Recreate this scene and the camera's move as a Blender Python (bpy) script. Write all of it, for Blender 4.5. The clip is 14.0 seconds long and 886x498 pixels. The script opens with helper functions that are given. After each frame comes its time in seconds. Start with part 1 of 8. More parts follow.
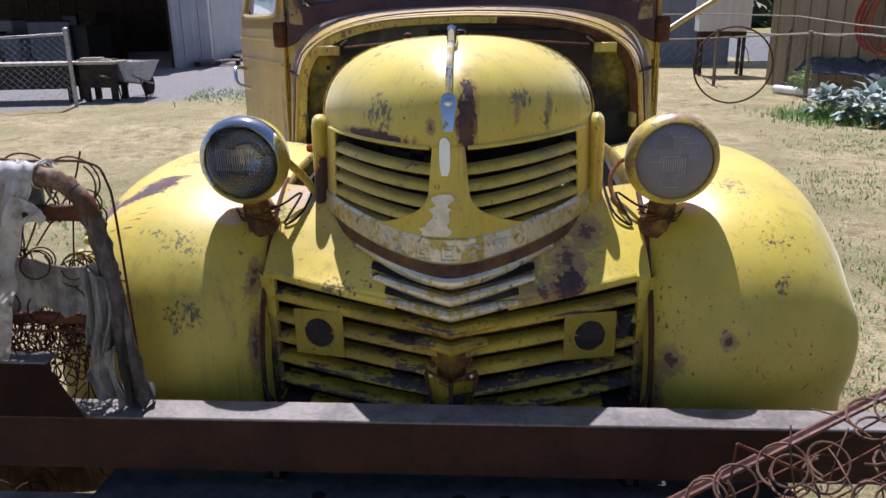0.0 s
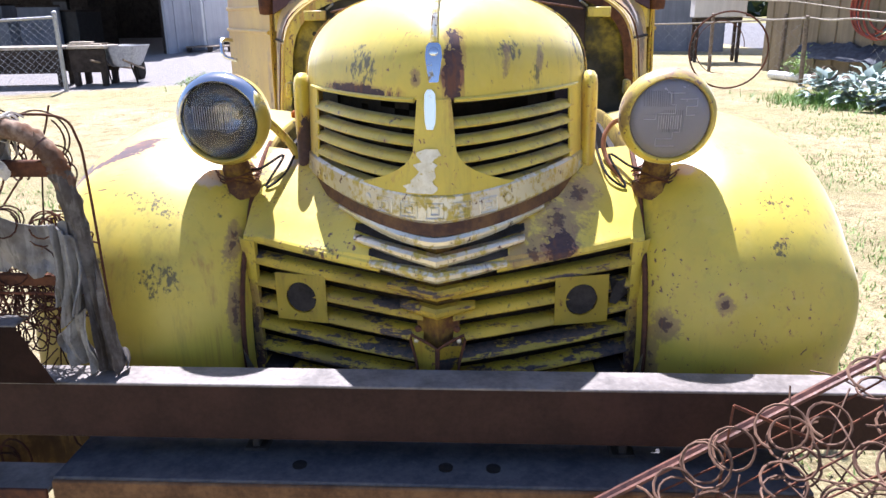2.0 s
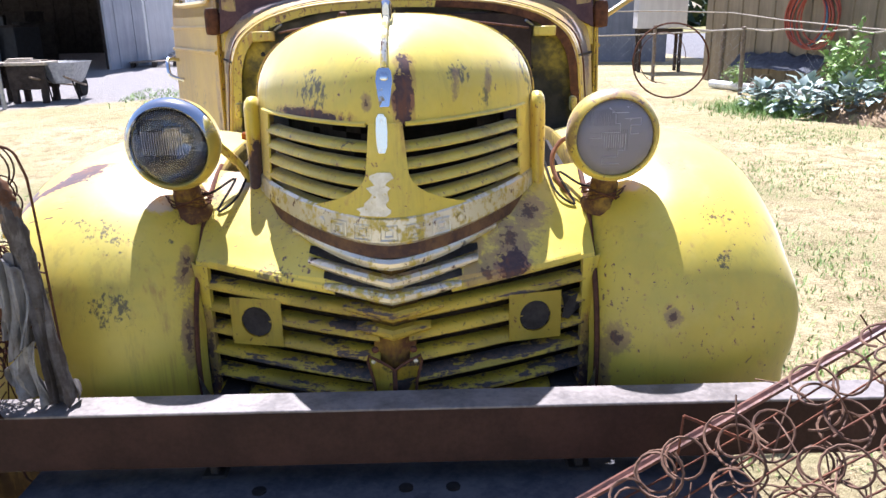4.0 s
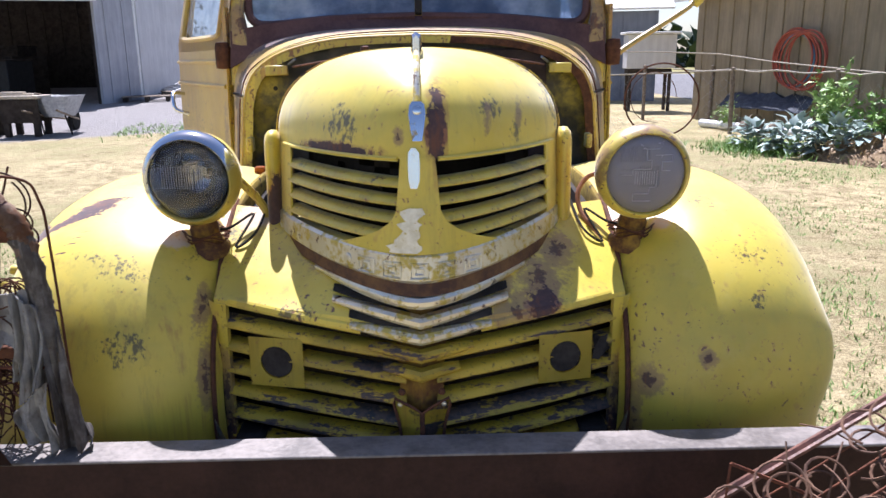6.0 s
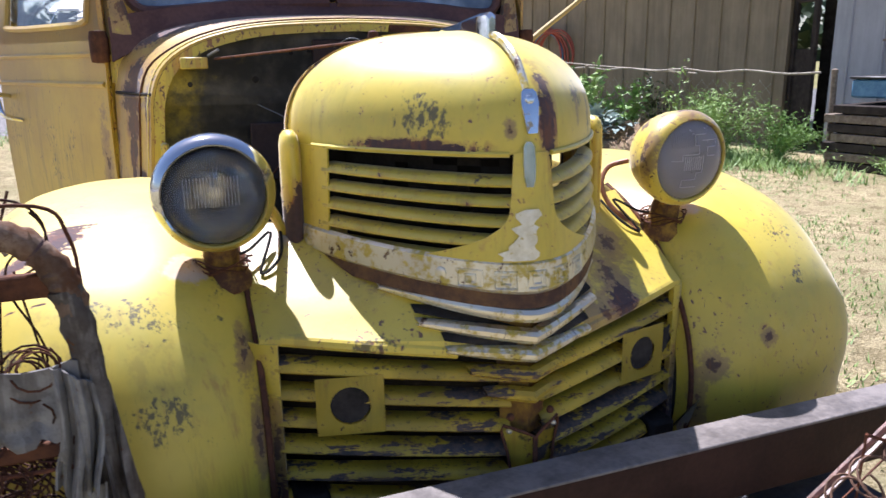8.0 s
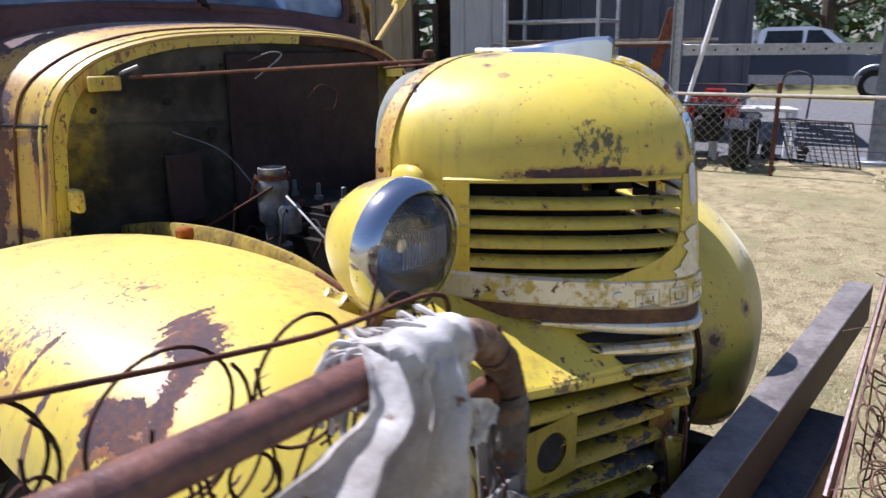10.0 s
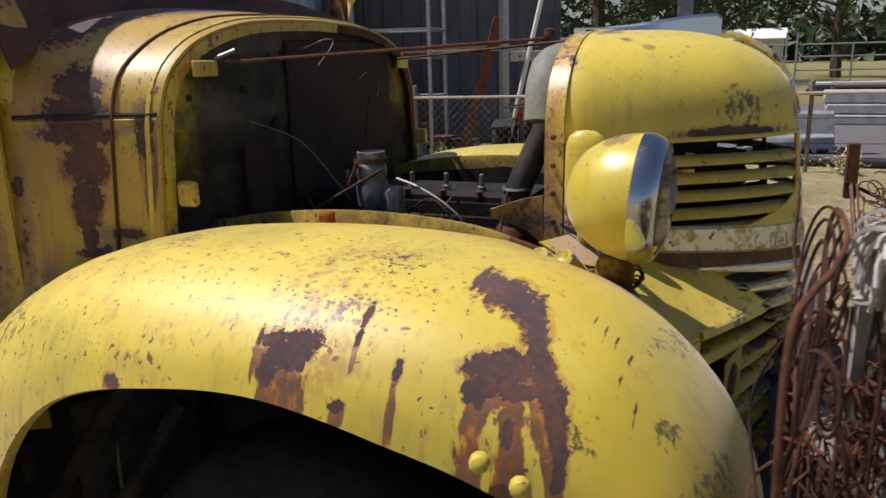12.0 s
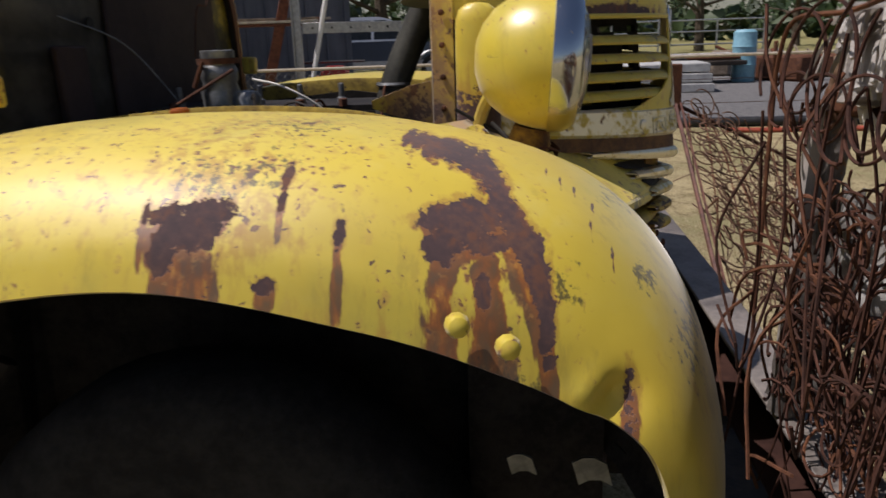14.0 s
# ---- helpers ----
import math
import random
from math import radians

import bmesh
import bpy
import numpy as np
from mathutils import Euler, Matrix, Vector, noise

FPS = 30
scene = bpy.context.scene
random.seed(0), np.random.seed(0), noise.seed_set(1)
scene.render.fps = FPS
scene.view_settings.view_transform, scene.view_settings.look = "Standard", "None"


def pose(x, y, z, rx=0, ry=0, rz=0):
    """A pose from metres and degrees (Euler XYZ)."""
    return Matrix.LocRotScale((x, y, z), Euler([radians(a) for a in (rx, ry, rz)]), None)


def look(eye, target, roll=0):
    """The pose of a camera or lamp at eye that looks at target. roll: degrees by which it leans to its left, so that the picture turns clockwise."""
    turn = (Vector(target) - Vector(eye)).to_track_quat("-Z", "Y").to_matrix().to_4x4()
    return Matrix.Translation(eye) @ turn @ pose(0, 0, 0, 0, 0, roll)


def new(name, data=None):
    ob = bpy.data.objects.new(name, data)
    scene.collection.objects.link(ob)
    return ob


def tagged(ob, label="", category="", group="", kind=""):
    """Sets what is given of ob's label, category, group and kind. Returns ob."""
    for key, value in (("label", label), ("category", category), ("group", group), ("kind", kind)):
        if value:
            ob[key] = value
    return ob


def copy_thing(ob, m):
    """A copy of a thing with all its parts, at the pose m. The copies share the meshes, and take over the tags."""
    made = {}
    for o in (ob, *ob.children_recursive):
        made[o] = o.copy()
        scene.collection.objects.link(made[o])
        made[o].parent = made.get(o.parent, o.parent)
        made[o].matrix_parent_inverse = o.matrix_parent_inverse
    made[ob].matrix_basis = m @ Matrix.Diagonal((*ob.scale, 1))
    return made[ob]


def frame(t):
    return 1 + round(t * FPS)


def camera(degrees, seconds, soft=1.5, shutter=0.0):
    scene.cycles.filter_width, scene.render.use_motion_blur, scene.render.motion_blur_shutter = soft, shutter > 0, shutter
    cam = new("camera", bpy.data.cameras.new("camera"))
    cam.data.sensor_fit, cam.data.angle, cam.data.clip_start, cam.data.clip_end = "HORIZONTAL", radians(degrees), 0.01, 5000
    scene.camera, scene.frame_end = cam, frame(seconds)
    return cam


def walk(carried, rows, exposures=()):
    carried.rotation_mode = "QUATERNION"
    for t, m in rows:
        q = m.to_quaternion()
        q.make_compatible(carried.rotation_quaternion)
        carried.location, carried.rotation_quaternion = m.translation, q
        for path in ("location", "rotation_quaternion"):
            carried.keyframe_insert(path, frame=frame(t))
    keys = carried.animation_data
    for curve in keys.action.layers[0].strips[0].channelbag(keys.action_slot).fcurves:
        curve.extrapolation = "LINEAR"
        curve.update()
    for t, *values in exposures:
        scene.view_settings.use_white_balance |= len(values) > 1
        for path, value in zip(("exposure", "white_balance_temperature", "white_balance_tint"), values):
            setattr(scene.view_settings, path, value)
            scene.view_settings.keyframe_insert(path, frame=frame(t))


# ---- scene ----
cam = camera(61.4, 14.0, 1.5, 0.3)
PATH = [
    (0, (0.037, 0.018, 1.403), (0.005, 1.931, 0.82), -0.9),
    (0.5, (0.045, 0.032, 1.357), (0.013, 1.935, 0.74), -0.9),
    (1, (0.043, 0.042, 1.344), (0.033, 1.945, 0.728), -0.8),
    (1.5, (0.049, 0.049, 1.336), (0.033, 1.953, 0.722), -0.8),
    (2, (0.053, 0.057, 1.329), (0.034, 1.962, 0.72), -0.8),
    (2.5, (0.053, 0.048, 1.332), (0.047, 1.951, 0.718), -0.8),
    (3, (0.059, 0.047, 1.332), (0.105, 1.953, 0.725), -0.7),
    (3.2, (0.056, 0.046, 1.336), (0.118, 1.95, 0.724), -0.8),
    (5.3, (0.048, 0.048, 1.36), (0.191, 1.98, 0.861), -1.0),
    (5.5, (0.035, 0.063, 1.35), (0.179, 1.996, 0.857), -0.8),
    (6, (-0.026, 0.096, 1.345), (0.115, 2.029, 0.854), -0.6),
    (6.5, (-0.166, 0.144, 1.35), (0.165, 2.052, 0.85), -0.3),
    (7, (-0.31, 0.172, 1.362), (0.311, 2.008, 0.87), -0.7),
    (7.5, (-0.426, 0.27, 1.338), (0.274, 2.076, 0.839), -0.9),
    (7.7, (-0.477, 0.325, 1.325), (0.24, 2.124, 0.825), -0.9),
    (9.8, (-1.193, 0.93, 1.367), (0.317, 2.138, 0.857), -0.8),
    (10, (-1.218, 1.037, 1.378), (0.355, 2.159, 0.862), -0.6),
    (10.5, (-1.37, 1.196, 1.355), (0.287, 2.196, 0.852), -0.7),
    (11, (-1.6, 1.368, 1.34), (0.167, 2.166, 0.846), -0.9),
    (11.5, (-1.64, 1.47, 1.358), (0.174, 2.153, 0.863), -1.2),
    (12, (-1.578, 1.575, 1.323), (0.246, 2.232, 0.832), -1.5),
    (12.5, (-1.543, 1.672, 1.265), (0.28, 2.326, 0.765), -1.5),
    (13, (-1.61, 1.746, 1.224), (0.209, 2.411, 0.724), -1.4),
    (13.5, (-1.608, 1.763, 1.182), (0.291, 2.145, 0.684), -1.2),
    (14, (-1.509, 1.761, 1.144), (0.413, 1.889, 0.606), -2.0),
]
EXPOSURES = [(0.0, 0.48, 5900, 22), (0.25, 0.76, 5880, 22), (0.5, 1.24, 5860, 22), (1.0, 1.50, 5850, 22), (3.0, 1.64, 5850, 22), (5.0, 1.30, 5850, 22), (7.0, 1.08, 5850, 22), (10.0, 0.72, 5750, 22), (11.0, 0.06, 6150, 17), (11.5, 0.02, 6350, 18), (12.5, -0.25, 6700, 19), (13.0, -0.40, 6700, 19), (13.5, -0.34, 6680, 19), (14.0, -0.24, 6650, 19)]
walk(cam, [(t, look(eye, target, roll)) for t, eye, target, roll in PATH], EXPOSURES)

# ---- light ----
SUN_TO = Vector((-0.065, 0.47, 0.88)).normalized()
world = bpy.data.worlds.new("sky")
scene.world = world
world.use_nodes = True
wn = world.node_tree
sky = wn.nodes.new("ShaderNodeTexSky")
sky.sky_type = "NISHITA"
sky.sun_disc = False
sky.sun_elevation = math.asin(SUN_TO.z)
sky.sun_rotation = math.atan2(SUN_TO.x, SUN_TO.y)
background = wn.nodes["Background"]
background.inputs["Strength"].default_value = 0.07
wn.links.new(sky.outputs[0], background.inputs[0])
sun = new("sun", bpy.data.lights.new("sun", "SUN"))
sun.data.energy, sun.data.angle, sun.data.color = 5.0, radians(0.53), (1.0, 0.975, 0.93)
sun.matrix_world = look((0, 0, 30), Vector((0, 0, 30)) - SUN_TO)

# ---- mesh tools ----
def part(name, bm, material, parent=None, label="", smooth=True, kind=""):
    """Link a bmesh as one mesh object, under a thing or a part."""
    bmesh.ops.recalc_face_normals(bm, faces=bm.faces)
    me = bpy.data.meshes.new(name)
    bm.to_mesh(me)
    bm.free()
    me.materials.append(material)
    if smooth:
        for p in me.polygons:
            p.use_smooth = True
        me.set_sharp_from_angle(angle=radians(38))
    ob = new(name, me)
    if parent:
        ob.parent = parent
    return tagged(ob, label=label, kind=kind)


def thing(name, m, label, category, group="", kind=""):
    ob = new(name)
    ob.empty_display_size = 0.1
    ob.matrix_world = m
    return tagged(ob, label, category, group, kind)


def quads(bm, rows, closed=False):
    """Rows of points skinned with quads."""
    vs = [[bm.verts.new(p) for p in row] for row in rows]
    n = len(rows[0])
    made = []
    for a, b in zip(vs, vs[1:]):
        for i in range(n if closed else n - 1):
            j = (i + 1) % n
            made.append(bm.faces.new((a[i], a[j], b[j], b[i])))
    return vs, made


def sheet(rows, thick=0.003, bm=None):
    """A lofted sheet of metal with thickness."""
    bm = bm or bmesh.new()
    _, made = quads(bm, rows)
    bmesh.ops.recalc_face_normals(bm, faces=made)
    if thick:
        bmesh.ops.solidify(bm, geom=made, thickness=thick)
    return bm


def smoothed(pts, n=6, closed=False):
    """A Catmull-Rom curve through the points."""
    pts = [Vector(p) for p in pts]
    m = len(pts)
    out = []
    last = m if closed else m - 1
    for i in range(last):
        p1, p2 = pts[i], pts[(i + 1) % m]
        p0 = pts[i - 1] if (closed or i) else p1 * 2 - p2
        p3 = pts[(i + 2) % m] if (closed or i + 2 < m) else p2 * 2 - p1
        for k in range(n):
            t = k / n
            out.append(0.5 * ((2 * p1) + (p2 - p0) * t + (2 * p0 - 5 * p1 + 4 * p2 - p3) * t * t + (3 * p1 - p0 - 3 * p2 + p3) * t ** 3))
    if not closed:
        out.append(pts[-1].copy())
    return out


def tube(pts, r, seg=8, bm=None, closed=False, taper=None):
    """A round bar along the points."""
    bm = bm or bmesh.new()
    pts = [Vector(p) for p in pts]
    n = len(pts)
    rows = []
    side = None
    for i, p in enumerate(pts):
        if closed:
            d = pts[(i + 1) % n] - pts[i - 1]
        else:
            d = pts[min(i + 1, n - 1)] - pts[max(i - 1, 0)]
        d = d.normalized() if d.length > 1e-9 else Vector((0, 0, 1))
        if side is None:
            side = d.orthogonal().normalized()
        else:
            side = side - d * side.dot(d)
            side = side.normalized() if side.length > 1e-6 else d.orthogonal().normalized()
        up = d.cross(side)
        rr = r * (taper[i] if taper else 1)
        rows.append([p + (side * math.cos(a) + up * math.sin(a)) * rr for a in (2 * math.pi * k / seg for k in range(seg))])
    if closed:
        rows.append(rows[0])
        vs = [[bm.verts.new(q) for q in row] for row in rows[:-1]]
        vs.append(vs[0])
        for a, b in zip(vs, vs[1:]):
            for i in range(seg):
                j = (i + 1) % seg
                bm.faces.new((a[i], a[j], b[j], b[i]))
        return bm
    vs, _ = quads(bm, rows, True)
    bm.faces.new(vs[0][::-1])
    bm.faces.new(vs[-1])
    return bm


def lathe(profile, m=None, seg=32, bm=None, cap=True):
    """A profile of (radius, height) turned round the z axis of m."""
    bm = bm or bmesh.new()
    m = m or Matrix()
    rows = [[m @ Vector((r * math.cos(2 * math.pi * k / seg), r * math.sin(2 * math.pi * k / seg), z)) for k in range(seg)] for r, z in profile]
    vs, _ = quads(bm, rows, True)
    if cap:
        bm.faces.new(vs[0][::-1])
        bm.faces.new(vs[-1])
    return bm


def box(c, s, bevel=0.0, m=None, bm=None, seg=1):
    """A box with its centre, size and bevelled edges."""
    bm = bm or bmesh.new()
    made = bmesh.ops.create_cube(bm, size=1, matrix=(m or Matrix()) @ Matrix.Translation(c) @ Matrix.Diagonal((*s, 1)))
    if bevel:
        edges = list({e for v in made["verts"] for e in v.link_edges})
        bmesh.ops.bevel(bm, geom=edges, offset=bevel, segments=seg, affect="EDGES")
    return bm


def along(p, q, up=(0, 0, 1)):
    """A pose at p whose z axis points to q."""
    p, q = Vector(p), Vector(q)
    return Matrix.Translation(p) @ (q - p).to_track_quat("Z", "Y").to_matrix().to_4x4()


def rod(p, q, r, seg=10, bm=None):
    return tube([p, q], r, seg, bm)


def bolt(p, n, r=0.008, h=0.006, bm=None):
    """A domed bolt head on a surface."""
    m = along(p, Vector(p) + Vector(n))
    return lathe([(r * 0.2, -0.002), (r, -0.002), (r, h * 0.35), (r * 0.8, h * 0.8), (r * 0.35, h)], m, 10, bm)


# ---- materials ----
class Nodes:
    """Short hand for building a material's nodes."""

    def __init__(self, name):
        self.mat = bpy.data.materials.new(name)
        self.mat.use_nodes = True
        self.tree = self.mat.node_tree
        self.bsdf = self.tree.nodes["Principled BSDF"]
        self.coord = self.tree.nodes.new("ShaderNodeTexCoord").outputs["Object"]

    def link(self, a, b):
        if isinstance(a, (int, float)):
            b.default_value = a
        elif isinstance(a, tuple):
            b.default_value = (*a, 1.0) if len(a) == 3 and len(b.default_value) == 4 else a
        else:
            self.tree.links.new(a, b)

    def math(self, op, a, b=0.0, c=0.0, clamp=False):
        n = self.tree.nodes.new("ShaderNodeMath")
        n.operation, n.use_clamp = op, clamp
        for i, v in enumerate((a, b, c)):
            self.link(v, n.inputs[i])
        return n.outputs[0]

    def vec(self, op, a, b=(0.0, 0.0, 0.0)):
        n = self.tree.nodes.new("ShaderNodeVectorMath")
        n.operation = op
        self.link(a, n.inputs[0])
        self.link(b, n.inputs[1])
        return n.outputs["Value"] if op in ("LENGTH", "DOT_PRODUCT") else n.outputs[0]

    def noise(self, scale, detail=4.0, rough=0.6, vector=None, stretch=None, distort=0.0):
        v = vector or self.coord
        if stretch:
            v = self.vec("MULTIPLY", v, stretch)
        n = self.tree.nodes.new("ShaderNodeTexNoise")
        n.inputs["Scale"].default_value = scale
        n.inputs["Detail"].default_value = detail
        n.inputs["Roughness"].default_value = rough
        n.inputs["Distortion"].default_value = distort
        self.link(v, n.inputs["Vector"])
        return n.outputs[0]

    def tree_color(self, scale):
        n = self.tree.nodes.new("ShaderNodeTexNoise")
        n.inputs["Scale"].default_value = scale
        n.inputs["Detail"].default_value = 3.0
        self.link(self.coord, n.inputs["Vector"])
        return n.outputs["Color"]

    def voronoi(self, scale, feature="F1", out="Distance", vector=None, stretch=None):
        v = vector or self.coord
        if stretch:
            v = self.vec("MULTIPLY", v, stretch)
        n = self.tree.nodes.new("ShaderNodeTexVoronoi")
        n.feature = feature
        n.inputs["Scale"].default_value = scale
        self.link(v, n.inputs["Vector"])
        return n.outputs[out]

    def step(self, v, lo, hi):
        n = self.tree.nodes.new("ShaderNodeMapRange")
        n.interpolation_type = "SMOOTHSTEP"
        self.link(v, n.inputs["Value"])
        n.inputs["From Min"].default_value, n.inputs["From Max"].default_value = lo, hi
        return n.outputs["Result"]

    def mix(self, f, a, b):
        n = self.tree.nodes.new("ShaderNodeMix")
        n.data_type = "RGBA"
        self.link(f, n.inputs[0])
        self.link(a, n.inputs[6])
        self.link(b, n.inputs[7])
        return n.outputs[2]

    def ramp(self, f, stops):
        n = self.tree.nodes.new("ShaderNodeValToRGB")
        r = n.color_ramp
        while len(r.elements) < len(stops):
            r.elements.new(0.5)
        for e, (p, c) in zip(r.elements, stops):
            e.position, e.color = p, (*c, 1)
        self.link(f, n.inputs[0])
        return n.outputs[0]

    def bump(self, h, strength=0.3, distance=0.002):
        n = self.tree.nodes.new("ShaderNodeBump")
        n.inputs["Strength"].default_value = strength
        n.inputs["Distance"].default_value = distance
        self.link(h, n.inputs["Height"])
        self.link(n.outputs[0], self.bsdf.inputs["Normal"])

    def set(self, **values):
        for key, v in values.items():
            self.link(v, self.bsdf.inputs[{"color": "Base Color", "rough": "Roughness", "metal": "Metallic", "trans": "Transmission Weight", "ior": "IOR", "spec": "Specular IOR Level", "coat": "Coat Weight", "alpha": "Alpha", "sub": "Subsurface Weight", "emit": "Emission Color", "emit_strength": "Emission Strength"}[key]])
        return self

    def sep(self):
        n = self.tree.nodes.new("ShaderNodeSeparateXYZ")
        self.link(self.coord, n.inputs[0])
        return n.outputs


def yellow_paint(name, patches=(), chips=0.5, mildew=0.5, dirt=0.35, streak=0.0, dust=0.2, moulds=(), pale=(), grime=(0.20, 0.165, 0.03), chip_from=None, sheen=0.37, tint=None):
    """Old yellow enamel: faded, chipped to brown primer, rusted in patches that bleed downwards, black specks of mildew.
    patches: (x, y, z, rx, ry, rz, bleed) in the metres of the mesh."""
    n = Nodes(name)
    x, y, z = n.sep()
    big = n.noise(2.6, 5)
    mid = n.noise(14, 6, 0.65)
    fine = n.noise(110, 3, 0.6)
    edge = n.noise(46, 6, 0.72)
    yellow = n.ramp(big, [(0.3, (0.58, 0.418, 0.032)), (0.5, (0.68, 0.520, 0.042)), (0.72, (0.74, 0.595, 0.080))])
    yellow = n.mix(n.math("MULTIPLY", n.step(mid, 0.52, 0.75), dust), yellow, (0.74, 0.65, 0.24))
    yellow = n.mix(n.math("MULTIPLY", n.step(n.noise(4.5, 5, 0.65), 0.46, 0.68), 0.42), yellow, (0.40, 0.375, 0.055))
    # tint: darker, browner yellow that puts the cab sides' shade into the paint
    if tint:
        yellow = n.mix(0.65, yellow, tint)
    # rust that bleeds down from each patch
    patch, bleed, worn = None, None, None
    ragged = n.noise(30, 6, 0.72)
    lines = n.noise(1.0, 4, 0.58, stretch=(62.0, 62.0, 2.0))
    for px, py, pz, rx, ry, rz, run in patches:
        d = n.vec("LENGTH", n.vec("DIVIDE", n.vec("SUBTRACT", n.coord, (px, py, pz)), (rx, ry, rz)))
        f = n.math("SUBTRACT", 1.0, d)
        if run:
            patch = f if patch is None else n.math("MAXIMUM", patch, f)
        else:
            worn = f if worn is None else n.math("MAXIMUM", worn, f)
        if run:
            dn = n.vec("LENGTH", n.vec("DIVIDE", n.vec("SUBTRACT", n.coord, (px, py, pz - run * 0.5)), (rx * 1.3, ry * 1.15, rz * 0.5 + run * 0.62)))
            g = n.math("SUBTRACT", 1.0, dn)
            bleed = g if bleed is None else n.math("MAXIMUM", bleed, g)
    runs = n.step(n.math("MULTIPLY", n.noise(1.0, 5, 0.7, stretch=(34.0, 34.0, 2.4)), n.math("ADD", n.noise(2.2, 3), 0.45)), 0.50, 0.66)
    col = n.mix(n.math("MULTIPLY", runs, 0.22 + 0.4 * dirt), yellow, (0.30, 0.20, 0.035))
    if streak:
        col = n.mix(n.math("MULTIPLY", n.step(n.math("MULTIPLY", lines, n.noise(3.0, 3)), 0.27, 0.40), streak), col, (0.42, 0.20, 0.03))
    if bleed is not None:
        wet = n.step(n.math("ADD", n.math("MULTIPLY", bleed, 2.7), n.math("MULTIPLY", n.math("SUBTRACT", lines, 0.5), 4.2)), 0.12, 0.60)
        tone = n.ramp(n.math("ADD", n.math("MULTIPLY", lines, 0.85), n.math("MULTIPLY", edge, 0.15)), [(0.38, (0.48, 0.19, 0.015)), (0.44, (0.27, 0.062, 0.010)), (0.51, (0.15, 0.036, 0.012)), (0.60, (0.095, 0.040, 0.026))])
        col = n.mix(n.math("MULTIPLY", wet, 0.94), col, tone)
    # pale patches by the lamp feet: bare primer with a highlight painted in
    for px, py, pz, r in pale:
        d = n.math("SUBTRACT", n.math("ADD", n.vec("LENGTH", n.vec("SUBTRACT", n.coord, (px, py, pz))), n.math("MULTIPLY", n.math("SUBTRACT", n.noise(24, 6, 0.7), 0.5), r * 1.6)), r)
        col = n.mix(n.math("MULTIPLY", n.step(d, 0.006, -0.004), 0.9), col, n.mix(n.step(mid, 0.4, 0.6), (0.52, 0.44, 0.38), (0.62, 0.40, 0.24)))
    # separate chips with a rusty halo, large and small
    chip = None
    drift = n.vec("MULTIPLY", n.vec("SUBTRACT", n.tree_color(30), (0.5, 0.5, 0.5)), (0.035, 0.035, 0.035))
    drift = n.vec("ADD", drift, n.vec("MULTIPLY", n.vec("SUBTRACT", n.tree_color(150), (0.5, 0.5, 0.5)), (0.012, 0.012, 0.012)))
    crowd = n.math("ADD", n.noise(5.0, 3), 0.5)
    if chip_from is not None:
        crowd = n.math("MULTIPLY", crowd, n.math("ADD", 0.62, n.math("MULTIPLY", n.step(y, chip_from, chip_from + 0.15), 0.38)))
    for scale, bias in ((52.0, 1.02), (125.0, 0.86)):
        cell = n.tree.nodes.new("ShaderNodeTexVoronoi")
        cell.inputs["Scale"].default_value = scale
        n.link(n.vec("ADD", n.vec("MULTIPLY", n.coord, (1.0, 1.0, 0.55)), drift), cell.inputs["Vector"])
        chance = n.tree.nodes.new("ShaderNodeSeparateColor")
        n.link(cell.outputs["Color"], chance.inputs[0])
        size = n.math("MULTIPLY", n.math("MAXIMUM", n.math("SUBTRACT", n.math("MULTIPLY", chance.outputs[0], crowd), bias - 0.45 * chips), 0.0), 0.95)
        near = n.math("SUBTRACT", size, n.math("ADD", cell.outputs["Distance"], n.math("MULTIPLY", n.math("SUBTRACT", edge, 0.5), 0.45)))
        some = n.math("GREATER_THAN", size, 0.02)
        col = n.mix(n.math("MULTIPLY", n.step(near, -0.42, 0.0), n.math("MULTIPLY", some, n.math("MULTIPLY", chance.outputs[1], 0.6))), col, (0.47, 0.24, 0.06))
        one = n.math("MULTIPLY", n.step(near, -0.01, 0.02), some)
        chip = one if chip is None else n.math("MAXIMUM", chip, one)
    # black mildew specks in loose clouds
    cloud = n.step(n.noise(5.0, 3, 0.5), 0.50, 0.68)
    for px, py, pz, rx, ry, rz in moulds:
        d = n.vec("LENGTH", n.vec("DIVIDE", n.vec("SUBTRACT", n.coord, (px, py, pz)), (rx, ry, rz)))
        cloud = n.math("MAXIMUM", cloud, n.math("MULTIPLY", n.step(d, 1.05, 0.15), 1.1))
    specks = n.step(n.math("MULTIPLY", n.noise(95, 4, 0.7, stretch=(1.0, 1.0, 0.6)), n.math("ADD", cloud, 0.32 + 0.6 * max(0.0, mildew - 0.8))), 0.70 - 0.16 * mildew, 0.86 - 0.16 * mildew)
    col = n.mix(n.math("MULTIPLY", specks, 0.85), col, (0.035, 0.032, 0.018))
    col = n.mix(n.math("MULTIPLY", n.step(n.noise(1.7, 5, 0.6), 0.42, 0.68), dirt), col, grime)
    # chips down to primer and rust
    flake = n.math("ADD", n.math("MULTIPLY", edge, 0.62), n.math("MULTIPLY", n.noise(9, 4, 0.6), 0.55))
    bare = n.step(flake, 0.785 - 0.07 * chips, 0.80 - 0.07 * chips)
    col = n.mix(n.math("MULTIPLY", chip, 0.95), col, n.mix(n.step(mid, 0.42, 0.6), (0.095, 0.045, 0.026), (0.24, 0.095, 0.028)))
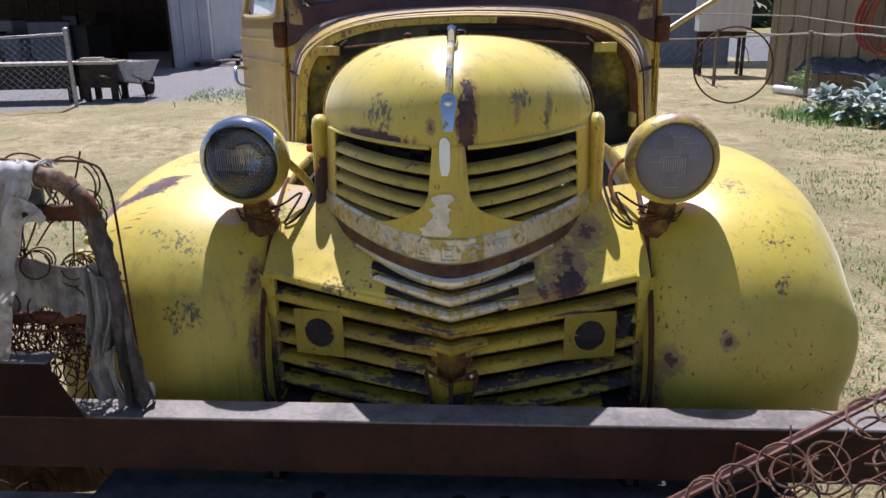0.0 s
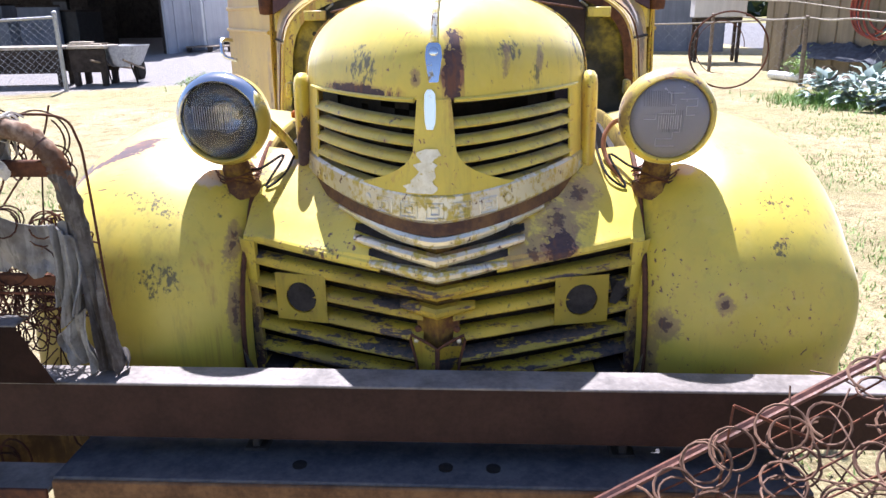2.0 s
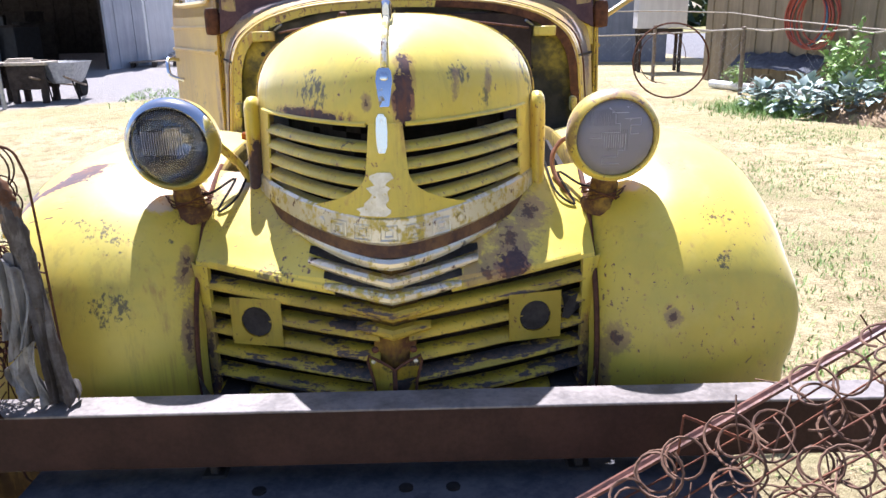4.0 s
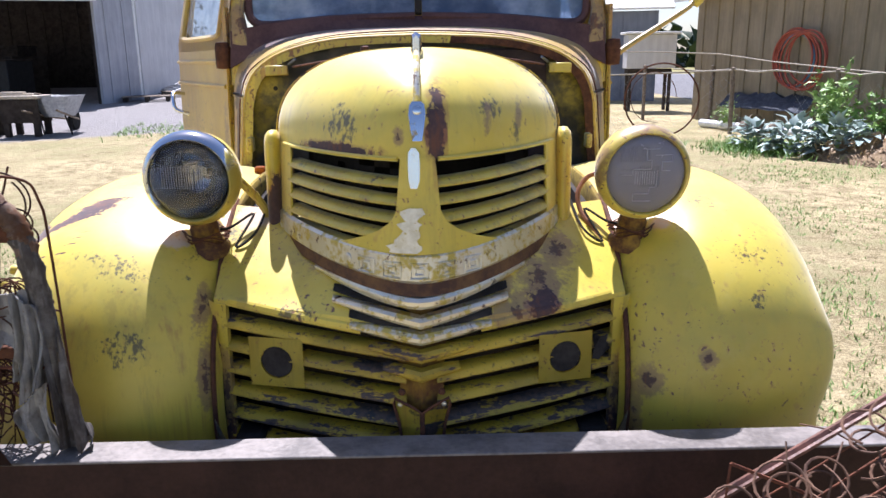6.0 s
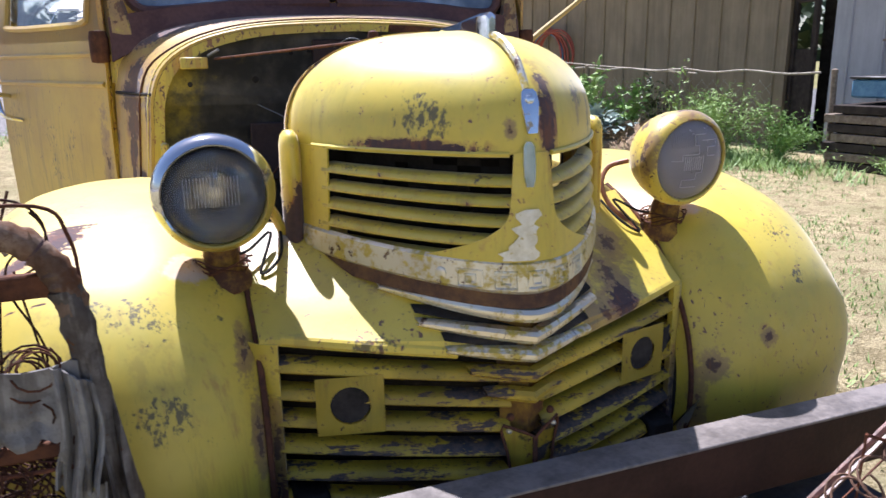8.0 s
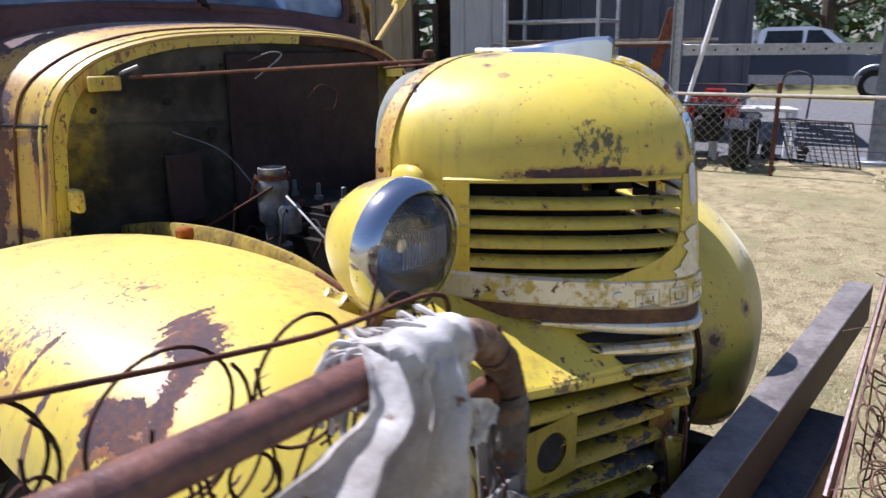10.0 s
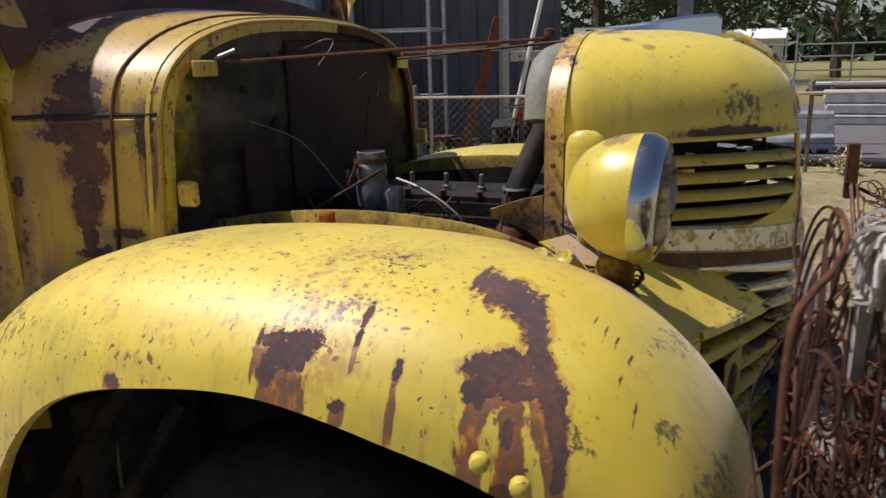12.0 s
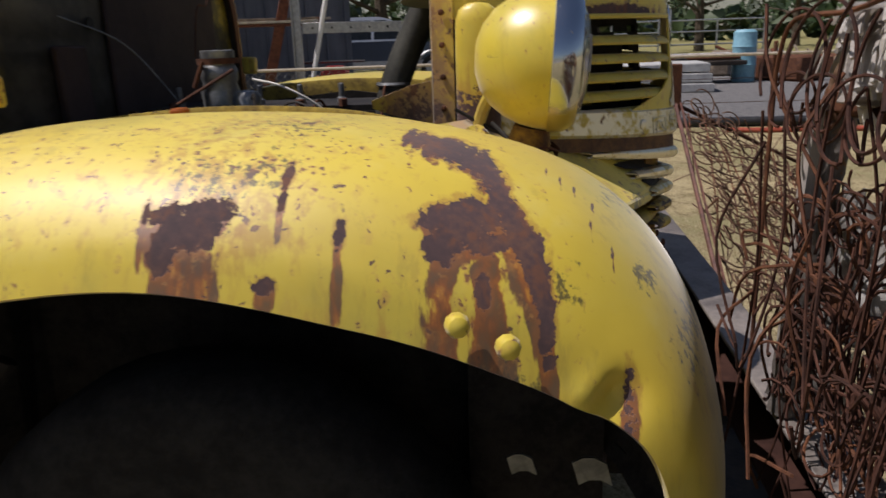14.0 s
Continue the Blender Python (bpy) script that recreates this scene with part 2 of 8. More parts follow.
    if patch is not None:
        rim = n.step(n.math("ADD", patch, n.math("ADD", n.math("MULTIPLY", n.math("SUBTRACT", ragged, 0.5), 1.5), n.math("MULTIPLY", n.math("SUBTRACT", n.noise(85, 5, 0.7), 0.5), 1.9))), 0.02, 0.06)
        bare = n.math("MAXIMUM", bare, rim)
        halo = n.step(n.math("ADD", patch, n.math("ADD", n.math("MULTIPLY", n.math("SUBTRACT", ragged, 0.5), 1.2), n.math("MULTIPLY", n.math("SUBTRACT", lines, 0.5), 2.0))), -0.5, 0.0)
        col = n.mix(n.math("MULTIPLY", halo, 0.45), col, (0.30, 0.10, 0.02))
    if worn is not None:
        frayed = n.math("ADD", worn, n.math("ADD", n.math("MULTIPLY", n.math("SUBTRACT", ragged, 0.5), 2.2), n.math("MULTIPLY", n.math("SUBTRACT", n.noise(85, 5, 0.7), 0.5), 1.2)))
        col = n.mix(n.math("MULTIPLY", n.step(frayed, -0.15, 0.35), 0.72), col, n.mix(n.step(mid, 0.4, 0.62), (0.20, 0.105, 0.065), (0.33, 0.19, 0.07)))
        bare = n.math("MAXIMUM", bare, n.math("MULTIPLY", n.step(frayed, 0.62, 0.78), 0.85))
    rust = n.ramp(n.math("ADD", n.math("MULTIPLY", mid, 0.6), n.math("MULTIPLY", fine, 0.4)), [(0.32, (0.052, 0.034, 0.038)), (0.5, (0.082, 0.047, 0.047)), (0.68, (0.16, 0.078, 0.05))])
    rust = n.mix(n.math("MULTIPLY", n.step(n.math("ADD", n.math("MULTIPLY", lines, 0.7), n.math("MULTIPLY", mid, 0.3)), 0.50, 0.62), 0.6), rust, (0.17, 0.066, 0.032))
    col = n.mix(bare, col, rust)
    n.set(color=col, metal=0.0, spec=n.math("SUBTRACT", 0.85, n.math("MULTIPLY", bare, 0.4)))
    n.bsdf.inputs["Sheen Weight"].default_value = 0.30
    n.bsdf.inputs["Sheen Roughness"].default_value = 0.4
    n.set(rough=n.math("ADD", n.math("MULTIPLY", bare, 0.36), n.math("ADD", sheen, n.math("MULTIPLY", mid, 0.16))))
    h = n.math("ADD", n.math("MULTIPLY", bare, -0.8), n.math("MULTIPLY", fine, 0.22))
    n.bump(n.math("ADD", h, n.math("MULTIPLY", n.noise(6, 2), 1.5)), 0.35, 0.0016)
    return n.mat


def plain(name, a, b, rough=0.7, metal=0.0, scale=12, bumpy=0.3, fine=90, stretch=None, spots=None, lo=0.35, hi=0.65):
    """A surface that varies between two colours at two scales."""
    n = Nodes(name)
    m = n.noise(scale, 6, 0.65, stretch=stretch)
    f = n.noise(fine, 4, 0.6, stretch=stretch)
    mixv = n.step(n.math("ADD", n.math("MULTIPLY", m, 0.7), n.math("MULTIPLY", f, 0.3)), lo, hi)
    col = n.mix(mixv, a, b)
    if spots:
        col = n.mix(n.step(n.noise(scale * 2.3, 5, 0.7), 0.58, 0.66), col, spots)
    n.set(color=col, metal=metal)
    n.set(rough=n.math("ADD", rough - 0.1, n.math("MULTIPLY", f, 0.2)))
    if rough >= 0.55 and not metal:
        n.set(spec=0.18)
    if bumpy:
        n.bump(n.math("ADD", f, m), bumpy, 0.003)
    return n.mat


# rust on the left fender: the tall band, the block beside it, the rear pair, thin runs
def run_of(points, rx, k=1.0, bleed=0.0, n=3):
    """Overlapping patches along a line of (x, y, z, radius)."""
    out = []
    for a, b in zip(points, points[1:]):
        for i in range(n):
            x, y, z, r = (u + (v - u) * i / n for u, v in zip(a, b))
            out.append((x, y, z, rx, r * k, r * k + 0.35 * abs(a[2] - b[2]), bleed))
    x, y, z, r = points[-1]
    return out + [(x, y, z, rx, r * k, r * k * 1.2, bleed)]


BAND = [(-0.708, 0.378, 1.034, 0.008), (-0.728, 0.352, 1.026, 0.013), (-0.728, 0.326, 1.021, 0.016), (-0.750, 0.296, 1.009, 0.014), (-0.781, 0.281, 0.996, 0.010), (-0.813, 0.271, 0.980, 0.012), (-0.839, 0.257, 0.957, 0.013), (-0.854, 0.243, 0.936, 0.013), (-0.872, 0.232, 0.905, 0.011), (-0.898, 0.225, 0.842, 0.009)]
FENDER_LEFT_RUST = run_of(BAND, 0.045, 0.9, 0.055, 2) + [
    (-0.840, 0.332, 0.972, 0.05, 0.020, 0.012, 0.02), (-0.840, 0.306, 0.974, 0.05, 0.024, 0.012, 0.02), (-0.845, 0.284, 0.968, 0.05, 0.014, 0.016, 0.02), (-0.868, 0.326, 0.950, 0.07, 0.020, 0.016, 0.22), (-0.862, 0.300, 0.960, 0.05, 0.020, 0.014, 0.02), (-0.872, 0.282, 0.948, 0.07, 0.024, 0.010, 0.24), (-0.890, 0.288, 0.908, 0.04, 0.008, 0.016, 0.06),
    (-0.709, 0.225, 0.991, 0.02, 0.0018, 0.0018, 0.02), (-0.722, 0.210, 0.983, 0.02, 0.0018, 0.0018, 0.025), (-0.731, 0.195, 0.973, 0.02, 0.0018, 0.0018, 0.03), (-0.745, 0.176, 0.957, 0.02, 0.0018, 0.0018, 0.04), (-0.785, 0.181, 0.948, 0.02, 0.0018, 0.0018, 0.05), (-0.804, 0.160, 0.920, 0.02, 0.0018, 0.0018, 0.05),
    (-0.880, 0.588, 0.984, 0.06, 0.020, 0.012, 0.06), (-0.878, 0.553, 0.986, 0.06, 0.028, 0.012, 0.02), (-0.893, 0.566, 0.970, 0.07, 0.036, 0.016, 0.17), (-0.906, 0.590, 0.950, 0.05, 0.013, 0.018, 0.06),
    (-0.838, 0.482, 1.012, 0.04, 0.005, 0.012, 0.10), (-0.865, 0.481, 0.992, 0.04, 0.004, 0.010, 0.03), (-0.885, 0.423, 0.964, 0.05, 0.006, 0.012, 0.11), (-0.914, 0.490, 0.922, 0.06, 0.012, 0.009, 0.02), (-0.884, 0.611, 0.987, 0.04, 0.004, 0.012, 0.06), (-0.912, 0.84, 0.905, 0.07, 0.014, 0.010, 0.01),
    (-0.45, 0.14, 0.84, 0.018, 0.1, 0.05, 0.0), (-0.44, 0.08, 0.72, 0.016, 0.1, 0.09, 0.0), (-0.93, 0.15, 0.80, 0.06, 0.010, 0.04, 0.03),
]
M_FENDER_L = yellow_paint("paint_fender_near", FENDER_LEFT_RUST, 0.48, 0.32, 0.26, 0.62, chip_from=0.14, pale=[(-0.53, 0.22, 0.975, 0.035), (-0.44, 0.33, 0.99, 0.04)], moulds=[(-0.79, 0.125, 0.89, 0.07, 0.05, 0.05), (-0.82, 0.06, 0.84, 0.13, 0.10, 0.13), (-0.58, 0.03, 0.80, 0.13, 0.1, 0.10), (-0.74, 0.05, 0.83, 0.09, 0.1, 0.09)], sheen=0.44)
M_FENDER_R = yellow_paint("paint_fender_far", [(0.44, 0.10, 0.60, 0.016, 0.1, 0.12, 0.0), (0.46, 0.06, 0.70, 0.035, 0.04, 0.04, 0.0), (0.57, 0.02, 0.76, 0.02, 0.02, 0.02, 0.0)], 0.34, 0.45, 0.26, pale=[(0.44, 0.30, 0.985, 0.045), (0.53, 0.24, 0.98, 0.02)], moulds=[(0.68, 0.08, 0.86, 0.05, 0.1, 0.04)])
M_NOSE = yellow_paint("paint_nose", [(0.034, 0.05, 1.215, 0.017, 0.12, 0.070, 0.004), (-0.034, 0.03, 1.205, 0.010, 0.06, 0.020, 0.0), (-0.15, 0.14, 1.178, 0.085, 0.14, 0.010, 0.004), (0.198, 0.2, 1.235, 0.010, 0.10, 0.030, 0.0), (0.13, 0.12, 1.23, 0.010, 0.1, 0.03, 0.0), (-0.08, 0.355, 1.362, 0.05, 0.035, 0.03, 0.0), (-0.15, 0.31, 1.345, 0.012, 0.014, 0.02, 0.0), (-0.168, 0.266, 1.336, 0.014, 0.016, 0.02, 0.0), (-0.25, 0.39, 1.30, 0.03, 0.015, 0.03, 0.0), (-0.30, 0.40, 1.24, 0.02, 0.012, 0.03, 0.0)], 0.24, 0.6, 0.12, moulds=[(-0.140, 0.11, 1.222, 0.095, 0.16, 0.085), (0.14, 0.1, 1.25, 0.055, 0.16, 0.05), (0.19, 0.17, 1.20, 0.03, 0.14, 0.05)])
M_APRON = yellow_paint("paint_apron", [(0.29, 0.2, 0.94, 0.045, 0.2, 0.035, 0.0), (0.245, 0.15, 0.895, 0.055, 0.2, 0.05, 0.0), (0.19, 0.1, 0.86, 0.04, 0.2, 0.04, 0.0), (-0.41, 0.12, 0.66, 0.02, 0.1, 0.12, 0.0), (0.41, 0.12, 0.62, 0.02, 0.1, 0.12, 0.0), (0.0, 0.0, 0.80, 0.07, 0.2, 0.09, 0.0), (0.16, 0.1, 0.88, 0.03, 0.2, 0.05, 0.0), (-0.2, 0.1, 0.955, 0.05, 0.2, 0.03, 0.0), (0.41, 0.1, 0.50, 0.03, 0.2, 0.10, 0.004), (-0.41, 0.1, 0.52, 0.03, 0.2, 0.10, 0.004), (-0.425, 0.12, 0.70, 0.008, 0.2, 0.08, 0.004), (0.24, 0.15, 0.865, 0.035, 0.2, 0.03, 0.004)], 0.45, 0.85, 0.5, pale=[(-0.37, 0.33, 1.0, 0.05)])


def bar_paint(name, flaked):
    """Yellow enamel of the grille's bars: green grime, long flakes gone to dark primer, pale scuffs."""
    n = Nodes(name)
    m = n.noise(1.0, 6, 0.68, stretch=(7.0, 7.0, 55.0))
    e = n.noise(70, 5, 0.7)
    col = n.mix(n.step(n.noise(6, 5, 0.6), 0.38, 0.62), (0.62, 0.43, 0.038), (0.37, 0.265, 0.03))
    col = n.mix(n.math("MULTIPLY", n.step(n.noise(120, 3, 0.6), 0.58, 0.68), 0.7), col, (0.10, 0.075, 0.03))
    gone = n.math("ADD", n.math("MULTIPLY", m, 0.75), n.math("MULTIPLY", e, 0.25))
    edge = n.step(gone, 0.585 - flaked, 0.615 - flaked)
    bare = n.step(gone, 0.61 - flaked, 0.625 - flaked)
    col = n.mix(n.math("MULTIPLY", edge, 0.7), col, (0.28, 0.14, 0.05))
    col = n.mix(bare, col, n.mix(n.step(e, 0.4, 0.6), (0.055, 0.050, 0.050), (0.12, 0.085, 0.065)))
    n.set(color=col, rough=n.math("ADD", 0.46, n.math("MULTIPLY", bare, 0.3)), spec=0.4)
    n.bump(n.math("SUBTRACT", n.math("MULTIPLY", e, 0.3), bare), 0.4, 0.002)
    return n.mat


M_BAR = bar_paint("paint_bars", 0.065)
M_SLAT = yellow_paint("paint_slats", (), 0.4, 0.9, 0.9, 0.4, grime=(0.20, 0.17, 0.028))
M_SLAT_DIRTY = bar_paint("paint_bars_flaked", 0.10)
# cab and door: tint and strong grime also stand in for their shaded sides
M_CAB = yellow_paint("paint_cab_shaded", [(-0.60, 1.195, 1.290, 0.10, 0.044, 0.034, 0.004), (-0.605, 1.192, 1.248, 0.10, 0.062, 0.024, 0.004), (-0.605, 1.185, 1.205, 0.1, 0.060, 0.030, 0.004), (-0.61, 1.180, 1.15, 0.1, 0.040, 0.050, 0.02), (-0.612, 1.180, 1.08, 0.1, 0.026, 0.060, 0.02), (-0.615, 1.180, 1.02, 0.1, 0.014, 0.035, 0.02), (-0.65, 1.306, 1.109, 0.1, 0.012, 0.022, 0.004), (-0.60, 1.105, 1.020, 0.1, 0.026, 0.010, 0.004), (-0.63, 1.177, 0.984, 0.1, 0.026, 0.010, 0.004), (-0.595, 1.15, 1.23, 0.1, 0.03, 0.02, 0.0), (-0.55, 1.08, 1.235, 0.1, 0.02, 0.03, 0.0), (-0.61, 1.25, 1.205, 0.1, 0.05, 0.012, 0.0), (-0.60, 1.13, 1.205, 0.1, 0.07, 0.010, 0.0), (-0.61, 1.26, 0.95, 0.1, 0.02, 0.05, 0.0), (-0.60, 1.15, 0.99, 0.1, 0.03, 0.02, 0.0), (-0.45, 1.26, 1.40, 0.2, 0.035, 0.06, 0.01), (-0.20, 1.245, 1.43, 0.2, 0.05, 0.05, 0.01), (-0.55, 1.07, 1.20, 0.1, 0.018, 0.05, 0.12), (-0.60, 1.13, 1.02, 0.1, 0.04, 0.02, 0.0), (-0.66, 1.5, 0.9, 0.1, 0.1, 0.05, 0.1), (0.0, 1.31, 1.45, 0.7, 0.05, 0.07, 0.0), (-0.59, 1.205, 1.225, 0.12, 0.05, 0.05, 0.0), (-0.63, 1.30, 1.0, 0.1, 0.02, 0.2, 0.0), (0.2, 1.2, 1.43, 0.3, 0.06, 0.05, 0.0), (0.56, 1.2, 1.25, 0.12, 0.05, 0.1, 0.1)], 0.62, 0.5, 1.0, 0.6, dust=0.0, grime=(0.30, 0.16, 0.02), tint=(0.50, 0.29, 0.02))
M_DOOR = yellow_paint("paint_door_shaded", [(-0.66, 1.36, 1.0, 0.1, 0.03, 0.2, 0.0)], 0.12, 0.1, 0.9, 0.2, dust=0.0, grime=(0.40, 0.23, 0.025), tint=(0.56, 0.35, 0.025))
M_SHELL = yellow_paint("paint_lamp", [(-0.46, 0.24, 1.195, 0.06, 0.03, 0.02, 0.0)], 0.15, 0.1, 0.1, dust=0.0, sheen=0.26)
M_RING = yellow_paint("paint_ring", [(0.47, 0.21, 1.20, 0.06, 0.05, 0.03, 0.0), (0.37, 0.21, 1.12, 0.03, 0.05, 0.06, 0.0)], 0.7, 0.5, 0.8, 0.3, grime=(0.16, 0.07, 0.03))
M_FLANGE = yellow_paint("paint_flange", [(-0.32, 0.43, 1.02, 0.05, 0.05, 0.16, 0.0)], 0.95, 0.8, 0.85, 0.9, grime=(0.30, 0.12, 0.025))
M_PILLAR = yellow_paint("paint_pillar", [(-0.6, 1.32, 1.46, 0.09, 0.08, 0.10, 0.0), (-0.6, 1.40, 1.68, 0.09, 0.1, 0.14, 0.0), (0.6, 1.32, 1.46, 0.09, 0.08, 0.10, 0.0), (0.6, 1.40, 1.68, 0.09, 0.1, 0.14, 0.0)], 0.7, 0.2, 0.5)
M_YELLOW = yellow_paint("paint_plain", (), 0.25, 0.25, 0.2)
M_YELLOW_RUSTY = yellow_paint("paint_rusty", (), 0.75, 0.6, 0.5, 0.6)
M_PRIMER = plain("brown_primer", (0.075, 0.04, 0.04), (0.13, 0.07, 0.062), 0.55, 0, 9, 0.25)
M_RUST = plain("rusted_steel", (0.06, 0.028, 0.02), (0.15, 0.062, 0.032), 0.8, 0, 22, 0.5)
M_RUST_RED = plain("red_brown_rusted_tube", (0.09, 0.035, 0.022), (0.20, 0.075, 0.04), 0.65, 0, 18, 0.4)
M_WIRE = plain("dark_rusted_wire", (0.030, 0.016, 0.013), (0.085, 0.036, 0.024), 0.8, 0, 30, 0.3)
M_TUBE = plain("brown_oxidised_tube", (0.075, 0.036, 0.030), (0.19, 0.085, 0.06), 0.42, 0, 20, 0.4)
M_DARK = plain("dark_greasy_metal", (0.012, 0.011, 0.010), (0.035, 0.030, 0.026), 0.6, 0, 14, 0.3)
M_LEDGE = plain("flaking_yellow_ledge", (0.34, 0.25, 0.05), (0.13, 0.09, 0.03), 0.92, 0, 16, 0.4, spots=(0.05, 0.035, 0.03))
# near-black for dark parts, and for shade in wells, slots and holes
M_SHADE_BLACK = plain("black_parts_and_shade", (0.020, 0.018, 0.017), (0.055, 0.048, 0.043), 0.85, 0, 14, 0.3)


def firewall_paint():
    n = Nodes("olive_firewall")
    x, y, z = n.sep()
    # dark grey-brown in the middle and low down, yellow-olive towards the sides
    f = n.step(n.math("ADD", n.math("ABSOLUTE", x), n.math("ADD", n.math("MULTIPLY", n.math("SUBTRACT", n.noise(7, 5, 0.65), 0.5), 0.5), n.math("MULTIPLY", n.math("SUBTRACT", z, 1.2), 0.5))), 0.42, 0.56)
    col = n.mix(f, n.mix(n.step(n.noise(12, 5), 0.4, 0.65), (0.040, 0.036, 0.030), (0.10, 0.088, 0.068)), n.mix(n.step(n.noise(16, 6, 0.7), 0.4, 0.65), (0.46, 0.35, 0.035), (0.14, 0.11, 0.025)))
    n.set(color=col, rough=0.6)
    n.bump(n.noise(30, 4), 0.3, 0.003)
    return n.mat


M_FIREWALL = firewall_paint()
M_FIREWALL_BROWN = plain("brown_firewall_panel", (0.030, 0.020, 0.019), (0.060, 0.040, 0.036), 0.7, 0, 7, 0.3)
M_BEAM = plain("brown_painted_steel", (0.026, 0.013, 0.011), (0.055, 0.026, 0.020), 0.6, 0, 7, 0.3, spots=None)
# level tops of beam, plate and rail, paler than their upright faces
M_BEAM_TOP = plain("pale_grey_brown_steel", (0.10, 0.088, 0.080), (0.24, 0.212, 0.19), 0.46, 0, 10, 0.3)
M_RUBBER = plain("cracked_black_rubber", (0.016, 0.015, 0.014), (0.034, 0.032, 0.029), 0.95, 0, 16, 0.4)
M_HOSE = plain("grey_black_rubber_hose", (0.03, 0.03, 0.026), (0.06, 0.06, 0.05), 0.6, 0, 16, 0.2)


def chrome(name, worn=0.3):
    n = Nodes(name)
    m = n.step(n.noise(30, 6, 0.7), 0.62 - 0.2 * worn, 0.70 - 0.2 * worn)
    n.set(color=n.mix(m, (0.72, 0.74, 0.76), (0.28, 0.22, 0.12)), metal=n.math("SUBTRACT", 1.0, n.math("MULTIPLY", m, 0.7)))
    n.set(rough=n.math("ADD", 0.08 + 0.1 * worn, n.math("MULTIPLY", m, 0.45)))
    n.bump(n.noise(40, 3), 0.06, 0.002)
    return n.mat


M_CHROME = chrome("pitted_chrome", 0.15)
M_ALU = plain("dull_cast_zinc", (0.16, 0.165, 0.17), (0.30, 0.31, 0.31), 0.45, 0.7, 24, 0.3)


def trim_metal(name="worn_trim", lo=0.47, hi=0.58, bright=(0.72, 0.69, 0.58), rust=0.60):
    """Stainless trim painted yellow, most of the paint gone."""
    n = Nodes(name)
    m = n.step(n.math("ADD", n.math("MULTIPLY", n.noise(18, 5, 0.7), 0.6), n.math("MULTIPLY", n.noise(70, 4), 0.4)), lo, hi)
    r = n.step(n.noise(34, 5, 0.7), rust, rust + 0.06)
    col = n.mix(m, bright, (0.52, 0.40, 0.07))
    n.set(color=n.mix(r, col, (0.10, 0.05, 0.04)), metal=n.math("MULTIPLY", n.math("SUBTRACT", 1.0, m), 0.75), rough=0.36)
    n.bump(m, 0.3, 0.001)
    return n.mat


def ring_metal():
    n = Nodes("half_painted_ring")
    x, y, z = n.sep()
    low = n.step(n.math("ADD", n.math("SUBTRACT", n.math("MULTIPLY", n.math("ADD", x, 0.467), 0.55), n.math("SUBTRACT", z, 1.104)), n.math("MULTIPLY", n.math("SUBTRACT", n.noise(22, 5), 0.5), 0.05)), 0.0, 0.03)
    spots = n.step(n.noise(38, 5, 0.7), 0.64, 0.69)
    col = n.mix(low, (0.58, 0.60, 0.62), (0.50, 0.39, 0.08))
    n.set(color=n.mix(spots, col, (0.09, 0.05, 0.035)), metal=n.math("MULTIPLY", n.math("SUBTRACT", 1.0, n.math("MULTIPLY", low, 0.7)), n.math("SUBTRACT", 1.0, spots)), rough=n.math("ADD", 0.10, n.math("MULTIPLY", low, 0.22)))
    n.bump(n.noise(40, 3), 0.08, 0.002)
    return n.mat


M_RING_LEFT = ring_metal()
M_TRIM = trim_metal()
M_TRIM_BRIGHT = trim_metal("bright_trim", 0.52, 0.61, (0.80, 0.74, 0.58), 0.60)
M_REFLECTOR = plain("tarnished_reflector", (0.22, 0.22, 0.24), (0.50, 0.49, 0.47), 0.10, 1.0, 8, 0.03)


def lens_glass(name, tint, foggy):
    n = Nodes(name)
    x, y, z = n.sep()
    flute = n.math("SINE", n.math("MULTIPLY", x, 1500.0))
    gate = n.math("LESS_THAN", n.math("ABSOLUTE", y), 0.022)
    gate = n.math("MULTIPLY", gate, n.math("LESS_THAN", n.math("ABSOLUTE", x), 0.022))
    upper = n.math("MULTIPLY", n.math("LESS_THAN", n.math("ABSOLUTE", n.math("SUBTRACT", y, 0.045)), 0.015), n.math("LESS_THAN", n.math("ABSOLUTE", n.math("ADD", x, 0.03)), 0.03))
    gate = n.math("MAXIMUM", gate, upper)
    block = n.math("MULTIPLY", n.math("LESS_THAN", n.math("ABSOLUTE", y), 0.014), n.math("LESS_THAN", n.math("ABSOLUTE", x), 0.058))
    tower = n.math("MULTIPLY", n.math("LESS_THAN", n.math("ABSOLUTE", n.math("SUBTRACT", y, 0.02)), 0.035), n.math("LESS_THAN", n.math("ABSOLUTE", n.math("SUBTRACT", x, 0.03)), 0.014))
    haze = n.step(n.noise(14, 6, 0.65), 0.3, 0.75)
    n.set(color=n.mix(haze, tint, tuple(c * 0.62 for c in tint)), rough=n.math("ADD", 0.02 + 0.16 * foggy, n.math("MULTIPLY", haze, 0.30 * foggy)), trans=n.math("SUBTRACT", 1.0 - 0.5 * foggy, n.math("MULTIPLY", haze, 0.3 * foggy)), ior=1.3, spec=0.25)
    n.bump(n.math("ADD", n.math("MULTIPLY", flute, gate), n.math("MULTIPLY", n.math("MAXIMUM", block, tower), 1.5)), 0.6, 0.0012)
    return n.mat


M_LENS_CLEAR = lens_glass("clear_fluted_glass", (0.95, 0.95, 0.95), 0.03)
M_LENS_RIB = plain("pale_moulded_glass", (0.42, 0.41, 0.44), (0.54, 0.53, 0.55), 0.22, 0, 20, 0)
M_LENS_FOG = lens_glass("hazed_fluted_glass", (0.66, 0.63, 0.68), 0.6)


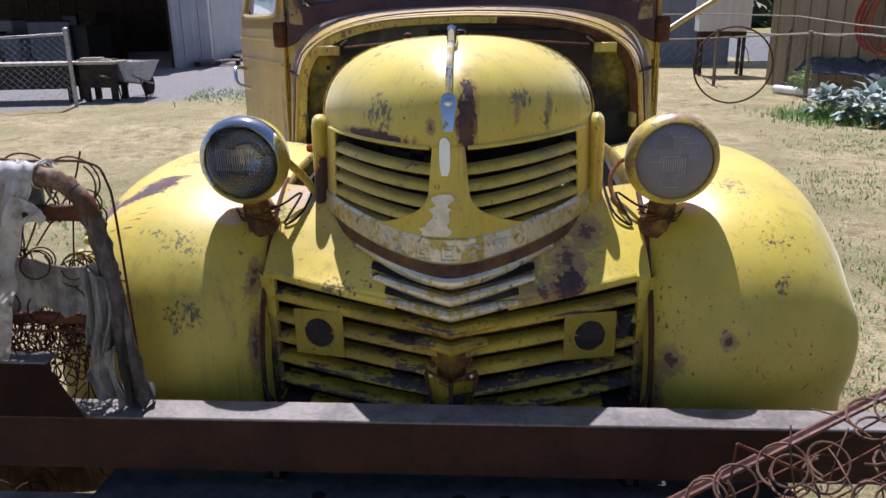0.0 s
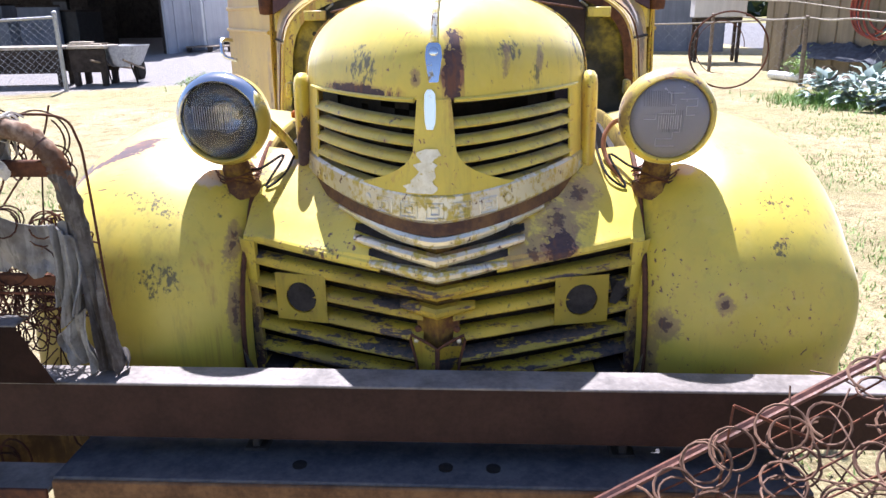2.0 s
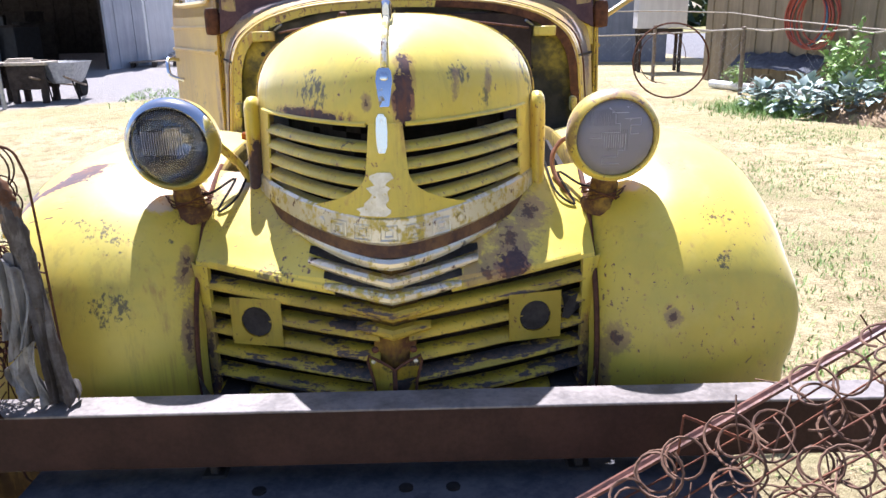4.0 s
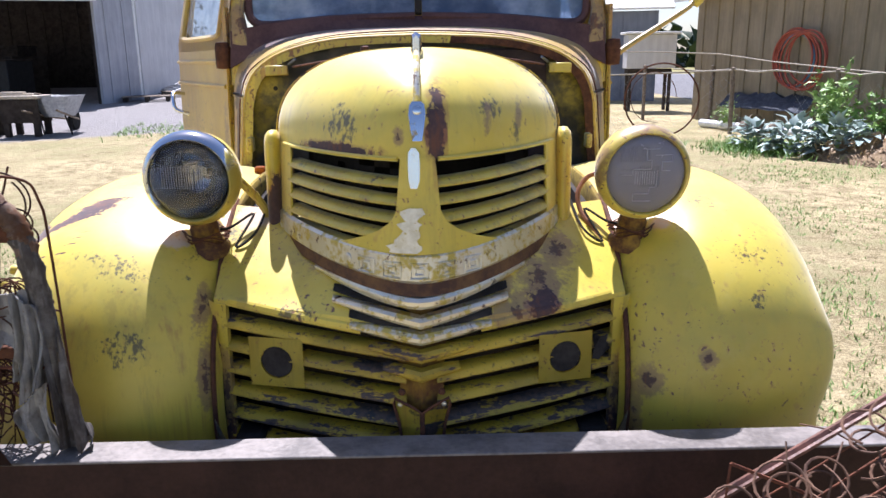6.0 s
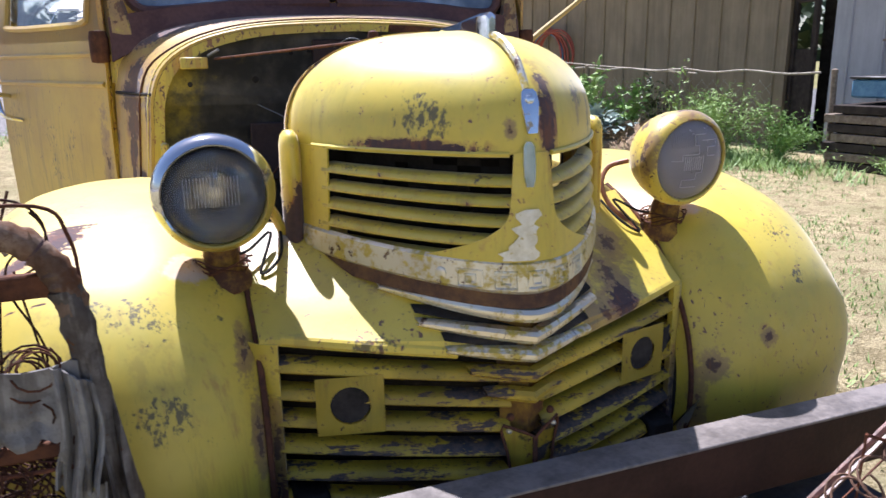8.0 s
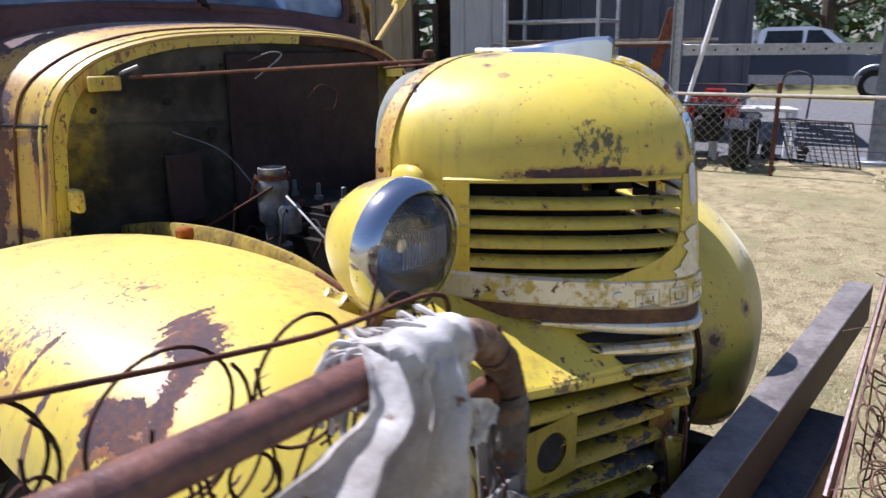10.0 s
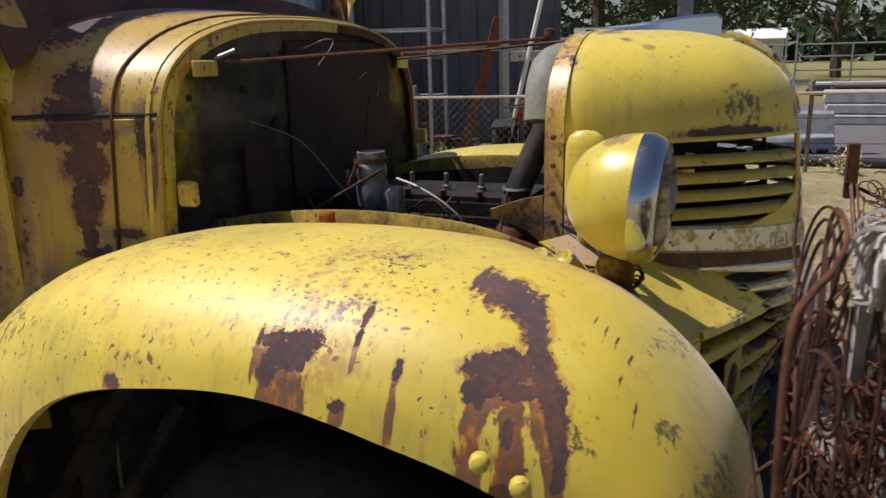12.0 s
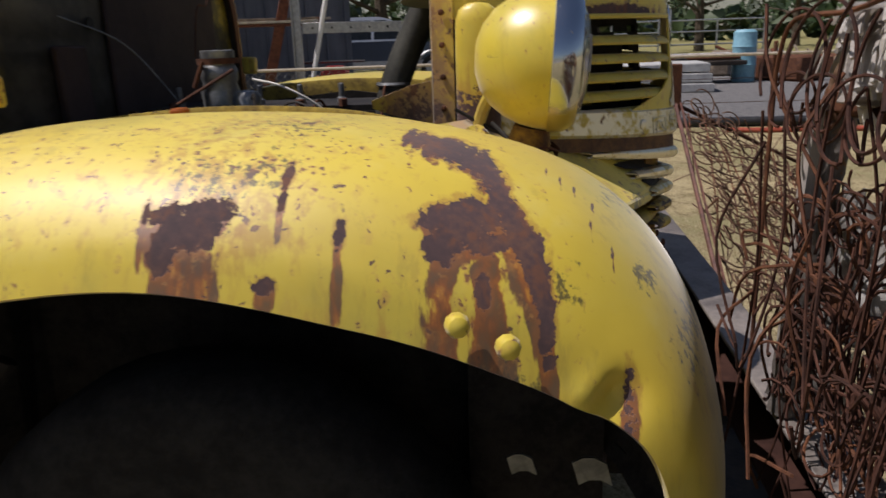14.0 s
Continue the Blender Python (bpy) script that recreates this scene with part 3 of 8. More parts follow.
def pane_glass():
    n = Nodes("dusty_sky_tinted_glass")
    # blotches of blue paint the sky's reflection into the dusty glass
    m = n.step(n.noise(7, 6, 0.6), 0.35, 0.8)
    n.set(color=n.mix(m, (0.18, 0.26, 0.40), (0.42, 0.50, 0.62)), rough=n.math("ADD", 0.02, n.math("MULTIPLY", m, 0.12)), trans=n.math("SUBTRACT", 0.55, n.math("MULTIPLY", m, 0.3)), ior=1.55)
    return n.mat


M_PANE = pane_glass()
M_PANE_CLEAR = lens_glass("clear_window_glass", (0.96, 0.98, 0.97), 0.0)

# ---- the truck ----
TRUCK_AT = pose(0.028, 1.438, 0.007, 0, 0, -2.8)
truck = thing("truck", TRUCK_AT, "derelict yellow vintage truck, rusted, hood sides missing, on dry grass", "truck")


CROWN = [(0.050, 0.445), (0.025, 0.485), (0.003, 0.58), (0.006, 0.70), (0.042, 0.82), (0.112, 0.92), (0.22, 0.995), (0.38, 1.038), (0.58, 1.056), (0.80, 1.052), (0.98, 1.030), (1.14, 0.984), (1.27, 0.905), (1.37, 0.79), (1.43, 0.67), (1.475, 0.53), (1.50, 0.40), (1.51, 0.30)]
LIP = [(0.105, 0.44), (0.10, 0.49), (0.095, 0.58), (0.105, 0.68), (0.135, 0.757), (0.20, 0.798), (0.268, 0.832), (0.39, 0.877), (0.60, 0.918), (0.79, 0.904), (0.938, 0.866), (1.04, 0.803), (1.115, 0.72), (1.155, 0.645), (1.185, 0.565), (1.205, 0.49), (1.22, 0.40), (1.225, 0.30)]


def fender_rows(side):
    """Sections across the fender, from the apron's seam over the crown to the wheel arch's lip."""
    path = smoothed([(0, y, z) for y, z in CROWN], 8)
    edge = smoothed([(0, y, z) for y, z in LIP], 8)
    rows = []
    for i, (p, q) in enumerate(zip(path, edge)):
        a, b = path[max(i - 1, 0)], path[min(i + 1, len(path) - 1)]
        t = (b - a).normalized()
        n = Vector((0, -t.z, t.y))
        front = max(0.0, min(1.0, (0.42 - p.y) / 0.3)) if p.y < 1.0 else 0.0
        d_in = 0.028 + 0.050 * front
        w = 1.0 - 0.02 * front - 0.025 * max(0.0, min(1.0, (p.y - 0.8) / 0.5))
        low = max(0.0, min(1.0, (0.98 - p.z) / 0.2)) if p.y < 0.5 else 0.0
        row = [p - n * d + Vector((side * x * w, 0, 0)) for x, d in ((0.425, d_in + 0.03), (0.435, d_in), (0.475, d_in * 0.62), (0.53, d_in * 0.25), (0.60, 0.0))]
        for x, f in ((0.64, 0.003), (0.68, 0.007), (0.715, 0.025), (0.745, 0.055), (0.77, 0.085), (0.79, 0.117), (0.81, 0.155), (0.825, 0.20), (0.842, 0.26), (0.855, 0.317), (0.868, 0.39), (0.88, 0.469), (0.89, 0.55), (0.90, 0.641), (0.908, 0.73), (0.913, 0.827), (0.917, 0.90), (0.920, 0.96), (0.922, 1.0)):
            u = max(0.0, x - 0.56) / 0.364
            f += (max(f, 1 - math.sqrt(max(0.0, 1 - u * u))) - f) * low
            row.append(p.lerp(q, f) + Vector((side * x * w, 0, 0)))
        last = row[-1]
        row += [last + Vector((-side * 0.008, 0, 0)) - n * 0.004, last + Vector((-side * 0.022, 0, 0)) - n * 0.002]
        if side < 0:
            # crumpled dent at the front of the lip
            for k, v in enumerate(row):
                near = 1.0 if v.x < -0.8 else 0.0
                g = near * math.exp(-((v.y - 0.160) / 0.020) ** 2 - ((v.z - 0.800) / 0.020) ** 2)
                h = near * math.exp(-((v.y - 0.188) / 0.016) ** 2 - ((v.z - 0.812) / 0.012) ** 2)
                row[k] = v + Vector((0.018 * g - 0.008 * h, 0.006 * g, 0.006 * g))
        else:
            # the far fender is narrower and tucks in towards its foot
            tuck = 0.05 * max(0.0, min(1.0, (0.80 - p.z) / 0.18)) ** 2 if p.y < 0.5 else 0.0
            for k, v in enumerate(row):
                if v.x > 0.43:
                    v.x = 0.43 + (v.x - 0.43) * (0.938 - tuck * 1.4)
        rows.append(row)
    return rows


for side in (-1, 1):
    fender = part("fender", sheet(fender_rows(side), 0.003), M_FENDER_L if side < 0 else M_FENDER_R, truck, "rounded yellow front fender with rust patches" if side < 0 else "rounded yellow front fender, faded")
    # black sheet inside the fender deepens the shade of the arch
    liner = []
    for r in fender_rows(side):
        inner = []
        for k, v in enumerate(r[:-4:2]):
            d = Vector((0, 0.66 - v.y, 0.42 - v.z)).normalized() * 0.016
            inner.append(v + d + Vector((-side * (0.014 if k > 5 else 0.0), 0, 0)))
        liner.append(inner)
    part("fender_liner", sheet(liner, 0), M_SHADE_BLACK, fender)
    if side < 0:
        # embossed ribs behind the wheel, and the two bolts
        sections = fender_rows(side)
        for k in (108, 111, 114, 117, 120):
            part("rib", tube(smoothed([p + Vector((-0.005, 0.003, 0)) for p in sections[k][17:24]], 2), 0.0055, 6), M_FENDER_L, fender)
        for y, z in ((0.311, 0.886), (0.265, 0.865)):
            part("bolt", bolt((side * 0.915, y, z), (side, -0.25, 0.15), 0.012, 0.016), M_YELLOW, fender)
    part("seam_bead", tube([r[1] + Vector((0, -0.004, 0.002)) for r in fender_rows(side)[8:60:2]], 0.006, 6), M_RUST, fender, "dark rusted seam bead")
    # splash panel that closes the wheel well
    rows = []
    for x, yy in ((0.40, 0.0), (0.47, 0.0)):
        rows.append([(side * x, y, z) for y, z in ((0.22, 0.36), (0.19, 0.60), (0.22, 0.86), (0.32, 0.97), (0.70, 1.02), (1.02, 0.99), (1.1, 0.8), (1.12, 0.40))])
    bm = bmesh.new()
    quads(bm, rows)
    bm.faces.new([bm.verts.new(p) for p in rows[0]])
    part("splash_panel", bm, M_SHADE_BLACK, truck)
    # black panels add to the well's shade, gaps let the ground show
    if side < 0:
        part("rear_splash", sheet([[(-x, y, z) for z in (0.90, 0.84, 0.70, 0.30)] for x, y in ((0.40, 1.10), (0.50, 1.16), (0.60, 1.205))], 0.004), M_SHADE_BLACK, truck)
        part("rear_splash", sheet([[(-x, y, z) for z in (0.86, 0.78, 0.73)] for x, y in ((0.61, 1.21), (0.635, 1.23), (0.66, 1.25))], 0.004), M_SHADE_BLACK, truck)
        part("rear_splash", sheet([[(-x, y, z - 0.10 * (x - 0.6)) for z in (0.69, 0.55, 0.30)] for x, y in ((0.605, 1.21), (0.635, 1.23), (0.66, 1.25))], 0.004), M_SHADE_BLACK, truck)
    else:
        part("rear_splash", sheet([[(side * x, y, z) for z in (0.92, 0.84, 0.70, 0.44)] for x, y in ((0.40, 1.12), (0.58, 1.20), (0.68, 1.26), (0.74, 1.30))], 0.004), M_SHADE_BLACK, truck)
    part("frame_brace", rod((side * 0.60, 1.16, 0.72), (side * 0.66, 1.34, 0.46), 0.022, 8), M_SHADE_BLACK, truck)
    part("frame_brace", rod((side * 0.60, 1.02, 0.70), (side * 0.70, 1.18, 0.42), 0.018, 8), M_SHADE_BLACK, truck)
    part("front_splash", sheet([[(side * x, y, z) for z in (0.32, 0.50, 0.65, 0.76)] for x, y in ((0.464, 0.125), (0.468, 0.20), (0.475, 0.34))], 0.003), M_SHADE_BLACK, truck)
    # ledge between fender and engine bay
    ledge = smoothed([(0.47, 0.36, 0.985), (0.465, 0.50, 1.022), (0.458, 0.70, 1.034), (0.455, 0.90, 1.022), (0.455, 1.06, 0.995)], 5)
    rows = [[Vector((side * (p.x + dx), p.y, p.z + dz)) for p in ledge] for dx, dz in ((-0.05, -0.03), (-0.05, 0.010), (-0.046, 0.016), (-0.038, 0.016), (-0.034, 0.011), (-0.029, -0.020), (0.0, -0.024))]
    part("ledge", sheet(rows, 0.003), M_LEDGE, truck)
part("ledge_clip", box((-0.452, 0.77, 1.040), (0.03, 0.022, 0.024), 0.004), plain("orange_rust", (0.20, 0.05, 0.01), (0.32, 0.09, 0.015), 0.8), truck, "orange rusted clip")

# nose: plan curve of one half, from the prow to the rear edge
HALF = smoothed([(0, 0, 0), (0.035, 0.006, 0), (0.085, 0.036, 0), (0.15, 0.098, 0), (0.21, 0.172, 0), (0.26, 0.247, 0), (0.290, 0.308, 0), (0.310, 0.355, 0), (0.318, 0.40, 0)], 5)


def plan_at(x):
    """How far back the nose's plan curve lies at this distance from the middle."""
    x = abs(x)
    for a, b in zip(HALF, HALF[1:]):
        if a.x <= x <= b.x:
            return a.y + (b.y - a.y) * (x - a.x) / max(b.x - a.x, 1e-6)
    return HALF[-1].y


def nose_point(x, z, out=0.0):
    k = (1.17 - z) / 0.22
    y = plan_at(x) - 0.022 * k * (1 - plan_at(x) / 0.40)
    e = 0.004
    slope = (plan_at(abs(x) + e) - plan_at(max(abs(x) - e, 0))) / (e + min(abs(x), e))
    n = Vector((math.copysign(slope, x) if abs(x) > 1e-4 else 0.0, -1, 0)).normalized()
    return Vector((x * (1 + 0.03 * k), y, z)) + n * out


curve = [Vector((-p.x, p.y, 0)) for p in reversed(HALF)] + HALF[1:]
rows = []
for i in range(17):
    q = math.pi / 2 * i / 16
    h, v = math.cos(q) ** 0.8, math.sin(q) ** 0.8
    rows.append([Vector((p.x * h, (0.33 + p.y * 0.175) + (p.y - 0.33 - p.y * 0.175) * h, 1.168 + 0.197 * v)) for p in curve])
nose = part("hood_nose", sheet(rows, 0.003), M_NOSE, truck, "domed yellow hood nose with peeling paint")
part("nose_lip", tube([nose_point(-0.286 + 0.25 * k / 20, 1.168, 0.002) for k in range(21)], 0.0045, 6), M_YELLOW, nose)
part("nose_lip", tube([nose_point(0.036 + 0.25 * k / 20, 1.168, 0.002) for k in range(21)], 0.0045, 6), M_YELLOW, nose)
# rear flange of the nose, with rivets
for side in (-1, 1):
    rows = []
    for dy, inset in ((0.0, 0.0), (0.035, 0.004), (0.04, 0.03)):
        r = []
        for i in range(13):
            q = math.pi / 2 * (i / 12) * 0.97
            h, v = math.cos(q) ** 0.8, math.sin(q) ** 0.8
            r.append(Vector((side * (0.322 - inset) * h, 0.384 + dy, 1.168 + (0.199 - inset) * v)))
        r = [Vector((side * (0.325 - inset), 0.384 + dy, 0.94))] + r
        rows.append(r)
    part("rear_flange", sheet(rows, 0.003), M_FLANGE, nose, "rusted rear flange")
for z in (0.98, 1.03, 1.08, 1.13, 1.18):
    part("rivet", bolt((-0.324, 0.402, z), (-1, 0, 0), 0.005, 0.003), M_RUST, nose)


def spine_half(z):
    """Half the width of the middle bar of the upper grille."""
    k = max(0.0, min(1.0, (1.085 - z) / 0.085))
    return 0.030 + 0.014 * max(0.0, (1.17 - z) / 0.17) + 0.115 * k ** 2.3


rows = []
for i in range(14):
    z = 1.17 - 0.172 * i / 13
    s = spine_half(z)
    rows.append([nose_point(-s + 2 * s * k / 12, z, 0.004) for k in range(13)])
spine = part("grille_spine", sheet(rows, 0.004), M_NOSE, truck)
# bright strip down the prow, half its chrome left
part("crest", tube(smoothed([(0.0, 0.19, 1.358), (0.0, 0.12, 1.347), (0.0, 0.06, 1.314), (0.0, 0.022, 1.266)], 6), 0.0065, 8), M_TRIM, truck)
part("prow_badge", sheet([[nose_point(x, z, 0.0065) + Vector((0, max(0, z - 1.20) ** 1.5 * 0.6, 0)) for x in (-w, -w * 0.5, 0, w * 0.5, w)] for z, w in ((1.268, 0.008), (1.262, 0.013), (1.245, 0.015), (1.225, 0.012), (1.20, 0.008))], 0.003), M_CHROME, truck, "chrome badge with a bolt")
part("badge_bolt", bolt((0.0, 0.012, 1.252), (0, -1, 0.25), 0.009, 0.006), M_CHROME, truck)
part("prow_strip", sheet([[nose_point(x - 0.007, z, 0.0062) for x in (-w, 0, w)] for z, w in ((1.188, 0.004), (1.180, 0.009), (1.155, 0.010), (1.13, 0.009), (1.117, 0.006))], 0.002), M_CHROME, truck, "blue-bright chrome strip")
M_FLAKE = plain("flaking_cream_chrome", (0.62, 0.58, 0.44), (0.80, 0.77, 0.66), 0.35, 0.35, 40, 0.3, spots=(0.50, 0.39, 0.08))
random.seed(17)
rows = []
for k in range(15):
    z = 1.082 - 0.0058 * k
    w = 0.012 + 0.010 * math.sin(k * 0.9) ** 2 + random.uniform(-0.004, 0.004) + 0.0022 * max(0, k - 8)
    c = -0.006 - 0.0012 * k + random.uniform(-0.003, 0.003)
    rows.append([nose_point(c + w * u, z, 0.0058) for u in (-1, -0.4, 0.2, 0.8)])
part("prow_flake", sheet(rows, 0.001), M_FLAKE, truck, "cream patch of flaked chrome")
# ornament on the ridge
orn = []
for y, w, z0, z1 in ((0.150, 0.006, 1.340, 1.384), (0.158, 0.010, 1.342, 1.391), (0.20, 0.011, 1.350, 1.390), (0.26, 0.009, 1.357, 1.384), (0.33, 0.007, 1.360, 1.376), (0.43, 0.004, 1.362, 1.370)):
    orn.append([(-w, y, z0), (-w * 0.9, y, z1 - 0.006), (0, y, z1), (w * 0.9, y, z1 - 0.006), (w, y, z0)])
bm = bmesh.new()
vs, _ = quads(bm, orn)
bm.faces.new(vs[0]), bm.faces.new(vs[-1][::-1])
part("hood_ornament", bm, M_CHROME, truck, "chrome hood ornament and ridge strip")
part("ridge_strip", tube(smoothed([(0, 0.118, 1.346), (0, 0.2, 1.359), (0, 0.3, 1.365), (0, 0.44, 1.368)], 5), 0.006, 6), M_CHROME, truck)

# band with worn raised panels below the upper grille
rows = []
for k, zo in ((0, 1.003), (1, 0.998), (2, 0.962), (3, 0.955)):
    rows.append([nose_point(x, zo + 0.02 * (abs(x) / 0.3) ** 2 - (0.012 if k > 1 else 0.004) * (1 - abs(x) / 0.3), 0.007 if k in (1, 2) else 0.0) for x in [-0.306 + 0.612 * i / 40 for i in range(41)]])
band = part("nameplate_band", sheet(rows, 0.003), M_TRIM, truck, "worn bright band with raised plain panels")
part("under_strip", sheet([[nose_point(x, z + 0.02 * (abs(x) / 0.3) ** 2 - 0.012 * (1 - abs(x) / 0.3), 0.001) for x in [-0.300 + 0.600 * i / 40 for i in range(41)]] for z in (0.958, 0.945, 0.932)], 0.003), plain("purple_brown_rust", (0.075, 0.042, 0.034), (0.20, 0.11, 0.05), 0.7, 0, 14, 0.4), band, "strip of bare brown rust")
for i, x in enumerate((-0.092, -0.046, 0.0, 0.046, 0.092)):
    zc = 0.977 + 0.02 * (x / 0.3) ** 2 - 0.008
    for w, h, o in ((0.015, 0.0135, 0.0075), (0.0065, 0.006, 0.0078)):
        loop = [nose_point(x + a * w, zc + b * h, o) for a, b in ((-1, -1), (0, -1), (1, -1), (1, 0), (1, 1), (0, 1), (-1, 1), (-1, 0))]
        part("raised_panel", tube(loop, 0.0022, 5, closed=True), M_TRIM, band)
for x in (-0.291, -0.128, 0.128, 0.291):
    zc = 0.972 + 0.02 * (x / 0.3) ** 2
    part("stud", lathe([(0.002, 0), (0.010, 0.0), (0.010, 0.003), (0.006, 0.0045), (0.002, 0.0045)], along(nose_point(x, zc, 0.006), nose_point(x, zc, 0.02)), 12), M_TRIM, band)

# louvres of the upper grille
for side in (-1, 1):
    jamb = [[nose_point(side * x, z, 0.002) for z in (1.168, 1.12, 1.07, 1.03, 0.995)] for x in (0.268, 0.28, 0.292, 0.304)]
    part("grille_jamb", sheet(jamb, 0.004), M_NOSE, truck)
    for k in range(5):
        zc = 1.134 - 0.0322 * k
        x0 = 0.028 if k < 3 else (0.045 if k == 3 else 0.075)
        rows = []
        for i in range(19):
            x = x0 + (0.275 - x0) * i / 18
            sag = -0.006 * (1 - x / 0.28)
            rows.append([nose_point(side * x, zc + dz + sag, o) for o, dz in ((-0.026, 0.0050), (-0.012, 0.0046), (-0.004, 0.0018), (0.002, -0.004), (0.0035, -0.0085), (0.0, -0.0120), (-0.008, -0.0120))])
        part("louvre", sheet(rows, 0.0015), M_SLAT, truck)
# black sheet that puts shade behind the louvres, left open in places
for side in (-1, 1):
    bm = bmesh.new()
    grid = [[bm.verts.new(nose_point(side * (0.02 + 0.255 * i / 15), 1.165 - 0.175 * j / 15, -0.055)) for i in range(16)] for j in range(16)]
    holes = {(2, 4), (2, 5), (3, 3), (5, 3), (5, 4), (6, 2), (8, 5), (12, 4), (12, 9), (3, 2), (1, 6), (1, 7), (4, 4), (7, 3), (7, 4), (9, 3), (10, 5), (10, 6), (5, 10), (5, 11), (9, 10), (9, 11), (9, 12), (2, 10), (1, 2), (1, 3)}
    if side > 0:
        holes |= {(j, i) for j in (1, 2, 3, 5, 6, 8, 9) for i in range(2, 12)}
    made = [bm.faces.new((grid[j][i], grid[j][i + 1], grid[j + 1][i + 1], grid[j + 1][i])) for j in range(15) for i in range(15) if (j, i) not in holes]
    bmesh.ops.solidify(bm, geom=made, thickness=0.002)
    part("shutter", bm, M_SHADE_BLACK, truck, "black sheet with holes, for the shade behind the louvres", smooth=False)
# rounded posts beside the nose
for side in (-1, 1):
    rows = []
    for z, s in ((0.925, 1.0), (0.99, 1.0), (1.06, 1.0), (1.13, 1.0), (1.165, 0.97), (1.182, 0.82), (1.191, 0.5), (1.193, 0.12)):
        rows.append([Vector((side * (0.322 + 0.019 * s * math.cos(a)), 0.345 + 0.036 * s * math.sin(a), z)) for a in [2 * math.pi * j / 20 for j in range(20)]])
    bm = bmesh.new()
    vs, _ = quads(bm, rows, True)
    bm.faces.new(vs[-1])
    part("grille_post", bm, yellow_paint("paint_post", [(-0.33, 0.32, 0.99, 0.08, 0.08, 0.075, 0.004), (-0.308, 0.31, 1.06, 0.020, 0.05, 0.04, 0.004)], 0.3, 0.3, 0.2) if side < 0 else M_YELLOW_RUSTY, truck, "yellow rounded post with chipped paint")

# the nose sits a little forward of the apron's seam
for ob in truck.children:
    if ob.name.split(".")[0] in ("hood_nose", "grille_spine", "crest", "prow_badge", "badge_bolt", "prow_strip", "prow_flake", "hood_ornament", "ridge_strip", "nameplate_band", "grille_jamb", "louvre", "grille_post", "shutter"):
        ob.location.y = -0.022

# apron between the fenders
def apron_plan(x):
    x = abs(x)
    return -0.022 + 0.27 * x + 0.19 * x * x


SET_BACK = [(1.01, 0.25), (0.985, 0.205), (0.95, 0.142), (0.915, 0.082), (0.89, 0.044), (0.872, 0.018), (0.862, 0.002), (0.852, 0.0)]
rows = [[Vector((x, apron_plan(x) + s * (0.35 + 0.65 * min(1, abs(x) / 0.25)), z + 0.012 * (abs(x) / 0.43) - 0.006)) for x in [-0.425 + 0.85 * i / 42 for i in range(43)]] for z, s in SET_BACK]
part("apron", sheet(rows, 0.003), M_APRON, truck, "sloping yellow front apron, patchy with primer")
rows = [[Vector((x, apron_plan(x) - o, z + 0.012 * (abs(x) / 0.43) - 0.030 * max(0, 1 - abs(x) / 0.4))) for x in [s * (0.392 - 0.275 * i / 16) for i in range(17)]] for s in (-1,) for o, z in ((0.0, 0.866), (0.004, 0.862), (0.005, 0.852), (0.0, 0.846))]
part("grille_brow", sheet(rows, 0.003), M_APRON, truck)
rows = [[Vector((-p.x, p.y, p.z)) for p in r] for r in rows]
part("grille_brow", sheet(rows, 0.003), M_APRON, truck)
for side in (-1, 1):
    rows = [[Vector((side * x, apron_plan(x) - o, z)) for z in (0.86, 0.80, 0.74, 0.68, 0.60, 0.52, 0.42)] for x, o in ((0.395, -0.01), (0.398, 0.003), (0.415, 0.003), (0.430, 0.0), (0.442, -0.012), (0.452, -0.03))]
    part("grille_stile", sheet(rows, 0.003), M_APRON, truck)
    for k in range(7):
        zc = 0.823 - 0.0498 * k
        rows = []
        for i in range(15):
            x = 0.03 + 0.375 * i / 14
            zz = zc - (0.030 - 0.0035 * k) * (1 - x / 0.40)
            wob = 0.0025 * math.sin(9 * x + 2.1 * k + side) if k > 3 else 0.0
            rows.append([Vector((side * x, apron_plan(x) - o, zz + dz + wob)) for o, dz in ((-0.036, 0.0080), (-0.016, 0.0072), (-0.004, 0.0035), (0.002, -0.003), (0.0045, -0.0105), (0.0, -0.0145), (-0.010, -0.0145))])
        part("grille_bar", sheet(rows, 0.002), M_BAR if k < 3 else M_SLAT_DIRTY, truck)
    # square plate with a round hole where a lamp was
    c = Vector((side * 0.291, apron_plan(0.291) - 0.012, 0.753))
    tilt = pose(0, 0, 0, 0, 0, 0) @ Matrix.Rotation(side * math.atan(0.23), 4, "Z")
    bm = bmesh.new()
    inner, outer = [], []
    for j in range(32):
        a = 2 * math.pi * j / 32
        inner.append(Vector((0.034 * math.cos(a), 0, 0.034 * math.sin(a))))
        k = 0.052 / max(abs(math.cos(a)), abs(math.sin(a)))
        outer.append(Vector((1.1 * k * math.cos(a), 0, k * math.sin(a))))
    mm = Matrix.Translation(c) @ tilt
    _, made = quads(bm, [[mm @ p for p in inner], [mm @ p for p in outer]], True)
    bmesh.ops.solidify(bm, geom=made, thickness=0.004)
    part("lamp_plate", bm, M_YELLOW, truck, "square yellow plate with a round hole")
# black cups and a black backing darken the openings of the grille
part("lamp_cavity", lathe([(0.033, 0.0), (0.036, 0.03), (0.030, 0.06), (0.004, 0.07)], along((-0.291, apron_plan(0.291) - 0.008, 0.753), (-0.26, 0.2, 0.753)), 20), M_SHADE_BLACK, truck)
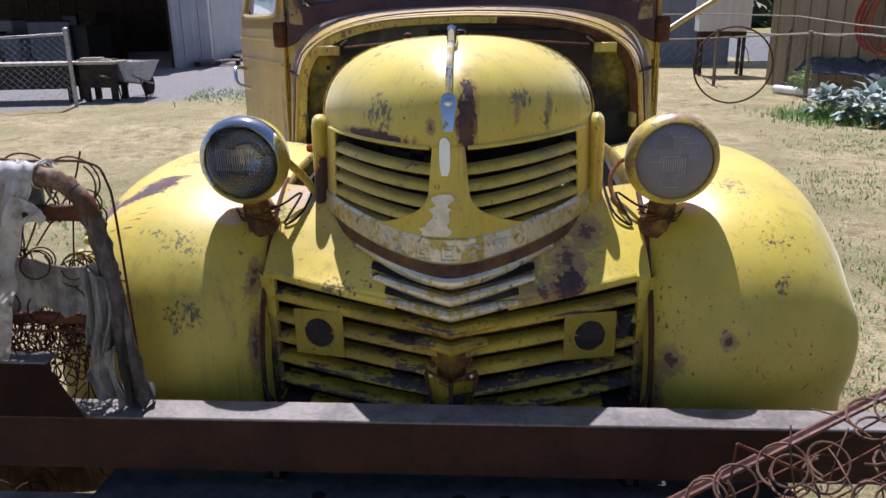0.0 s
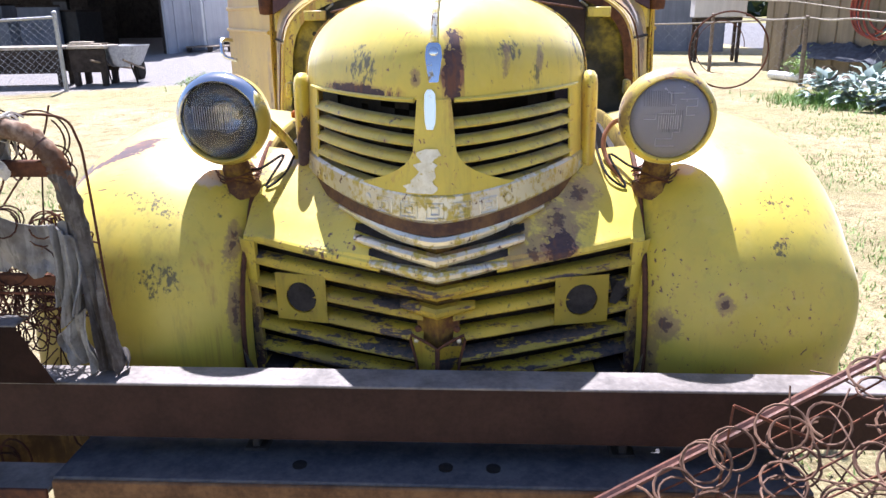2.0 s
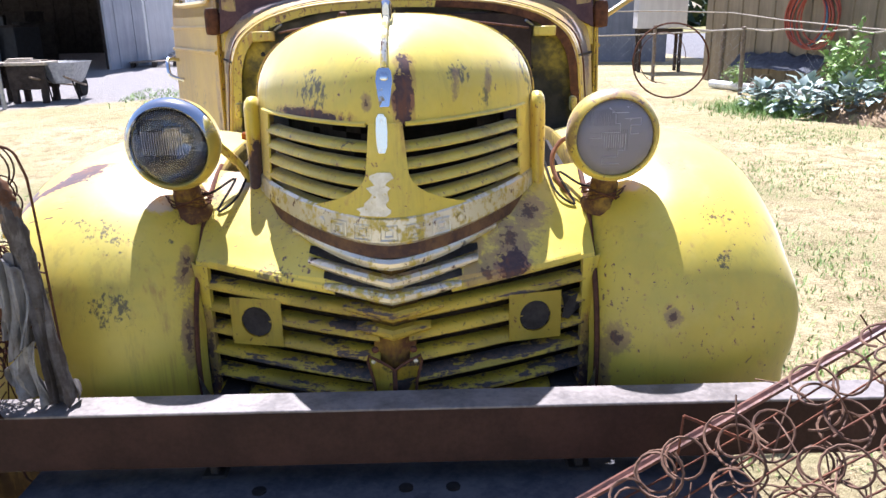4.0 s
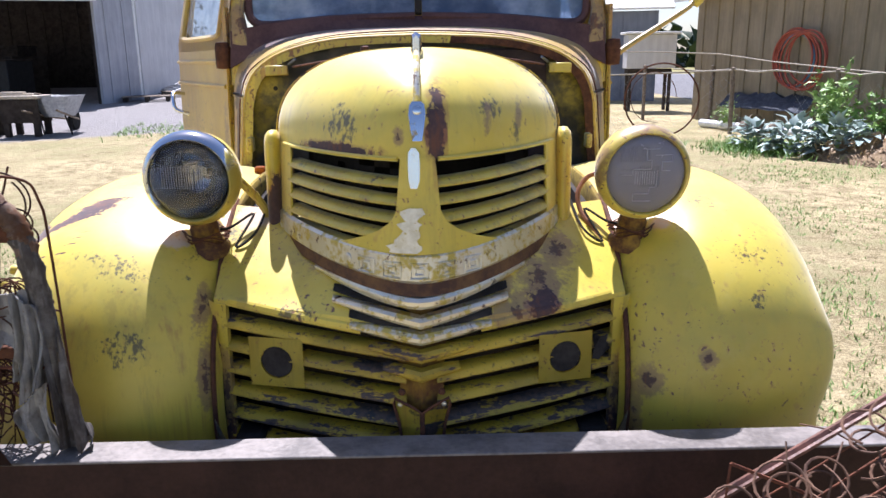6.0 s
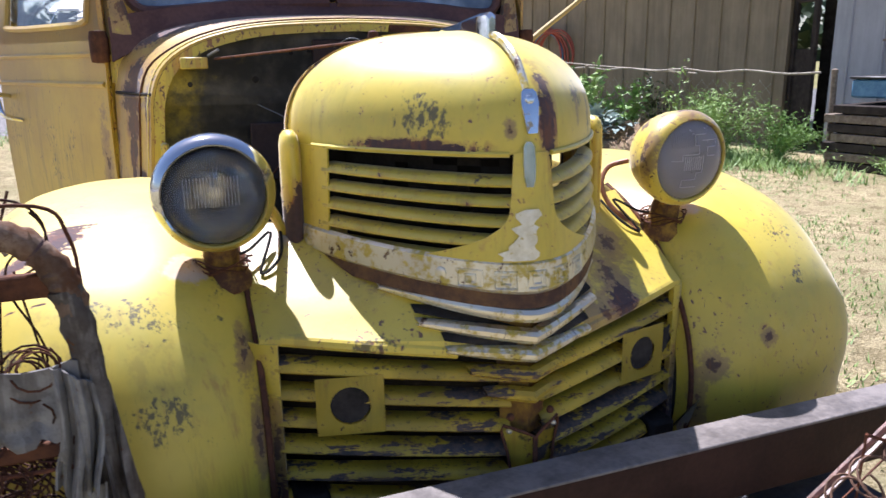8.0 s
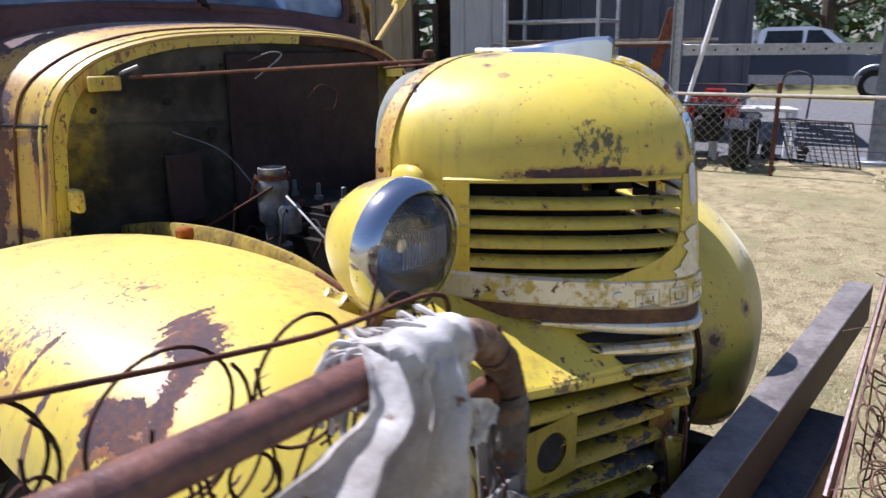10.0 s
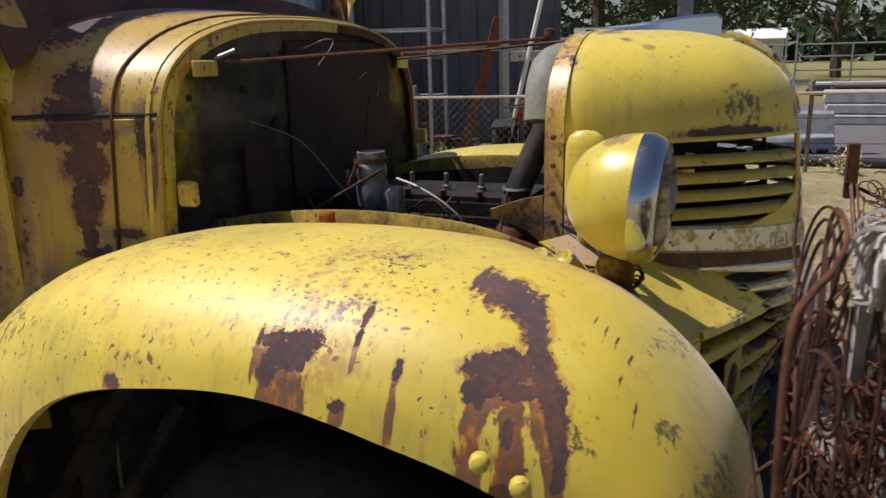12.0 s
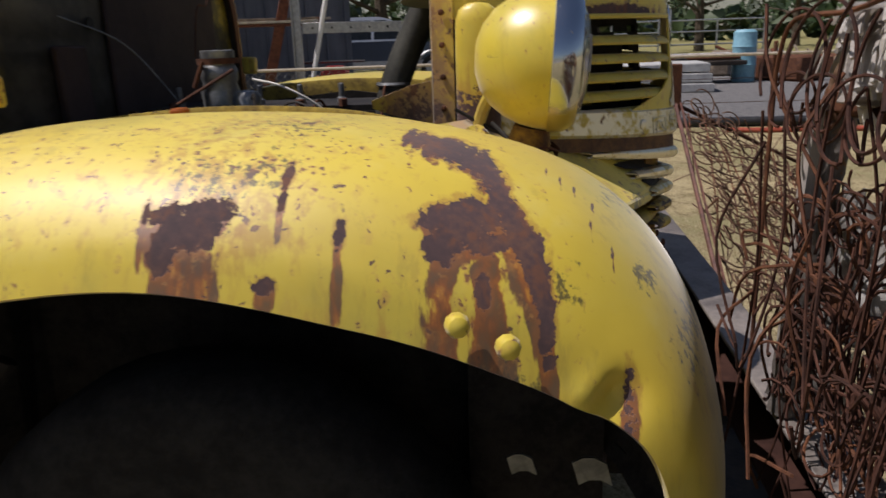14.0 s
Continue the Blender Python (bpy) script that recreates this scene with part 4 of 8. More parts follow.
part("lamp_cavity", lathe([(0.033, 0.0), (0.036, 0.03), (0.030, 0.06), (0.004, 0.07)], along((0.291, apron_plan(0.291) - 0.008, 0.753), (0.26, 0.2, 0.753)), 20), M_SHADE_BLACK, truck)
part("grille_backing", sheet([[Vector((x, apron_plan(x) + 0.10, z)) for x in (-0.43, -0.3, -0.15, 0, 0.15, 0.3, 0.43)] for z in (0.86, 0.74, 0.60, 0.44)], 0.003), M_SHADE_BLACK, truck)
# black patch laid on the grille in place of a torn opening
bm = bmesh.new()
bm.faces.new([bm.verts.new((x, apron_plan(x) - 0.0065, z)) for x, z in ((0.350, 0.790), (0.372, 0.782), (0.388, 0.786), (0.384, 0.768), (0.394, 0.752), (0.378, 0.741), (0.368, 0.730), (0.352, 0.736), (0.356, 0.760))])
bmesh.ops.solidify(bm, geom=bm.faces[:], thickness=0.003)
part("hole_patch", bm, M_SHADE_BLACK, truck, "jagged black patch for a hole torn in the grille", smooth=False)
# stepped chevrons of bright trim in the middle
rows = [[Vector((x * w, -0.020 + 0.55 * abs(x * w), z)) for x in (-0.085, -0.05, -0.02, 0, 0.02, 0.05, 0.085)] for z, w in ((0.95, 0.9), (0.90, 0.75), (0.85, 0.6), (0.80, 0.55), (0.75, 0.5), (0.68, 0.5))]
part("chevron_backing", sheet(rows, 0.003), plain("rust_over_yellow", (0.14, 0.06, 0.03), (0.34, 0.20, 0.03), 0.75, 0, 20, 0.4), truck, "rust-stained backing")
def apron_y(x, z):
    for (z0, s0), (z1, s1) in zip(SET_BACK, SET_BACK[1:]):
        if z1 <= z <= z0:
            back = s0 + (s1 - s0) * (z0 - z) / (z0 - z1)
            break
    else:
        back = SET_BACK[0][1] if z > 1.0 else 0.0
    return apron_plan(x) + back * (0.35 + 0.65 * min(1, abs(x) / 0.25))


# black strips on the apron paint the shade between the chevrons
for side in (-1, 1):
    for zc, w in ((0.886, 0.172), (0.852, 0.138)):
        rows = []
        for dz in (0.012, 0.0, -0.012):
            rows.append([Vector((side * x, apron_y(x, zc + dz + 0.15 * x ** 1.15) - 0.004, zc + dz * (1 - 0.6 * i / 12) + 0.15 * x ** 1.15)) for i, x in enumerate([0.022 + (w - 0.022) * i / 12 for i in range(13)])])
        part("slot_shade", sheet(rows, 0.0015), M_SHADE_BLACK, truck, "black sheet for the shaded slot between the trim bars")
for z, w in ((0.908, 0.215), (0.868, 0.172), (0.836, 0.136), (0.800, 0.100), (0.762, 0.074)):
    rows = []
    for i in range(21):
        x = -w + 2 * w * i / 20
        e = 1.0 - 0.55 * (abs(x) / w) ** 3
        zz = z + (0.14 if z > 0.85 else 0.11) * abs(x) ** 1.15
        k = max(0.0, 1 - abs(x) / w)
        yy = (apron_y(x, zz) if zz > 0.852 else apron_plan(x)) - 0.010 - (0.018 if z > 0.85 else 0.014) * k ** 1.5
        if z > 0.9:
            yy = min(yy, nose_point(x, zz, 0.003).y - 0.022)
        rows.append([Vector((x, yy - o, zz + dz * e)) for o, dz in ((-0.016, 0.012), (0.0, 0.0095), (0.006, 0.003), (0.006, -0.005), (0.0, -0.0115), (-0.014, -0.012))])
    part("chevron", sheet(rows, 0.002), M_TRIM_BRIGHT if z > 0.84 else (M_TRIM if z > 0.82 else M_BAR), truck, "v-shaped bar of worn trim, yellow paint left on it")
for side in (-1, 1):
    bm = bmesh.new()
    edge = ((0.002, 0.690), (0.016, 0.698), (0.052, 0.712), (0.054, 0.700), (0.044, 0.66), (0.036, 0.60), (0.018, 0.582), (0.002, 0.58))
    bm.faces.new([bm.verts.new((side * x, -0.046 + 0.4 * x, z)) for x, z in edge])
    bmesh.ops.solidify(bm, geom=bm.faces[:], thickness=0.005)
    leaf = part("grille_shield", bm, M_SLAT if side < 0 else M_SLAT_DIRTY, truck, "yellow shield plate at the foot of the chevrons", smooth=False)
    part("rim", tube([Vector((side * x, -0.050 + 0.4 * x, z)) for x, z in edge], 0.003, 6, closed=True), M_RUST, leaf)
    part("bolt", bolt((side * 0.042, -0.034, 0.702), (0, -1, 0), 0.005, 0.005), M_TRIM, leaf)
    part("leaf_bolt", bolt((side * 0.038, -0.03, 0.725), (0, -1, 0), 0.007, 0.005), M_RUST, truck)

# radiator, rails and what stands in the engine bay
radiator = part("radiator", box((0, 0.375, 0.98), (0.50, 0.045, 0.62), 0.008), M_DARK, truck)
part("radiator_tank", tube(smoothed([(-0.24, 0.415, 1.20), (-0.22, 0.415, 1.27), (-0.14, 0.415, 1.30), (0.14, 0.415, 1.30), (0.22, 0.415, 1.27), (0.24, 0.415, 1.20)], 5), 0.042, 14), plain("grey_green_tank", (0.16, 0.17, 0.14), (0.28, 0.29, 0.25), 0.6), radiator, "grey-green radiator tank")
part("radiator_cap", lathe([(0.01, 0), (0.03, 0), (0.03, 0.016), (0.012, 0.02)], pose(0, 0.42, 1.31), 16), M_ALU, radiator)
for side in (-1, 1):
    part("radiator_bracket", sheet([[(side * x, y, z) for y, z in ((0.40, 1.075), (0.435, 1.068), (0.50, 1.045))] if k == 0 else [(side * x, y, z) for y, z in ((0.40, 0.985), (0.435, 1.01), (0.50, 1.032))] for k, x in enumerate((0.315, 0.31))], 0.004), M_FLANGE, truck, "rusted yellow gusset bracket")
    part("frame_rail", box((side * 0.36, 1.11, 0.52), (0.06, 2.08, 0.14), 0.008), M_DARK, truck)
engine = part("engine_block", box((0.02, 0.76, 0.78), (0.30, 0.56, 0.40), 0.02, seg=2), M_DARK, truck, "dark greasy engine block")
part("cylinder_head", box((0.02, 0.76, 0.995), (0.22, 0.54, 0.05), 0.012, seg=2), M_DARK, engine)
for k in range(6):
    part("spark_plug", lathe([(0.004, 0), (0.011, 0), (0.011, 0.012), (0.006, 0.014), (0.006, 0.04), (0.003, 0.042)], pose(0.0, 0.54 + 0.088 * k, 1.018), 8), M_ALU, engine)
    part("head_bolt", lathe([(0.004, 0), (0.009, 0), (0.009, 0.014), (0.004, 0.016)], pose(-0.075, 0.52 + 0.088 * k, 1.018), 6), M_RUST, engine)
carb = part("carburettor", lathe([(0.022, 0.94), (0.034, 0.945), (0.034, 0.965), (0.021, 0.97), (0.022, 1.01), (0.032, 1.02), (0.035, 1.06), (0.030, 1.075), (0.033, 1.085), (0.033, 1.10), (0.028, 1.108), (0.030, 1.122), (0.030, 1.133), (0.026, 1.134), (0.025, 1.10)], pose(-0.212, 0.80, 0), 20), M_ALU, truck, "grey cast carburettor with open throat")
part("float_bowl", lathe([(0.005, 1.0), (0.024, 1.0), (0.026, 1.05), (0.020, 1.06), (0.004, 1.062)], pose(-0.212, 0.752, 0), 14), M_ALU, carb)
part("clamp", lathe([(0.036, 1.11), (0.037, 1.11), (0.037, 1.12), (0.036, 1.12)], pose(-0.212, 0.80, 0), 20, cap=False), M_RUST, carb)
part("choke_lever", rod((-0.245, 0.815, 1.115), (-0.245, 0.835, 1.07), 0.004, 6), M_RUST, carb)
part("fuel_line", tube(smoothed([(-0.235, 0.73, 1.082), (-0.26, 0.67, 1.07), (-0.27, 0.61, 1.04), (-0.26, 0.575, 1.0), (-0.25, 0.57, 0.94)], 6), 0.0024, 6), plain("pale_fuel_line", (0.35, 0.34, 0.30), (0.5, 0.49, 0.44), 0.5), truck, "pale bent fuel line")
part("throttle_rod", rod((-0.245, 0.76, 1.10), (-0.30, 0.97, 0.98), 0.003, 6), M_RUST, truck)
part("radiator_hose", tube(smoothed([(-0.17, 0.40, 1.235), (-0.18, 0.44, 1.16), (-0.20, 0.485, 1.05), (-0.20, 0.495, 0.97)], 6), 0.026, 14), M_HOSE, truck, "perished grey rubber radiator hose")
part("hose_clamp", tube([Vector((-0.199 + 0.028 * math.cos(a), 0.483 + 0.028 * math.sin(a), 1.065)) for a in [2 * math.pi * j / 16 for j in range(16)]], 0.004, 5, closed=True), M_ALU, truck)
part("thermostat_housing", lathe([(0.02, 0.90), (0.045, 0.92), (0.04, 0.97), (0.028, 0.99), (0.02, 1.0)], pose(-0.2, 0.495, 0), 14), M_RUST, truck)
part("generator", lathe([(0.02, -0.1), (0.055, -0.1), (0.058, 0.08), (0.03, 0.1)], along((-0.26, 0.66, 0.86), (-0.26, 0.9, 0.86)), 18), M_DARK, truck)
for k in range(7):
    random.seed(40 + k)
    a = Vector((-0.28 + 0.05 * random.random(), 0.5 + 0.07 * k, 0.97 + 0.02 * random.random()))
    b = a + Vector((random.uniform(0.05, 0.2), random.uniform(-0.1, 0.2), random.uniform(-0.02, 0.04)))
    part("loose_wire", tube(smoothed([a, (a + b) / 2 + Vector((0, 0, 0.03 + 0.04 * random.random())), b], 6), 0.0025, 5), M_DARK if k % 2 else M_RUST, truck)

# cowl, firewall and cab
COWL = {
    1.045: [(0, 1.416), (0.15, 1.412), (0.28, 1.402), (0.39, 1.378), (0.465, 1.346), (0.522, 1.296), (0.550, 1.225), (0.558, 1.15), (0.573, 1.0), (0.59, 0.86)],
    1.13: [(0, 1.428), (0.15, 1.424), (0.29, 1.412), (0.41, 1.384), (0.492, 1.346), (0.550, 1.298), (0.576, 1.225), (0.584, 1.15), (0.598, 1.0), (0.613, 0.86)],
    1.21: [(0, 1.440), (0.15, 1.437), (0.30, 1.426), (0.43, 1.400), (0.525, 1.360), (0.583, 1.300), (0.606, 1.23), (0.614, 1.15), (0.626, 1.0), (0.64, 0.86)],
    1.30: [(0, 1.452), (0.16, 1.450), (0.32, 1.442), (0.47, 1.418), (0.565, 1.380), (0.620, 1.32), (0.638, 1.25), (0.645, 1.15), (0.655, 1.0), (0.668, 0.86)],
}


def ring(y, grow=0.0):
    half = smoothed([(x * (1 + grow), 0, 1.0 + (z - 1.0) * (1 + grow)) for x, z in COWL[y]], 3)
    return [Vector((-p.x, y, p.z)) for p in reversed(half)] + [Vector((p.x, y, p.z)) for p in half[1:]]


cowl = part("cowl", sheet([ring(1.045, -0.012), ring(1.045), [p + Vector((0, 0.012, 0)) for p in ring(1.045, 0.008)], ring(1.13), ring(1.21), ring(1.30), [p + Vector((math.copysign(0.006, p.x) if abs(p.x) > 0.4 else 0, 0.03, 0.004)) for p in ring(1.30)]], 0.003), M_CAB, truck, "yellow cowl, primer and rust showing")
flange = [ring(1.045, -0.06), ring(1.045, -0.035), ring(1.045, -0.014)]
half = len(flange[0]) * 11 // 20
part("cowl_flange", sheet([r[:half] for r in flange], 0.002), M_FLANGE, cowl, "yellow inner flange")
# the far half's rust colour and black lining also carry its shade
part("cowl_flange", sheet([r[half - 1:] for r in flange], 0.002), M_RUST, cowl, "rusted inner flange, darkened for the far side's shade")
part("cowl_shade_lining", sheet([[p + Vector((0, dy, 0)) for p in ring(1.045, -0.020)[half - 1:]] for dy in (0.0, 0.02, 0.042)], 0.001), M_SHADE_BLACK, cowl)
part("cowl_bead", tube(ring(1.13, 0.002), 0.0038, 6), M_RUST, cowl)
part("cowl_bead", tube([p + Vector((0, 0.022, 0)) for p in ring(1.045, 0.006)], 0.007, 6), M_YELLOW_RUSTY, cowl)
for side in (-1, 1):
    part("seam", tube([(side * 0.549, 1.05, 1.234), (side * 0.574, 1.13, 1.234), (side * 0.606, 1.21, 1.234), (side * 0.641, 1.30, 1.234)], 0.0042, 6), M_SHADE_BLACK, cowl, "dark rusted panel joint")
    part("seam_lip", tube([(side * 0.551, 1.05, 1.2255), (side * 0.576, 1.13, 1.2255), (side * 0.607, 1.21, 1.2255), (side * 0.641, 1.30, 1.2255)], 0.0032, 6), M_CAB, cowl)
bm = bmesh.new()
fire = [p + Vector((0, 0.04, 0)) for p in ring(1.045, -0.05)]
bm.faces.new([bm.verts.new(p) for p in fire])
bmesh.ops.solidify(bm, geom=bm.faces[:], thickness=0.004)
firewall = part("firewall", bm, M_FIREWALL, truck, "olive firewall with holes and brackets, darker in the middle", smooth=False)
firewall.location.y = -0.022
for x, z, r in ((-0.280, 1.266, 0.009), (-0.450, 1.257, 0.007), (-0.18, 1.335, 0.006), (-0.13, 1.34, 0.006), (-0.17, 1.19, 0.012), (0.30, 1.27, 0.010), (0.40, 1.2, 0.007), (0.45, 1.30, 0.007)):
    part("hole_plug", lathe([(0.001, 0.0), (r, 0.0), (r, 0.003), (0.001, 0.003)], along((x, 1.082, z), (x, 1.0, z)), 12), M_DARK, firewall)
part("firewall_panel", box((0.14, 1.078, 1.12), (0.52, 0.010, 0.50), 0.004), M_FIREWALL_BROWN, firewall)
part("firewall_panel", box((-0.26, 1.074, 1.07), (0.09, 0.016, 0.16), 0.004), M_FIREWALL_BROWN, firewall)
for side in (-1, 1):
    part("hood_clip", box((side * 0.437, 1.025, 1.312), (0.070, 0.008, 0.030), 0.003), M_YELLOW_RUSTY, truck, "yellow bracket")
    part("clip_pin", rod((side * 0.40, 1.03, 1.33), (side * 0.375, 1.0, 1.345), 0.004, 6), M_ALU, truck)
    part("hood_bumper", box((side * 0.530, 1.015, 1.088), (0.020, 0.040, 0.046), 0.005), M_YELLOW_RUSTY, truck)
    part("stay_rod", rod((side * 0.385, 1.02, 1.322), (side * 0.12, 0.44, 1.352), 0.0034, 8), M_RUST, truck, "thin rusted stay rod")
part("rubber_plug", lathe([(0.003, 0), (0.012, 0), (0.010, 0.012), (0.003, 0.015)], pose(-0.12, 0.44, 1.357), 10), M_RUST, truck)
part("dangling_wire", tube(smoothed([(-0.06, 1.05, 1.35), (-0.03, 1.0, 1.37), (0.0, 1.0, 1.36), (-0.09, 0.99, 1.31)], 6), 0.0017, 5), M_ALU, truck)
part("dangling_wire", tube(smoothed([(0.06, 0.98, 1.26), (0.09, 0.96, 1.29), (0.13, 0.95, 1.27), (0.12, 0.95, 1.23), (0.09, 0.96, 1.22), (0.1, 0.98, 1.12)], 6), 0.0017, 5), M_RUST, truck)
part("dangling_wire", tube(smoothed([(-0.28, 1.05, 1.20), (-0.2, 0.98, 1.15), (-0.15, 0.92, 1.05), (-0.1, 0.9, 0.98)], 6), 0.0017, 5), M_ALU, truck)

# cab shell
for side in (-1, 1):
    part("door_post", sheet([[Vector((side * x, y, z)) for z in (0.85, 0.95, 1.2, 1.45, 1.52)] for x, y in ((0.655, 1.318), (0.668, 1.328), (0.668, 1.345), (0.61, 1.37))], 0.003), M_FLANGE, truck, "rusty yellow door post")
part("windshield_sill", sheet([[Vector((x, y + 0.02 * (abs(x) / 0.6) ** 2, z - k * (abs(x) / 0.6) ** 3)) for x in [-0.64 + 1.28 * i / 24 for i in range(25)]] for y, z, k in ((1.262, 1.438, 0.10), (1.276, 1.452, 0.080), (1.288, 1.464, 0.055), (1.298, 1.482, 0.035))], 0.004), M_PRIMER, truck, "brown primer strip below the windshield")
for side in (-1, 1):
    rows = []
    for x0, x1, y, z in ((0.555, 0.650, 1.292, 1.26), (0.565, 0.650, 1.296, 1.34), (0.575, 0.648, 1.30, 1.40), (0.598, 0.652, 1.325, 1.50), (0.582, 0.650, 1.375, 1.65), (0.545, 0.625, 1.43, 1.80), (0.48, 0.57, 1.50, 1.92)):
        rows.append([Vector((side * x, yy, z)) for x, yy in ((x0, y + 0.03), (x0, y + 0.004), (x0 + 0.01, y - 0.004), (x1 - 0.015, y + 0.006), (x1, y + 0.03), (x1, y + 0.075))])
    part("a_pillar", sheet(rows, 0.004), M_PILLAR, truck)
    gasket = [Vector((side * x, y, z)) for x, y, z in ((0.012, 1.298, 1.482), (0.30, 1.312, 1.474), (0.50, 1.334, 1.458), (0.565, 1.350, 1.472), (0.585, 1.365, 1.53), (0.570, 1.405, 1.70), (0.535, 1.45, 1.81), (0.47, 1.47, 1.85), (0.25, 1.465, 1.86), (0.012, 1.46, 1.86))]
    frame_curve = smoothed(gasket, 3)
    part("windshield_gasket", tube(frame_curve, 0.015, 8), M_PRIMER, truck, "brown painted windshield frame")
    bm = bmesh.new()
    bm.faces.new([bm.verts.new(p + Vector((0, 0.006, 0))) for p in frame_curve])
    bmesh.ops.solidify(bm, geom=bm.faces[:], thickness=0.004)
    glass = part("windshield_pane", bm, M_PANE, truck, "dusty windshield pane, sky reflection in its blue colour", smooth=False)
    glass.visible_shadow = False
part("windshield_post", box((0, 1.375, 1.67), (0.022, 0.02, 0.40), 0.004, Matrix.Translation((0, 1.385, 1.69)) @ Matrix.Rotation(radians(-21), 4, "X") @ Matrix.Translation((0, -1.385, -1.69))), M_RUBBER, truck)
rows = []
for y, z, w in ((1.47, 1.865, 0.50), (1.50, 1.925, 0.51), (1.60, 1.975, 0.53), (1.80, 2.0, 0.55), (2.0, 1.985, 0.55), (2.12, 1.93, 0.54), (2.16, 1.85, 0.53)):
    rows.append([Vector((w * math.sin(a) * (1.18 if abs(math.sin(a)) > 0.9 else 1.1), y, z - 0.20 * (1 - math.cos(a)) ** 1.6)) for a in [math.radians(-90 + 9 * i) for i in range(21)]])
part("cab_roof", sheet(rows, 0.004), M_CAB, truck)
part("cab_back", box((0, 2.14, 1.25), (1.26, 0.02, 1.2), 0.006), M_CAB, truck)
part("seat_back", box((0, 1.98, 1.22), (1.1, 0.12, 0.5), 0.04, seg=3), M_DARK, truck)
part("dashboard", box((0, 1.40, 1.38), (1.1, 0.10, 0.12), 0.03, seg=2), M_PRIMER, truck)
part("steering_wheel", tube([Vector((-0.27 + 0.2 * math.cos(a), 1.60 + 0.05 * math.sin(a), 1.43 + 0.19 * math.sin(a))) for a in [2 * math.pi * j / 28 for j in range(28)]], 0.012, 8, closed=True), M_RUBBER, truck)
for side in (-1, 1):
    # door: lower panel and window frame in one sheet with an opening
    def door_x(z, y):
        return side * (0.650 + 0.022 * math.sin(math.pi * max(0, min(1, (z - 0.5) / 1.1))) + 0.05 * (y - 1.32) - max(0, z - 1.42) * 0.16)
    rows = []
    for z in (0.62, 0.70, 0.80, 1.0, 1.12, 1.20, 1.24, 1.30, 1.38):
        rows.append([Vector((door_x(z, y), y, z)) for y in [1.318 + 0.772 * i / 10 for i in range(11)]])
    door = part("door", sheet(rows, 0.006), M_DOOR, truck, "yellow cab door with two moulding lines")
    for z in (1.255, 1.34):
        part("moulding", tube([Vector((door_x(z, 1.33 + 0.076 * i) + side * 0.001, 1.33 + 0.076 * i, z)) for i in range(11)], 0.008, 6), M_DOOR, door)
    opening = smoothed([Vector((door_x(z, y), y, z)) for y, z in ((1.44, 1.43), (1.42, 1.47), (1.43, 1.62), (1.47, 1.75), (1.53, 1.80), (1.75, 1.815), (1.95, 1.80), (2.0, 1.75), (2.01, 1.60), (2.0, 1.46), (1.97, 1.43), (1.7, 1.425))], 3, True)
    outer = []
    for p in opening:
        c = Vector((p.x, 1.71, 1.62))
        d = p - c
        q = c + Vector((0, d.y * 1.27 + math.copysign(0.02, d.y), d.z * 1.28))
        q.y = max(1.325, min(2.09, q.y))
        q.z = max(1.38, min(1.87, q.z))
        q.x = door_x(q.z, q.y)
        outer.append(q)
    bm = bmesh.new()
    _, made = quads(bm, [opening, outer], True)
    bmesh.ops.solidify(bm, geom=made, thickness=0.02)
    part("window_frame", bm, M_DOOR, door)
    part("window_seal", tube(opening, 0.011, 6, closed=True), M_DOOR, door)
    bm = bmesh.new()
    bm.faces.new([bm.verts.new(p + Vector((-side * 0.012, 0, 0))) for p in opening])
    bmesh.ops.solidify(bm, geom=bm.faces[:], thickness=0.003)
    glass = part("window_pane", bm, M_PANE_CLEAR, door, smooth=False)
    glass.visible_shadow = False
    hx = abs(door_x(1.2, 2.0))
    part("door_handle", tube(smoothed([(side * hx, 2.02, 1.21), (side * (hx + 0.045), 2.0, 1.215), (side * (hx + 0.055), 1.97, 1.19), (side * (hx + 0.05), 1.95, 1.15), (side * hx, 1.94, 1.13)], 5), 0.008, 8), M_CHROME, door, "bent chrome door handle")
    if side < 0:
        door.matrix_basis = Matrix.Translation((-0.655, 1.325, 0)) @ Matrix.Rotation(radians(26), 4, "Z") @ Matrix.Translation((0.655, -1.325, 0))
        tagged(door, "yellow cab door standing open, two moulding lines")
    hinge = part("hinge", lathe([(0.006, 0), (0.024, 0.003), (0.026, 0.02), (0.026, 0.07), (0.022, 0.088), (0.005, 0.09)], pose(side * 0.672, 1.315, 1.315), 10), M_RUST, truck, "rusted door hinge")
    part("hinge_leaf", box((side * 0.655, 1.34, 1.36), (0.02, 0.05, 0.06), 0.004), M_RUST, hinge)
part("sill_panel", box((-0.69, 1.72, 0.56), (0.03, 0.76, 0.10), 0.01), M_SHADE_BLACK, truck)
part("sill_panel", box((0.69, 1.70, 0.56), (0.03, 0.8, 0.10), 0.01), M_CAB, truck)
for side in (-1, 1):
    part("running_board", box((side * 0.80, 1.75, 0.44), (0.24, 0.9, 0.035), 0.01), M_YELLOW_RUSTY, truck)
arm = part("mirror_arm", tube(smoothed([(0.685, 1.36, 1.345), (0.78, 1.41, 1.40), (0.97, 1.49, 1.505), (1.01, 1.515, 1.535)], 4), 0.010, 8), plain("straw_yellow_arm", (0.45, 0.30, 0.08), (0.6, 0.42, 0.12), 0.5), truck, "yellow arm for a lost mirror")
